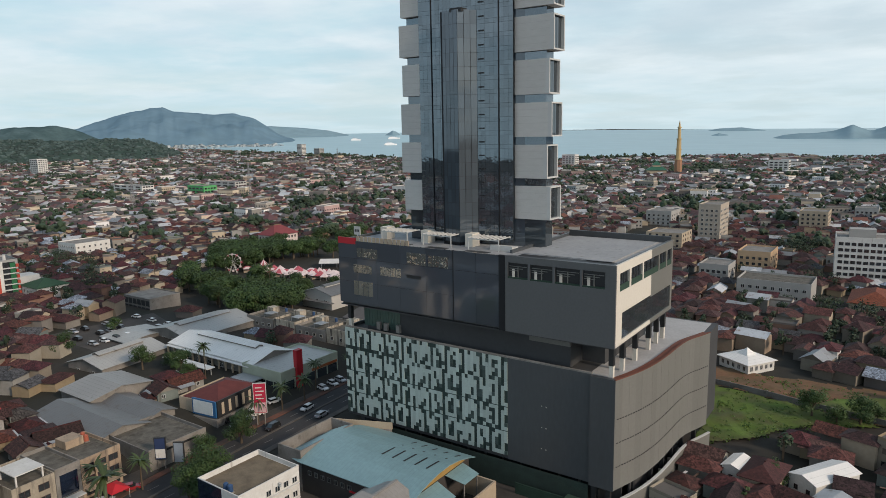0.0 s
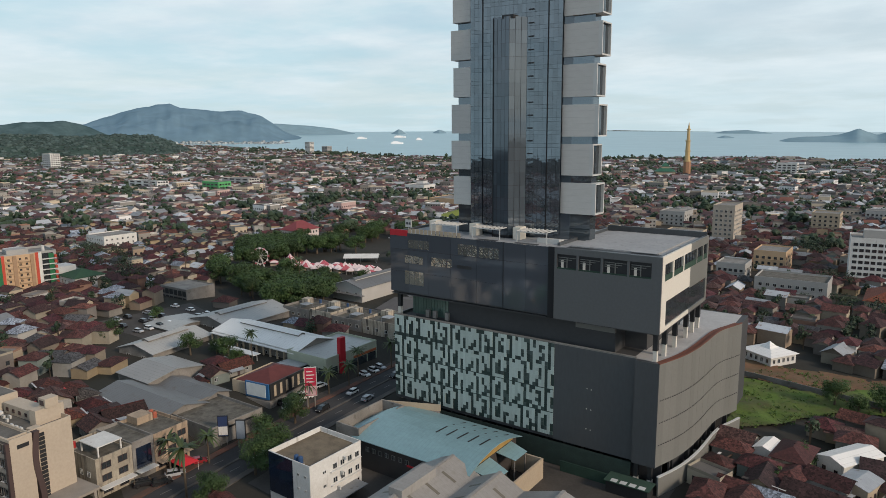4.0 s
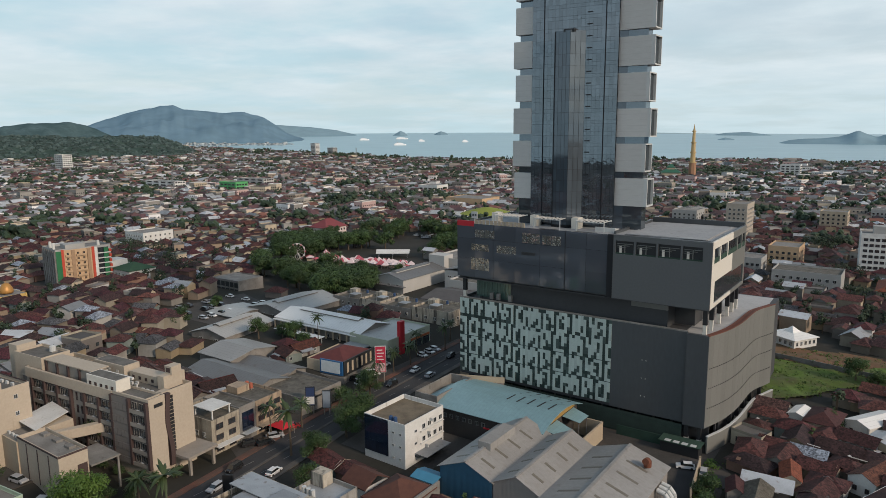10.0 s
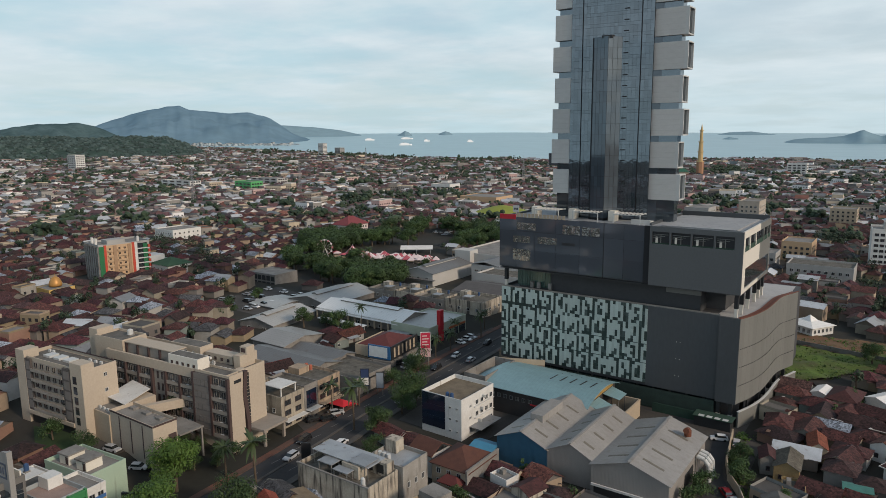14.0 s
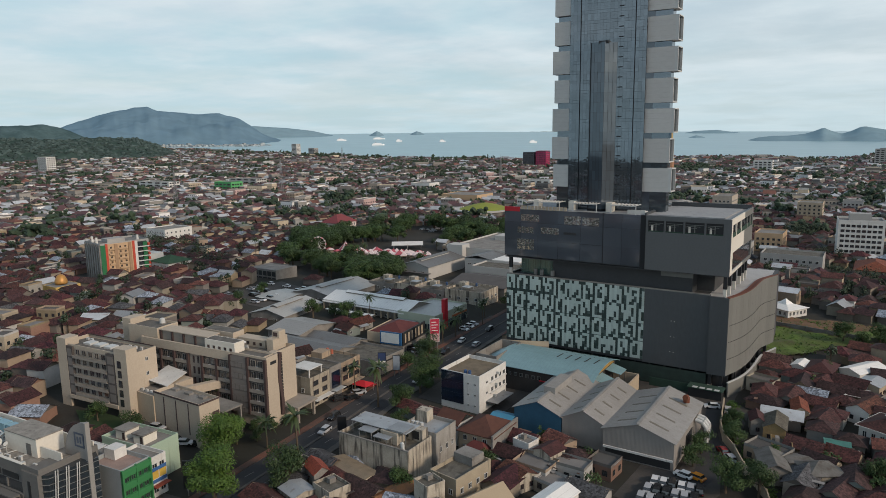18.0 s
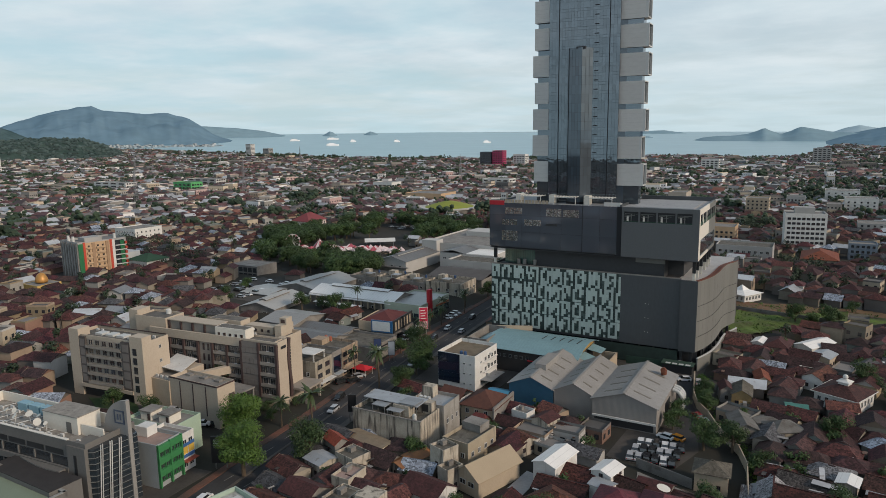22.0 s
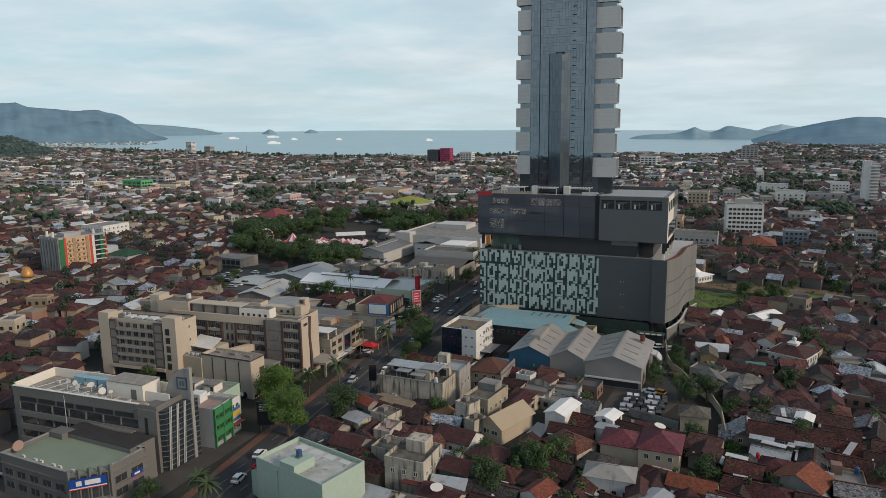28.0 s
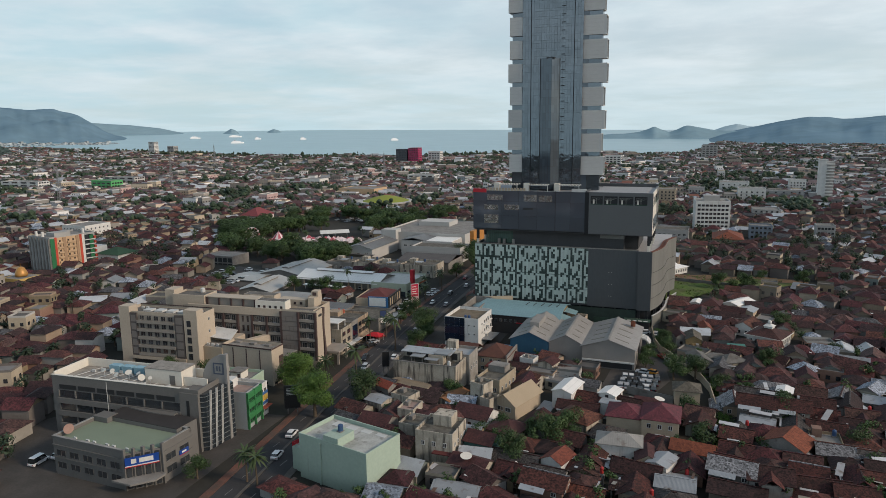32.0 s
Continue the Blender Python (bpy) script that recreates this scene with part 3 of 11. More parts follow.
M_ROOFDECK = mat("roof_membrane", (0.33, 0.34, 0.35), (0.26, 0.27, 0.28), rough=0.75, scale=0.12, scale2=1.2, contrast=0.7, dirt=(0.16, 0.15, 0.14), dirt_low=0.6)
M_RED = mat("red_cladding", (0.45, 0.018, 0.030), rough=0.5, contrast=0.2)
M_GREENNET = mat("green_site_net", (0.030, 0.066, 0.048), rough=0.9, contrast=0.8, scale=0.5)

hr = thing("high_rise", "dark glass hotel tower with protruding grey boxes over a charcoal podium", "skyscraper")

# --- podium
SIDE = [(24.0, -0.7), (25.0, 2.2), (26.0, 5.4), (26.9, 9.5), (27.6, 14.8), (27.9, 20.0), (28.0, 25.0), (28.2, 30.0), (28.8, 33.6), (30.2, 37.4), (31.2, 41.0)]


def along_side(n):
    """n points at even steps along the curved side wall, with its outward normals."""
    p = np.array(SIDE)
    s = np.r_[0, np.cumsum(np.hypot(*np.diff(p, axis=0).T))]
    t = np.linspace(0, s[-1], n)
    q = np.stack([np.interp(t, s, p[:, k]) for k in (0, 1)], 1)
    for _ in range(3):
        q[1:-1] = (q[:-2] + 2 * q[1:-1] + q[2:]) / 4
    d = np.gradient(q, axis=0)
    d /= np.hypot(*d.T)[:, None]
    return q, np.stack([d[:, 1], -d[:, 0]], 1)


def ribbon(q, nrm, out0, out1, z0, z1):
    """A wall that follows a curve, between two offsets from it."""
    bm = bmesh.new()
    ring = []
    for (x, y), (nx, ny) in zip(q, nrm):
        ring.append([bm.verts.new((x + nx * o, y + ny * o, z)) for o, z in ((out0, z0), (out1, z0), (out1, z1), (out0, z1))])
    for a, b in zip(ring, ring[1:]):
        for i in range(4):
            bm.faces.new((a[i], b[i], b[(i + 1) % 4], a[(i + 1) % 4]))
    bm.faces.new(ring[0][::-1])
    bm.faces.new(ring[-1])
    bmesh.ops.recalc_face_normals(bm, faces=bm.faces)
    return bm


q40, n40 = along_side(41)
part("podium_body", extrude([(-46.3, 0.35), (23.4, 0.35)] + [(x - 0.6, y) for x, y in q40[2:]] + [(30.4, 52), (-46.3, 52)], 6.1, 28.25), M_PANEL2, hr, "charcoal podium core")
part("front_wall", boxes((0.02, 0.0, 6.2, 18.85, 0.34, 29.0)), M_PANEL, hr, "plain charcoal metal front wall")
part("corner_wall", boxes((18.85, -0.7, 6.0, 23.95, 0.34, 28.9)), M_PANEL, hr, "charcoal corner pier of the podium")
part("west_wall", boxes((-46.6, 0.35, 6.2, -46.31, 52, 29.0)), M_PANEL, hr)
# the side wall in upright panels, each its own piece
for k in range(20):
    a = slice(2 * k, 2 * k + 3)
    part("side_panel", ribbon(q40[a], n40[a], -0.35, 0.0 - 0.015 * (k % 2), 6.2, 28.9), M_SIDE, hr)
part("side_coping", ribbon(q40, n40, -0.42, 0.06, 28.9, 29.05), M_TERRA, hr, "rust-brown wall coping")
part("planting_strip", ribbon(q40, n40, -2.0, -0.42, 28.26, 28.62), M_TERRA, hr, "strip of bare red earth along the terrace edge")
slot = boxes((-0.24, -0.05, -0.08, 0.24, 0.05, 0.08))
slot_mesh = bpy.data.meshes.new("wall_slot"); slot.to_mesh(slot_mesh); slot.free(); slot_mesh.materials.append(M_DARK)
qs, ns = along_side(52)
for zz in (20.9, 16.0, 11.0):
    for (x, y), (nx, ny) in list(zip(qs, ns))[1:-1]:
        piece("wall_slot", slot_mesh, hr, (x + nx * 0.03, y + ny * 0.03, zz), (0, 0, math.atan2(-nx, ny) + math.pi))
part("low_side_wall", ribbon(q40, n40, 0.6, 1.0, 0.0, 4.3), M_SIDE, hr, "low curved grey wall at street level")
part("low_wall_coping", ribbon(q40, n40, 0.5, 1.1, 4.3, 4.5), M_FRAME, hr)
for x, y in ((19.6, 0.6), (22.6, 0.6), (25.0, 7.2), (26.5, 14.2), (26.9, 20.8), (27.0, 27.0), (27.6, 33.0), (29.0, 38.4)):
    part("podium_column", boxes((x - 0.45, y - 0.45, 2.6, x + 0.45, y + 0.45, 6.15)), M_DARK, hr)
    part("column_base", boxes((x - 0.5, y - 0.5, 0, x + 0.5, y + 0.5, 2.6)), M_IVORY, hr, "white lower half of a column")
part("ground_floor_wall", boxes((-46, 4.0, 0, 24, 4.4, 6.1), (-46, 4.4, 0, -45.6, 50, 6.1), (24.6, 6.0, 0, 25.0, 45, 6.1)), M_PANEL2, hr, "dark recessed ground floor")
for k in range(14):
    x = -44.5 + 4.6 * k
    part("shop_window", boxes((x, 3.85, 0.6, x + 3.9, 3.98, 5.2)), M_STRIP, hr)
part("site_hoarding", boxes((3, -2.2, 0, 18, -2.05, 2.6)), M_GREENNET, hr, "green netting fence at the foot of the wall")
part("gatehouse", boxes((15.0, -5.0, 0, 24.0, -1.4, 2.7)), M_DARK, hr)
part("gatehouse_roof", boxes((14.6, -5.4, 2.7, 24.4, -1.0, 2.9)), M_GREENNET, hr, "dark green gatehouse roof")
for k in range(4):
    part("roof_sheet", boxes((16.0 + 2.0 * k, -5.2, 2.9, 17.4 + 2.0 * k, -3.9, 2.96)), M_FRAME, hr)
part("site_netting", boxes((-40, -0.35, 0.2, 18.6, -0.25, 5.8)), mat("thin_green_net", (0.030, 0.052, 0.044), rough=0.9, contrast=0.8, scale=0.4, scale2=3), hr, "dusty green scaffold net at the podium foot")
for zz in (20.0, 15.3, 10.6):
    part("wall_lamp", boxes((8.0, -0.08, zz, 8.2, 0.0, zz + 0.16), (9.0, -0.08, zz - 0.06, 9.2, 0.0, zz + 0.1)), M_IVORY, hr)
part("podium_parapet", boxes((-46.3, 0.0, 29.0, 18.85, 0.5, 29.35)), M_CONC, hr, "weathered concrete coping")
part("terrace_floor", extrude([(17.5, 0.4), (23.2, 0.4)] + [(x - 1.9, y) for x, y in q40[2:]] + [(29, 51), (17.5, 51)], 28.25, 28.32), M_DECK, hr, "pale paved terrace")
part("terrace_inner_wall", boxes((-41.5, 3.0, 28.3, 13.0, 3.4, 35.0), (12.7, 3.4, 28.3, 13.0, 9.0, 35.0), (12.7, 9.0, 28.3, 18.0, 9.3, 35.0), (17.7, 9.3, 28.3, 18.0, 34, 35.0)), M_PANEL2, hr)
part("terrace_beam", boxes((4.0, 2.2, 33.0, 13.2, 2.95, 34.9)), M_SIDE, hr)
for k in range(13):
    x = -42.3 + 0.87 * k
    part("green_glass_pane", boxes((x, 2.86, 29.4, x + 0.8, 2.97, 35.2)), MATS.get("green_glass") or glass_mat("green_glass", (0.10, 0.17, 0.15), rough=0.1, metal=0.4), hr)
for x, y in ((22.3, 1.6), (22.4, 7.1), (22.4, 14.5), (22.4, 23.0), (22.4, 28.3), (22.4, 33.0), (-45.5, 1.5), (-45.5, 12.0)):
    part("terrace_column", boxes((x - 0.5, y - 0.5, 31.0, x + 0.5, y + 0.5, 35.0)), M_DARK, hr)
    part("column_base", boxes((x - 0.42, y - 0.42, 28.3, x + 0.42, y + 0.42, 31.0)), M_IVORY, hr)
for k, x in enumerate((-37, -34.8, -31.0)):
    part("vent_box", boxes((x, 1.2, 29.4, x + 1.0, 2.0, 31.2)), M_CONC, hr)

# --- facade tiles: upright strips of pale and slate tiles over a dark backing
part("mosaic_backing", boxes((-46.3, 0.0, 7.0, 0.0, 0.34, 29.0)), M_TILE_D, hr, "dark green-black backing of the tiled facade")
rnd = random.Random(7)
TW, TH = 46.3 / 60, 22.0 / 24
tile_meshes = {}
pale, slate = [], []
# four stroke-like figures side by side; the four bands repeat them, each shifted against the next
FIGURES = (("####", "#.##", "#.o#", "##.#", "##.o", "#..#"), (".###.", "##.##", "#..##", "#..#.", "#..#.", "####."),
           ("#.##.", "#####", "#####", "###.#", "##o.#", "#..##"), ("#.####", "#.#..#", "####.#", "o##o.#", ".##.o#", ".#..#."))
MOTIF = [".".join(f[r_] for f in FIGURES) + "." + FIGURES[1][r_] + FIGURES[2][r_] + "." for r_ in range(6)]
for col in range(60):
    cells = []
    for r_ in range(24):
        band_ = r_ // 6
        ch = MOTIF[r_ % 6][(col + (0, 1, 1, 20)[band_]) % len(MOTIF[0])]
        if band_ == 0 and r_ == 5 and col < 22:
            ch = "."
        cells.append(ch if rnd.random() > 0.035 else rnd.choice("#.o"))
    k = 0
    while k < 24:
        if cells[k] == "#":
            e = k
            while e < 23 and cells[e + 1] == "#" and (e + 1) % 6:
                e += 1
            pale.append((col, 23 - e, e - k + 1))
            k = e + 1
        else:
            if cells[k] == "o" or rnd.random() < 0.30:
                (pale if cells[k] == "o" and rnd.random() < 0.4 else slate).append((col, 23 - k, 1))
            k += 1
for b in range(2, 4):
    part("band_line", boxes((-46.3, -0.15, 29.0 - 6 * b * TH - 0.05, 0.0, 0.0, 29.0 - 6 * b * TH + 0.12)), M_TILE_D, hr)


def tile_mesh(n, material):
    key = (n, material.name)
    if key not in tile_meshes:
        b = boxes((0.015, -0.13, 0.02, TW - 0.015, 0.0, n * TH - 0.025))
        me = bpy.data.meshes.new("facade_tile")
        b.to_mesh(me); b.free(); me.materials.append(material)
        tile_meshes[key] = me
    return tile_meshes[key]


TILES = [(c, z, n, M_TILE_L) for c, z, n in pale] + [(c, z, n, M_TILE_M) for c, z, n in slate]
TILES.sort(key=lambda t: -t[0])

# --- hotel block
part("block_core", boxes((-46.5, 0.0, 35.2, 23.1, 34.2, 50.2)), M_PANEL2, hr)
part("grey_front", boxes((-0.2, -0.5, 35.0, 23.5, -0.02, 46.4), (-0.2, -0.5, 49.7, 23.5, -0.02, 51.1), (-0.2, -0.5, 46.4, 0.4, -0.02, 49.7), (5.0, -0.5, 46.4, 5.5, -0.02, 49.7), (10.5, -0.5, 46.4, 11.0, -0.02, 49.7), (16.3, -0.5, 46.4, 16.8, -0.02, 49.7), (21.4, -0.5, 46.4, 23.5, -0.02, 49.7)), mat("grey_block_panel", (0.112, 0.120, 0.126), (0.100, 0.107, 0.112), rough=0.5, metal=0.15, scale=0.1, scale2=2, contrast=0.4), hr, "smooth grey panelled front")
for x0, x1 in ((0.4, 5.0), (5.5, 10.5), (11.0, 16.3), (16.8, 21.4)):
    # dark sheet at the back paints the shade inside each opening
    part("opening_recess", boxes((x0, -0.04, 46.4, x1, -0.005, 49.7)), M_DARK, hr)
    part("opening_sill", boxes((x0, -0.45, 46.4, x1, -0.05, 46.7)), M_GREENNET, hr)
    for k in range(3):
        part("opening_bar", boxes((x0 + 0.3, -0.3, 48.9 - 0.45 * k, x1 - 0.3 - 0.9 * k, -0.2, 49.02 - 0.45 * k)), M_SIDE, hr)
    part("opening_board", boxes((x0 + 0.9, -0.28, 46.7, x0 + 1.5, -0.2, 48.3)), M_IVORY, hr)
    part("opening_post", boxes(((x0 + x1) / 2 - 0.1, -0.3, 46.7, (x0 + x1) / 2 + 0.1, -0.18, 49.0)), M_SIDE, hr)
# dark glass front: one pane per bay
for i, (x0, x1) in enumerate(((-46.9, -41.0), (-40.95, -34.9), (-34.85, -28.0), (-27.95, -20.5), (-20.45, -13.3), (-13.1, -7.4), (-7.35, -1.7))):
    for z0, z1 in ((35.6, 41.0), (41.03, 46.7), (46.78, 51.0)):
        if x0 > -14:
            z0, z1 = z0, z1 + (0.05 if z1 < 50 else 0)
        part("glass_panel", boxes((x0, -0.5, z0, x1, -0.02, z1)), M_UBGLASS, hr)
part("dark_seam", boxes((-13.32, -0.52, 35.4, -13.08, 0, 51.1), (-1.72, -0.56, 35.0, -0.2, 0, 51.1), (-46.9, -0.46, 46.70, -13.3, 0, 46.78)), M_MULL, hr)
M_ROOMGLASS = glass_mat("mirror_room_glass", (0.50, 0.52, 0.50), rough=0.03, metal=0.9, wav=0.9)
for n_, (x0, x1, z0, z1) in enumerate(((-42.2, -36.4, 43.3, 45.3), (-33.9, -27.6, 43.4, 45.5), (-42.3, -36.2, 37.8, 41.3), (-25.9, -20.4, 46.9, 49.6), (-19.9, -14.4, 46.9, 49.4), (-41.0, -34.5, 47.2, 49.4))):
    w_ = (x1 - x0) / 4
    for k in range(4):
        part("room_window", boxes((x0 + k * w_ + 0.06, -0.53, z0, x0 + (k + 1) * w_ - 0.06, -0.49, z1)), M_ROOMGLASS, hr, "mirrored window pane with a broken reflection")
part("vent_slot", boxes((-26.0, -0.53, 43.6, -21.9, -0.5, 44.4)), M_DARK, hr)
part("red_corner_sign", boxes((-46.9, -0.55, 50.2, -41.3, -0.2, 51.7)), M_RED, hr, "red panel at the roof corner")
for k in range(13):
    part("parapet_fin", boxes((-41.0 + 1.24 * k, -0.5, 51.0, -40.1 + 1.24 * k, -0.3, 52.2)), M_CREAM, hr)
part("block_west_wall", boxes((-46.9, 0.0, 35.4, -46.52, 34.2, 51.0)), M_PANEL, hr)
# east side: ivory frame with window strips
SX0, SX1 = 23.12, 23.5
part("ivory_side", boxes((SX0, -0.02, 35.0, SX1, 1.7, 51.1), (SX0, 1.7, 49.3, SX1, 20.2, 51.1), (SX0, 1.7, 41.3, SX1, 20.2, 45.7), (SX0, 7.0, 45.7, SX1, 7.9, 49.3), (SX0, 14.6, 45.7, SX1, 15.3, 49.3), (SX0, 1.7, 35.0, SX1, 3.2, 41.3), (SX0, 3.2, 35.0, SX1, 20.2, 35.9)), M_IVORY, hr, "ivory panels framing the side windows")
part("grey_side", boxes((SX0, 20.2, 49.3, SX1, 35.2, 51.1), (SX0, 20.2, 40.9, SX1, 35.2, 45.7), (SX0, 24.9, 45.7, SX1, 25.6, 49.3), (SX0, 30.2, 45.7, SX1, 31.0, 49.3), (SX0, 34.2, 45.7, SX1, 35.2, 49.3), (SX0, 20.2, 35.0, SX1, 35.2, 35.9), (SX0, 33.9, 35.9, SX1, 35.2, 40.9)), M_SIDE, hr)
for y0, y1 in ((1.7, 7.0), (7.9, 14.6), (15.3, 24.9), (25.6, 30.2), (31.0, 34.2)):
    part("side_window", boxes((SX0 + 0.02, y0, 46.9, SX0 + 0.1, y1, 49.3)), M_STRIP, hr)
    part("window_sill", boxes((SX0, y0, 45.7, SX0 + 0.3, y1, 46.9)), M_GREENNET, hr)
    for k in range(1, 4):
        yy = y0 + (y1 - y0) * k / 4
        part("window_bar", boxes((SX0 + 0.1, yy - 0.06, 46.9, SX0 + 0.18, yy + 0.06, 49.3)), M_MULL, hr)
for k in range(8):
    y0 = 3.2 + k * 3.84
    part("strip_pane", boxes((SX0 + 0.02, y0 + 0.03, 35.9, SX0 + 0.16, y0 + 3.8, 38.4), (SX0 + 0.02, y0 + 0.03, 38.45, SX0 + 0.16, y0 + 3.8, 41.1)), M_STRIP, hr)
part("soffit", boxes((-46.9, -0.4, 34.85, 23.5, 34.5, 35.05)), M_PANEL2, hr)
# roof of the block
part("roof_deck", boxes((-46.4, 0.0, 50.2, 22.9, 34.4, 50.42)), M_ROOFDECK, hr, "weathered grey roof with terrace decks")
part("roof_parapet", boxes((-0.2, 0.0, 50.4, 23.1, 0.5, 51.1), (22.6, 0.5, 50.4, 23.1, 34.9, 51.1), (-1.8, 34.4, 50.4, 23.1, 34.9, 51.9), (-2.4, 5.5, 50.4, -1.8, 34.9, 51.1)), M_PANEL, hr)
part("east_roof_slab", boxes((0.6, 6.2, 50.42, 20.6, 33.6, 50.62), (15.0, 5.0, 50.62, 20.6, 25.0, 50.75)), M_ROOFDECK, hr, "pale flat roof slab")
part("roof_trench", boxes((0.6, 2.0, 50.42, 21.8, 5.6, 50.5)), M_DARK, hr)
for k in range(3):
    x = -38 + 12.5 * k
    pg = part("pergola", boxes((x, 5.2, 52.8, x + 8, 5.4, 53.0), (x, 5.2, 50.4, x + 0.25, 5.4, 52.8), (x + 7.8, 5.2, 50.4, x + 8, 5.4, 52.8)), M_FRAME, hr, "white slatted roof-terrace pergola")
    part("back_beam", boxes((x, 10.3, 52.8, x + 8, 10.5, 53.0)), M_FRAME, pg)
    for q in range(8):
        part("slat", boxes((x + 1.1 * q, 5.2, 53.0, x + 1.1 * q + 0.25, 10.5, 53.2)), M_FRAME, pg)
    part("terrace_wall", boxes((x - 2.6, 8.2, 50.4, x - 0.6, 11.2, 53.4)), M_IVORY, hr)
part("roof_planter", boxes((-8.2, 6.8, 50.42, -2.6, 7.4, 51.6), (-8.2, 7.4, 50.42, -2.6, 9.4, 51.3)), M_FRAME, hr)
for row in ((-36, 2.2, 50.42, -28, 4.8, 50.5), (-23, 2.0, 50.42, -17.5, 4.4, 50.5), (-12.5, 2.0, 50.42, -6.5, 4.4, 50.5)):
    part("pool_cover", boxes(row), M_DARK, hr)
part("roof_plant", boxes((-33, 24, 50.42, -24, 31, 53.2), (-14, 38 - 6, 50.42, -6, 34, 52.6)), M_CONC, hr)
part("roof_sign", boxes((-43.4, 1.5, 52.2, -41.4, 1.62, 54.2)), M_FRAME, hr, "small square white sign with a plain grey mark")
part("sign_mark", boxes((-43.1, 1.47, 52.9, -42.5, 1.5, 53.5), (-42.3, 1.47, 52.9, -41.7, 1.5, 53.5)), M_PANEL, hr)
part("sign_post", tubes(((-42.4, 1.6, 50.4), (-42.4, 1.6, 52.2), 0.07)), M_FRAME, hr)

# --- tower
TZ0, TZ1 = 50.4, 168.0


def tf(x):
    """The front of the curtain wall: it leans back slightly towards the east."""
    return 11.1 + (x + 29.6) * 0.095


part("tower_core", extrude([(-29.4, 12.4), (-6.2, 14.6), (-1.0, 16.0), (-1.0, 18.0), (-8.0, 34.0), (-31.0, 34.0), (-33.6, 17.0), (-33.6, 14.0), (-29.4, 14.0)], TZ0, TZ1), M_TOWER2, hr, "dark glazed core of the tower")
FLOOR = 3.03
nf = int((TZ1 - TZ0 - 1.0) / FLOOR)
cols = [(-29.6, -26.35), (-26.1, -22.2), (-22.2, -18.2), (-18.2, -13.8), (-13.8, -9.45), (-9.2, -5.95)]
PANED = 7           # storeys above the roof whose panes are set one by one
pane_me = {}
for c, (x0, x1) in enumerate(cols):
    bm = bmesh.new()
    n = max(2, round((x1 - x0) / 1.05))
    pw = (x1 - x0) / n - 0.04
    for f in range(nf):
        z = TZ0 + 0.8 + f * FLOOR
        for k in range(n):
            a = x0 + (x1 - x0) * k / n + 0.03
            ty = rnd.uniform(-0.003, 0.003)
            for (za, zb) in ((z, z + 0.92), (z + 0.96, z + FLOOR - 0.04)):
                if f < PANED:
                    key = (c, round(zb - za, 2))
                    if key not in pane_me:
                        b = boxes((0, 0, 0, pw, 0.2, zb - za))
                        pane_me[key] = bpy.data.meshes.new("pane"); b.to_mesh(pane_me[key]); b.free(); pane_me[key].materials.append(M_TOWER)
                    piece("pane", pane_me[key], hr, (a, tf(a), za), (0, 0, math.atan(0.095) + ty))
                else:
                    b_ = a + pw
                    v = [bm.verts.new(p) for p in ((a, tf(a), za), (b_, tf(b_) + ty, za), (b_, tf(b_) + ty, zb), (a, tf(a), zb))]
                    w = [bm.verts.new((p.co.x, p.co.y + 0.2, p.co.z)) for p in v]
                    bm.faces.new(v)
                    for i in range(4):
                        bm.faces.new((v[i], w[i], w[(i + 1) % 4], v[(i + 1) % 4]))
    part("curtain_glass", bm, M_TOWER, hr, "blue-grey reflective curtain-wall glass")["kind"] = "stuff"
for x in (-26.22, -9.32):
    part("dark_fin", boxes((x - 0.09, tf(x) - 0.2, TZ0, x + 0.09, tf(x) + 0.3, TZ1)), M_MULL, hr)
# lift shaft in front
sx0, sx1, sy = -21.9, -14.6, 9.3
part("lift_shaft", extrude([(sx0, sy + 0.12), (-17.3, sy - 0.48), (-14.75, tf(-14.7) + 0.1), (-21.8, tf(-21.8) + 0.1)], TZ0, 102.2), M_MULL, hr)
bm = bmesh.new()
for f in range(17):
    z = TZ0 + 0.8 + f * FLOOR
    for (p, r, n) in (((sx0, sy), (-17.3, sy - 0.6), 4), ((-17.3, sy - 0.6), (-14.6, tf(-14.6) - 0.05), 3)):
        for k in range(n):
            a = [p[i] + (r[i] - p[i]) * (k + 0.03) / n for i in (0, 1)]
            b = [p[i] + (r[i] - p[i]) * (k + 0.97) / n for i in (0, 1)]
            bm.faces.new([bm.verts.new((*c, h)) for c, h in ((a, z), (b, z), (b, z + FLOOR - 0.05), (a, z + FLOOR - 0.05))])
part("shaft_glass", bm, M_TOWER2, hr, "dark glass of the projecting lift shaft")["kind"] = "stuff"
part("shaft_edge", boxes((sx0 - 0.16, sy - 0.12, TZ0, sx0 + 0.1, sy + 0.15, 102.6)), M_MULL, hr)
part("shaft_cap", boxes((-19.4, 8.9, 102.2, -16.4, 11.4, 103.0)), M_DARK, hr)
for f in range(nf):
    z = TZ0 + 2.2 + f * FLOOR
    part("louvre", boxes((-14.3, tf(-14) - 0.1, z, -12.9, tf(-13) - 0.03, z + 0.3)), M_DARK, hr)


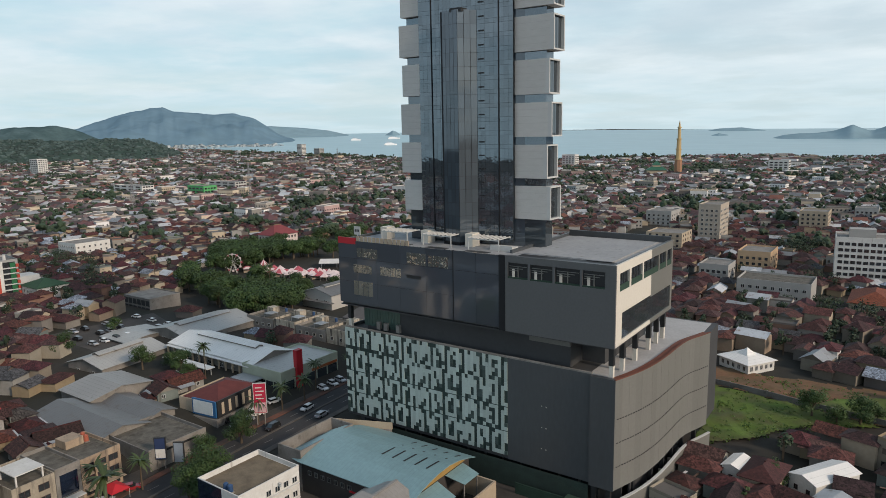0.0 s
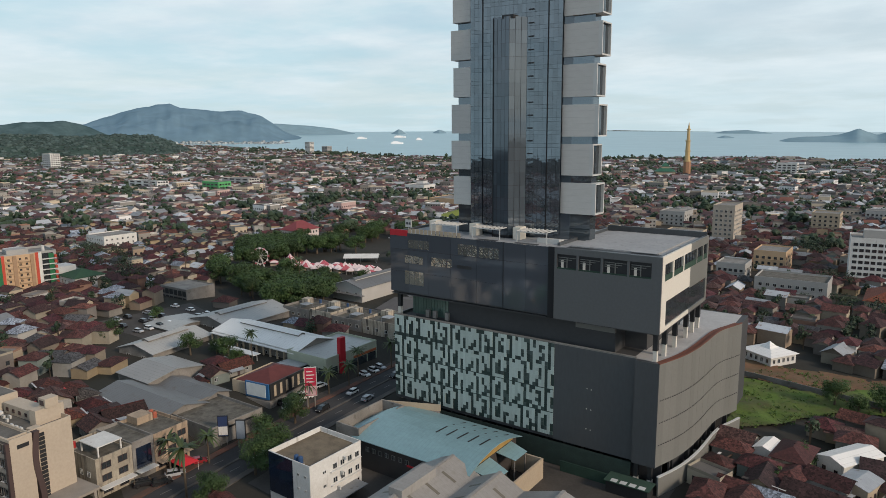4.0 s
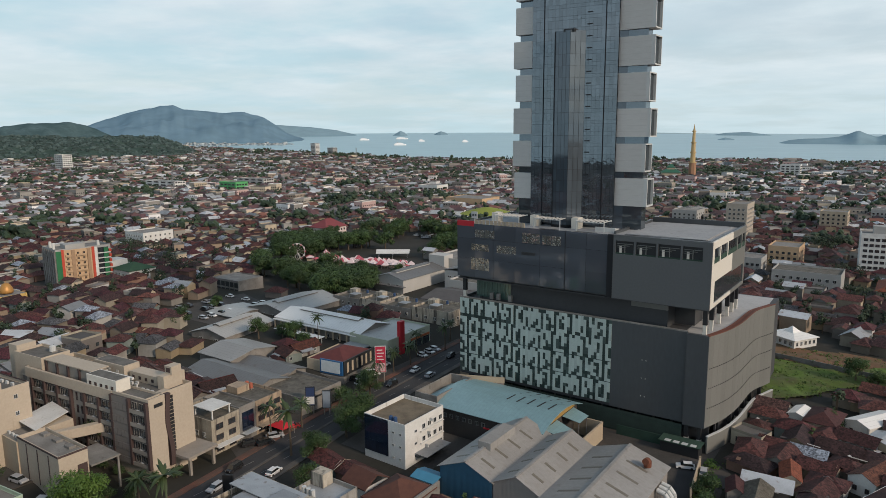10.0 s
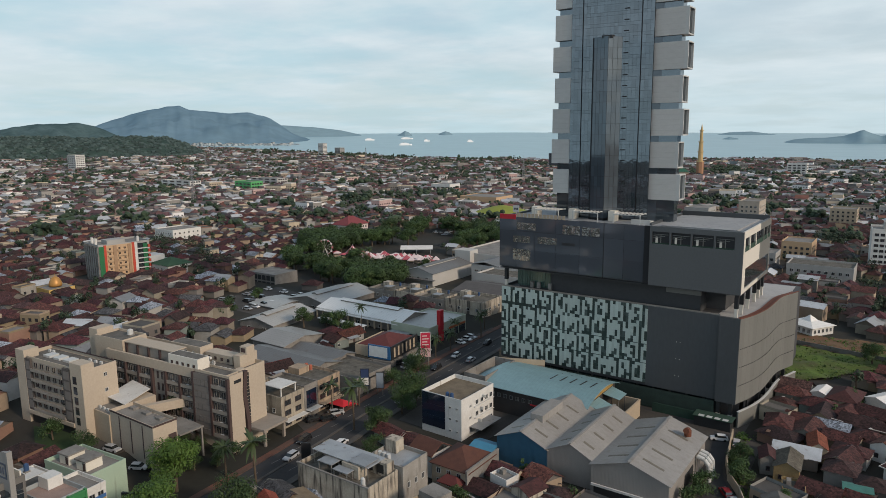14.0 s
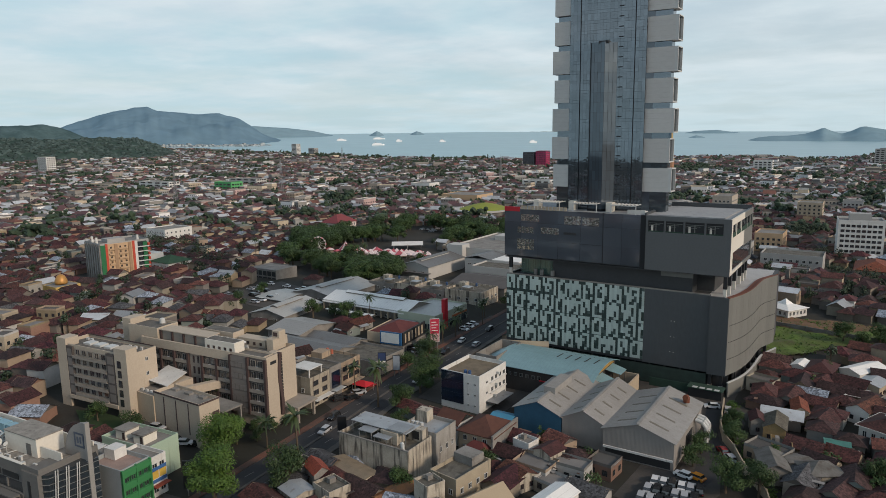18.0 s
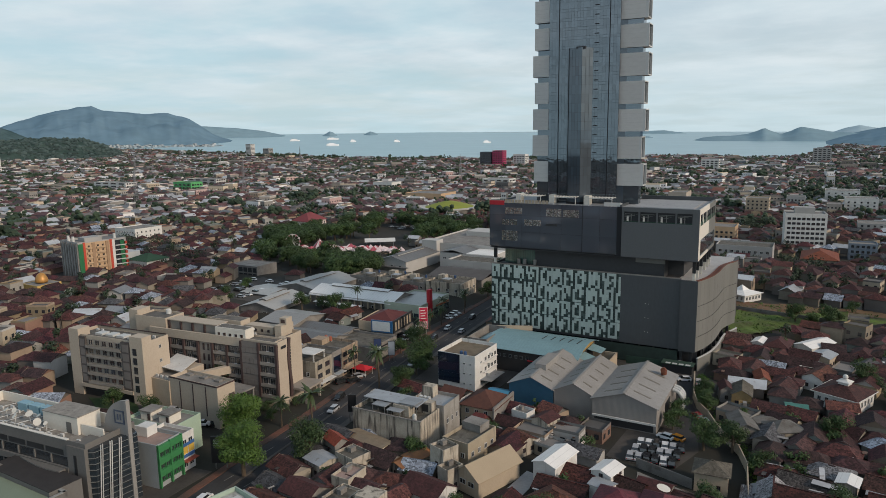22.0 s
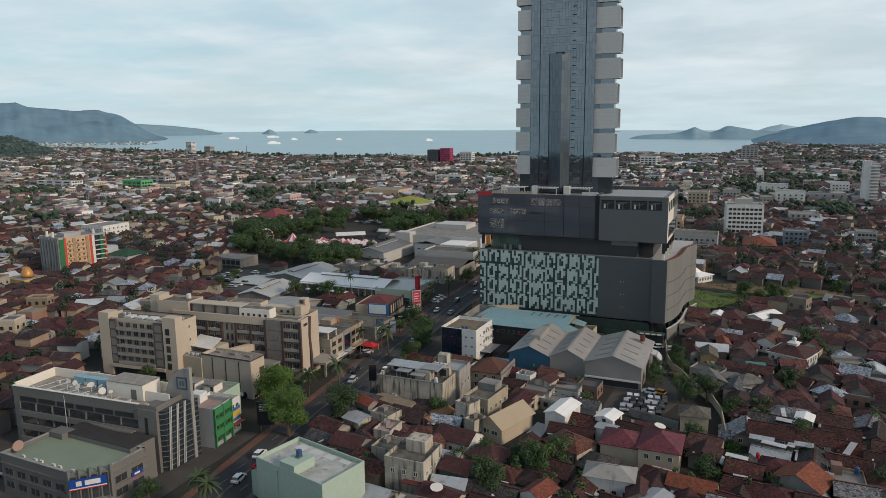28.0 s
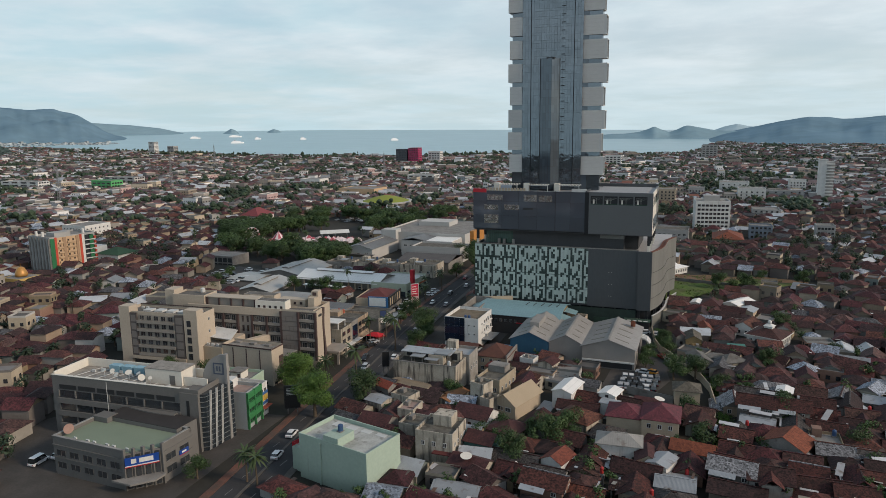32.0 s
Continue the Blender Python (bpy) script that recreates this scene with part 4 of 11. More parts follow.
def grey_box(x0, x1, y0, y1, z0, z1, east):
    """A projecting box of three storeys; the east ones have a glazed and framed open end."""
    zs = [z0 + (z1 - z0) * k / 5 for k in range(1, 5)]
    part("panel_joints", boxes(*[(x0 + 0.02, y0 - 0.004, z - 0.02, (x1 - 0.92 if east else x1 - 0.02), y0 + 0.02, z + 0.02) for z in zs]), M_JOINT, hr)
    if east:
        part("grey_box", boxes((x0, y0, z0, x1 - 0.9, y1, z1)), M_CLAD, hr)
        t = 0.32
        part("box_frame", boxes((x1 - 0.9, y0, z0, x1, y0 + t, z1), (x1 - 0.9, y1 - t, z0, x1, y1, z1), (x1 - 0.9, y0 + t, z0, x1, y1 - t, z0 + t), (x1 - 0.9, y0 + t, z1 - t, x1, y1 - t, z1)), M_FRAME, hr)
        part("box_window", boxes((x1 - 0.75, y0 + t, z0 + t, x1 - 0.68, (y0 + y1) / 2 - 0.05, z1 - t), (x1 - 0.75, (y0 + y1) / 2 + 0.05, z0 + t, x1 - 0.68, y1 - t, z1 - t)), M_STRIP, hr)
    else:
        part("grey_box", boxes((x0, y0, z0, x1, y1, z1)), M_CLAD, hr)


PITCH = 9.08
for k in range(13):
    z0 = 56.75 + k * PITCH
    out = (2.75, 1.9, 2.9, 2.3, 3.3, 3.2)[k % 6]
    grey_box(-6.1, out, 14.35, 19.6, z0, z0 + 7.35, True)
    part("corner_glass", boxes((-6.1, 15.2, z0 + 7.35, 1.2, 18.5, z0 + PITCH)), M_TOWER, hr)
    z0 = 57.75 + k * PITCH - 0.05 * k
    lft = (-35.0, -35.6, -35.5, -34.9, -35.6, -35.0)[k % 6]
    grey_box(lft, -29.75, 11.35, 17.5, z0, z0 + 7.2, False)
    part("corner_glass", boxes((-34.2, 12.6, z0 + 7.2, -29.75, 17.0, z0 + PITCH)), M_TOWER, hr)
part("corner_glass", boxes((-6.1, 15.2, 50.4, 1.2, 18.5, 56.75)), M_STRIP, hr)
part("corner_glass", boxes((-34.2, 12.6, 50.4, -29.75, 17.0, 57.75)), M_STRIP, hr)
part("tower_roof", extrude([(-34, 11.5), (1, 14.5), (1, 19), (-8, 34.5), (-31, 34.5), (-34.5, 17)], TZ1, TZ1 + 1.2), M_CLAD, hr)

# ---------------------------------------------------------------- roads and open ground
ROAD = [(-42.0, -300.0), (-44.5, -200.0), (-48.3, -156.0), (-52.0, -130.0), (-55.0, -105.0), (-57.0, -84.0), (-60.0, -60.0), (-62.5, -40.0), (-64.5, -15.0), (-67.0, 30.0), (-69.0, 70.0), (-74.0, 130.0), (-84.0, 220.0), (-96.0, 330.0)]


def road_x(y):
    return float(np.interp(y, [p[1] for p in ROAD], [p[0] for p in ROAD]))


def band(offs0, offs1, z0, z1, y0=-300.0, y1=330.0, step=4.0):
    """A strip along the main road, between two offsets from its middle."""
    bm = bmesh.new()
    ring = []
    for y in np.arange(y0, y1 + 0.01, step):
        x = (road_x(y - 6) + road_x(y) + road_x(y + 6)) / 3
        ring.append([bm.verts.new((x + o, y, z)) for o, z in ((offs0, z0), (offs1, z0), (offs1, z1), (offs0, z1))])
    for a, b in zip(ring, ring[1:]):
        for i in range(4):
            bm.faces.new((a[i], a[(i + 1) % 4], b[(i + 1) % 4], b[i]))
    bm.faces.new(ring[0][::-1]); bm.faces.new(ring[-1])
    bmesh.ops.recalc_face_normals(bm, faces=bm.faces)
    return bm


M_PAVE = mat("pavement_slabs", (0.105, 0.098, 0.090), (0.065, 0.060, 0.056), rough=0.9, scale=0.3, scale2=2.5, contrast=0.8)
M_BRICKPAVE = mat("red_brick_paving", (0.165, 0.072, 0.050), (0.070, 0.058, 0.050), rough=0.9, scale=0.22, scale2=3, contrast=1.0, bump=0.3)
M_LINE = mat("road_paint", (0.20, 0.20, 0.19), rough=0.7, scale=1.5, contrast=0.7)
M_YARD = mat("yard_concrete", (0.075, 0.068, 0.062), (0.045, 0.042, 0.039), rough=0.92, scale=0.15, scale2=1.6, contrast=0.9, bump=0.2)
tagged(part("road", band(-5.6, 5.8, -0.2, 0.06), M_ASPH, None), "dark worn asphalt main road", "road", kind="structure")
tagged(part("pavement", band(-7.6, -5.6, -0.2, 0.22), M_BRICKPAVE, None), "raised pavement of red-brown paving bricks", "pavement", kind="structure")
tagged(part("pavement", band(5.8, 7.6, -0.2, 0.2), M_PAVE, None), "raised grey slab pavement", "pavement", kind="structure")
tagged(part("pavement", band(-0.35, 0.35, 0.0, 0.24, -300, 330), M_PAVE, None), "low kerbed median along the road", "kerb", kind="structure")
dash = boxes((-0.07, -1.4, 0.0, 0.07, 1.4, 0.012))
dash_me = bpy.data.meshes.new("lane_dash"); dash.to_mesh(dash_me); dash.free(); dash_me.materials.append(M_LINE)
road_ob = bpy.data.objects["road"]
for y in np.arange(-186, 30, 7.5):
    for o in (-2.9, 3.0):
        piece("lane_dash", dash_me, road_ob, (road_x(y) + o, y, 0.064))
M_LAWN = mat("dark_lawn", (0.030, 0.058, 0.018), (0.020, 0.038, 0.013), rough=0.95, scale=0.3, scale2=3, contrast=0.8)
for name, pts, z, m, lab in (
        ("yard", [(-75.5, -62), (-66, -66), (-71, -38), (-75.5, -38)], 0.05, M_YARD, "paved shop forecourt"),
        ("yard", [(-78, -14), (-71, -18), (-74, 44), (-78, 44)], 0.05, M_YARD, "asphalt forecourt with parked cars"),
        ("yard", [(-51.5, -46), (-44.2, -46.5), (-25, -45), (-25, -24), (-50, -5), (-55, -8)], 0.05, M_YARD, "bare concrete yard"),
        ("yard", [(-46, -4.8), (-46, -8), (-8, -8), (16, -24), (33, -36), (32, -8), (27, -3), (27, 8), (-46, 8)], 0.05, M_YARD, "concrete apron round the podium"),
        ("yard", [(15, -70), (30, -71), (34, -58), (30, -34), (24, -33), (24, -53), (16, -53)], 0.06, M_YARD, "earthy parking lot"),
        ("yard", [(-200, -2), (-163, -2), (-160, 30), (-195, 40)], 2.85, M_YARD, "car park beside the sheds"),
        ("yard", [(0.2, -97), (4.4, -97), (5.2, -86), (1.4, -85)], 0.06, M_DECK, "pale concrete court between houses"),
        ("lawn", [(-100.9, -116.0), (-93.0, -110.7), (-109.5, -102.1), (-122.4, -106.9)], 2.93, M_LAWN, "dark clipped lawn behind the bank"),
        ("yard", [(-112, -112), (-90, -108), (-90, -84), (-112, -84)], 2.85, M_YARD, "paved hotel yard"),
        ("yard", [(-130, -175), (-60, -175), (-62, -118), (-118, -126)], 0.05, M_YARD, "paved bank forecourt")):
    tagged(part(name, extrude(pts, -0.1, z), m, None), lab, "paving", kind="structure")
M_GRASS = mat("rough_grass", (0.098, 0.160, 0.022), (0.066, 0.062, 0.026), rough=0.95, scale=0.12, scale2=1.4, contrast=1.0, bump=0.6, bump_scale=5)
M_EARTH = mat("bare_red_earth", (0.19, 0.095, 0.055), (0.105, 0.085, 0.042), rough=0.95, scale=0.10, scale2=1.0, contrast=1.0, bump=0.4, bump_scale=3)


def rough_patch(name, pts, z, m, label, amp, seed):
    """Uneven open ground inside a plan outline."""
    bm = bmesh.new()
    xs_, ys_ = [p[0] for p in pts], [p[1] for p in pts]
    n = 70
    grid = {}

    def inside(x, y):
        c = False
        for (ax, ay), (bx, by) in zip(pts, pts[1:] + pts[:1]):
            if (ay > y) != (by > y) and x < (bx - ax) * (y - ay) / (by - ay) + ax:
                c = not c
        return c
    st = max(max(xs_) - min(xs_), max(ys_) - min(ys_)) / n
    for i in range(int((max(xs_) - min(xs_)) / st) + 1):
        for j in range(int((max(ys_) - min(ys_)) / st) + 1):
            x, y = min(xs_) + i * st, min(ys_) + j * st
            if inside(x, y):
                grid[i, j] = bm.verts.new((x, y, z + amp * (0.5 + noise.noise(Vector((x * 0.15 + seed, y * 0.15, 0))))))
    for (i, j) in list(grid):
        q = [(i, j), (i + 1, j), (i + 1, j + 1), (i, j + 1)]
        if all(k in grid for k in q):
            bm.faces.new([grid[k] for k in q])
    return tagged(part(name, bm, m, None, smooth=True), label, "field", kind="structure")


rough_patch("field", [(14, 84), (27, 83.5), (38, 82), (48, 79.5), (70, 75.5), (92, 76), (92, 100), (74, 106), (54, 104), (44, 102.5), (34, 101), (14, 104)], 0.10, M_EARTH, "bare red-brown waste ground behind a wall", 0.5, 2)
rough_patch("field", [(27, 38), (31, 42), (35, 47), (40, 50), (45, 60), (52, 68), (66, 75), (70, 75.5), (48, 79.5), (38, 82), (27, 83.5), (14, 84), (14, 53), (27, 53)], 0.14, M_GRASS, "bright green overgrown grass beside the podium", 0.7, 6)
rough_patch("field", [(50, 82), (66, 79), (80, 79), (84, 92), (66, 97), (54, 91)], 0.5, M_GRASS, "patchy green grass on the waste ground", 0.5, 9)
fw_ = thing("boundary_wall", "low weathered concrete wall across the waste ground", "wall")
for (ax, ay), (bx, by) in zip([(14, 86.6), (20.3, 85.8), (27.2, 84.8), (37.7, 82.9), (48.2, 80.5), (56.7, 79.1), (70, 76.5)], [(20.3, 85.8), (27.2, 84.8), (37.7, 82.9), (48.2, 80.5), (56.7, 79.1), (70, 76.5), (80, 75)]):
    part("wall_panel", extrude([(ax, ay - 0.1), (bx, by - 0.1), (bx, by + 0.1), (ax, ay + 0.1)], 0, 1.9), M_CONC, fw_)
    part("wall_post", boxes((ax - 0.2, ay - 0.2, 0, ax + 0.2, ay + 0.2, 2.1)), M_CONC, fw_)

# ---------------------------------------------------------------- buildings along the road
WIN = {}


def win_meshes(w, h, frame_mat, glass):
    """One framed window: the frame with a middle bar, and the pane set back in it, as one mesh and as two."""
    key = (round(w, 2), round(h, 2), frame_mat.name, glass.name)
    if key not in WIN:
        t = 0.09
        xs_, zs_ = (-w / 2, -w / 2 + t, -0.035, 0.035, w / 2 - t, w / 2), (0, t, h - t, h)

        def build(name, glazed):
            b = bmesh.new()
            g = [[b.verts.new((x, -0.06, z)) for z in zs_] for x in xs_]
            for i in range(5):
                for j in range(3):
                    q = [g[i][j], g[i + 1][j], g[i + 1][j + 1], g[i][j + 1]]
                    if j == 1 and i in (1, 3):
                        r = [b.verts.new((v.co.x, 0.0, v.co.z)) for v in q]
                        for k in range(4):
                            b.faces.new((q[k], q[(k + 1) % 4], r[(k + 1) % 4], r[k]))
                        if glazed:
                            b.faces.new(r).material_index = 1
                    else:
                        b.faces.new(q)
            rim = [c[0] for c in g] + [g[-1][1], g[-1][2]] + [c[3] for c in g[::-1]] + [g[0][2], g[0][1]]
            back = [b.verts.new((v.co.x, 0.06, v.co.z)) for v in rim]
            for k in range(len(rim)):
                b.faces.new((rim[k], back[k], back[(k + 1) % len(rim)], rim[(k + 1) % len(rim)]))
            m = bpy.data.meshes.new(name); b.to_mesh(m); b.free(); m.materials.append(frame_mat); m.materials.append(glass)
            return m
        me, mo = build("window_frame", False), build("window", True)
        b = boxes((-w / 2 + t, -0.02, t, w / 2 - t, 0.02, h - t))
        mg = bpy.data.meshes.new("pane"); b.to_mesh(mg); b.free(); mg.materials.append(glass)
        WIN[key] = (me, mg, mo)
    return WIN[key]


def window(parent, x, y, z, w, h, side, frame_mat=None, glass=None, split=False):
    """A framed window with its pane on the south ('s') or east ('e') face of a thing."""
    me, mg, mo = win_meshes(w, h, frame_mat or M_FRAME, glass or M_DARKWIN)
    r = (0, 0, math.pi / 2) if side == "e" else None
    o = piece("window", me if split else mo, parent, (x, y, z), r)
    if split:
        piece("pane", mg, o, (0, 0, 0))


def win_row(parent, side, at, a, b, z, n, w, h, frame_mat=None, glass=None, split=False):
    for k in range(n):
        u = a + (b - a) * (k + 0.5) / n
        if side == "s":
            window(parent, u, at - 0.02, z, w, h, "s", frame_mat, glass, split)
        else:
            window(parent, at + 0.02, u, z, w, h, "e", frame_mat, glass, split)


def settle(t, old, place, rz=0.0, sx=1.0, sy=1.0, sz=1.0):
    """Moves a thing so that one corner of its plan comes to a place, turned and sized there."""
    t.matrix_world = Matrix.Translation((place[0], place[1], 0)) @ Matrix.Rotation(radians(rz), 4, "Z") @ Matrix.Diagonal((sx, sy, sz, 1)) @ Matrix.Translation((-old[0], -old[1], 0)) @ t.matrix_world


def block(name, label, category, x0, y0, x1, y1, h, wall, roof=None, parapet=0.7, group=""):
    """A flat-roofed building: four walls, a roof slab and a parapet. Its parts use world places."""
    t = thing(name, label, category, group)
    part("wall", walls_ring(x0, y0, x1, y1, 0, h, 0.3), wall, t)
    part("roof", boxes((x0 + 0.3, y0 + 0.3, h - 0.35, x1 - 0.3, y1 - 0.3, h - 0.05)), roof or M_CONC, t)
    if parapet:
        part("parapet", walls_ring(x0 - 0.02, y0 - 0.02, x1 + 0.02, y1 + 0.02, h, h + parapet, 0.22), wall, t)
    return t


def tank(t, x, y, z, m=None, r=0.55):
    part("water_tank", tubes(((x, y, z + 0.35), (x, y, z + 1.6), r, r * 0.95), ((x, y, z + 1.6), (x, y, z + 1.85), r * 0.95, r * 0.35), n=12), m or mat("tank_blue", (0.03, 0.07, 0.16), rough=0.5, contrast=0.2), t, "rounded plastic water tank")
    part("tank_stand", boxes((x - r, y - r, z, x + r, y + r, z + 0.34)), M_CONC, t)


def ac_unit(t, x, y, z):
    part("cooler_unit", boxes((x, y, z, x + 0.9, y + 0.4, z + 0.7)), M_FRAME, t)


# white office with a dark glass front
wb = block("office_building", "white three-storey office with a dark blue glass front", "building", -44.6, -45.6, -31.4, -30.2, 10.0, M_WHITE, mat("mossy_roof", (0.19, 0.155, 0.11), (0.13, 0.105, 0.075), rough=0.95, scale=0.4, scale2=3, contrast=0.9), 1.0)
for i in range(4):
    for j in range(3):
        part("glass_panel", boxes((-44.5 + i * 1.95, -45.72, 1.9 + j * 3.0, -42.6 + i * 1.95, -45.6, 4.85 + j * 3.0)), glass_mat("navy_glass", (0.012, 0.022, 0.045), rough=0.08, metal=0.2), wb)
for f in range(3):
    win_row(wb, "e", -31.4, -43.5, -39.5, 1.6 + f * 3.1, 1, 1.0, 0.7)
    win_row(wb, "e", -31.4, -39.5, -30.4, 1.5 + f * 3.1, 4, 1.3, 1.3, split=True)
    win_row(wb, "s", -45.6, -36.2, -31.8, 1.8 + f * 3.1, 2, 0.8, 0.6)
    part("ledge", boxes((-31.4, -39.8, 1.2 + f * 3.1, -30.8, -30.6, 1.35 + f * 3.1)), M_WHITE, wb)
    ac_unit(wb, -31.3, -38.0 + f, 2.9 + f * 3.0)
part("canopy", boxes((-31.4, -42, 2.6, -27.6, -32, 2.75)), M_ZINC, wb)
for x in (-36.8, -35.4):
    tank(wb, x, -44.4, 9.95)
settle(wb, (-44.6, -45.6), (-42.4, -47.3), -1.5, 0.945, 0.955, 0.985)

# blue-roofed hall next to the podium
M_BLUEROOF = striped("pale_blue_sheet", (0.23, 0.375, 0.415), 0.85, axis="x", pitch=1.0, rough=0.45, metal=0.1, depth=0.03, contrast=0.5, scale=0.12, scale2=1.2, dirt=(0.19, 0.31, 0.335), dirt_low=0.55)
bh = thing("blue_roofed_hall", "long hall with a pale blue curved sheet roof", "hall")
part("wall", walls_ring(-36.0, -26.2, -6.6, -5.4, 0, 7.2, 0.3), mat("dark_brown_wall", (0.052, 0.048, 0.046), rough=0.9, scale=0.3), bh)
prof = [(-27.0, 7.0), (-24.6, 7.9), (-21.4, 8.7), (-18.0, 9.2), (-14.4, 9.3), (-10.6, 8.8), (-7.2, 7.9), (-4.6, 7.0)]
bm = bmesh.new()
rings = [[bm.verts.new(p) for p in ((-37.6 if -23 < y < -9 else -36.4, y, z), (-5.4, y, z), (-5.4, y, z + 0.14), (-37.6 if -23 < y < -9 else -36.4, y, z + 0.14))] for y, z in prof]
for a, b in zip(rings, rings[1:]):
    for i in range(4):
        bm.faces.new((a[i], a[(i + 1) % 4], b[(i + 1) % 4], b[i]))
bm.faces.new(rings[0][::-1]); bm.faces.new(rings[-1])
bmesh.ops.recalc_face_normals(bm, faces=bm.faces)
part("roof", bm, M_BLUEROOF, bh)
# the curved west end of the roof slopes down to the forecourt
bm = bmesh.new()
top = [bm.verts.new((-36.4 if not -23 < y < -9 else -37.6, y, z + 0.1)) for y, z in prof]
low = [bm.verts.new((-42.4, -25.2 + (y + 27.0) * 0.69, 6.5)) for y, z in prof]
for i in range(len(prof) - 1):
    bm.faces.new((low[i], low[i + 1], top[i + 1], top[i]))
part("west_roof_slope", bm, M_BLUEROOF, bh)
for k in range(5):
    x = -20.5 + 2.9 * k
    bm = bmesh.new()
    slab(bm, [(x, -18.0, 9.36), (x + 0.4, -18.0, 9.36), (x + 0.9, -14.2, 9.47), (x + 0.5, -14.2, 9.47)], 0.04)
    part("skylight_strip", bm, M_DARK, bh)
    bm = bmesh.new()
    slab(bm, [(x + 0.7, -12.0, 9.12), (x + 1.1, -12.0, 9.12), (x + 1.7, -7.6, 8.2), (x + 1.3, -7.6, 8.2)], 0.04)
    part("skylight_strip", bm, M_DARK, bh)
bm = bmesh.new()
lo = [bm.verts.new((-6.5, y, 7.1)) for y, z in prof[1:-1]]
hi = [bm.verts.new((-6.5, y, z + 0.02)) for y, z in prof[1:-1]]
for i in range(len(lo) - 1):
    bm.faces.new((lo[i], lo[i + 1], hi[i + 1], hi[i]))
part("gable_end", bm, mat("ochre_board", (0.34, 0.22, 0.07), rough=0.8), bh, "ochre boards closing the roof end")
bm = bmesh.new()
slab(bm, [(-6.4, -24.4, 6.9), (-1.4, -23.4, 5.5), (-1.4, -18.2, 5.5), (-6.4, -17.4, 6.9)], 0.1)
slab(bm, [(-6.4, -14.6, 6.9), (-2.0, -14.0, 5.9), (-2.0, -8.6, 5.9), (-6.4, -8.0, 6.9)], 0.1)
part("lean_to_roof", bm, M_BLUEROOF, bh)
part("lean_to_post", boxes((-1.9, -23.2, 0, -1.7, -23.0, 5.5), (-1.9, -18.6, 0, -1.7, -18.4, 5.5), (-2.5, -13.8, 0, -2.3, -13.6, 5.9), (-2.5, -9.0, 0, -2.3, -8.8, 5.9)), M_CONC, bh)
for k in range(7):
    window(bh, -33.6 + 1.9 * k, -26.28, 4.4, 1.0, 1.1, "s", M_SIDE)
part("awning_bar", boxes((-22.0, -26.6, 4.2, -17.4, -26.3, 4.5)), M_RED, bh)
part("side_yard_wall", boxes((-6.2, -27.6, 0, 1.4, -27.2, 4.6), (1.0, -27.2, 0, 1.4, -7.4, 4.8), (-6.4, -7.8, 0, 1.0, -7.4, 4.8)), M_CREAM, bh)
fc = thing("forecourt_hall", "flat-roofed grey front hall with high parapet walls", "hall")
part("wall", walls_ring(-43.3, -26.2, -36.2, -9.4, 0, 9.2, 0.35), M_CONC, fc)
part("roof", boxes((-42.9, -25.8, 6.0, -36.6, -9.8, 6.3)), M_BLUEROOF, fc)
part("balustrade", extrude([(-43.3, -9.4), (-29.2, -3.6), (-29.4, -3.2), (-43.5, -9.0)], 7.2, 8.8), M_CREAM, fc)
part("rear_wing", extrude([(-43.0, -9.4), (-36.2, -9.4), (-29.2, -5.4), (-29.2, -3.7), (-30.0, -3.9)], 0, 7.2), M_CONC, fc)

# three-bay warehouse
M_SHEET = striped("pale_grey_sheet", (0.33, 0.32, 0.305), 0.8, axis="y", pitch=1.0, rough=0.5, metal=0.15, depth=0.03, contrast=0.5, scale=0.1, scale2=1.2, dirt=(0.255, 0.24, 0.22), dirt_low=0.56)
M_WHWALL = striped("grey_wall_sheet", (0.26, 0.245, 0.23), 0.0, axis="x", pitch=0.3, rough=0.7, depth=0.03, contrast=0.5, scale=0.2)
M_BLUEWALL = striped("blue_wall_sheet", (0.030, 0.10, 0.17), 0.0, axis="x", pitch=0.3, rough=0.6, depth=0.03, contrast=0.4)
wh = thing("warehouse", "three-bay warehouse with pale grey gabled sheet roofs", "warehouse")
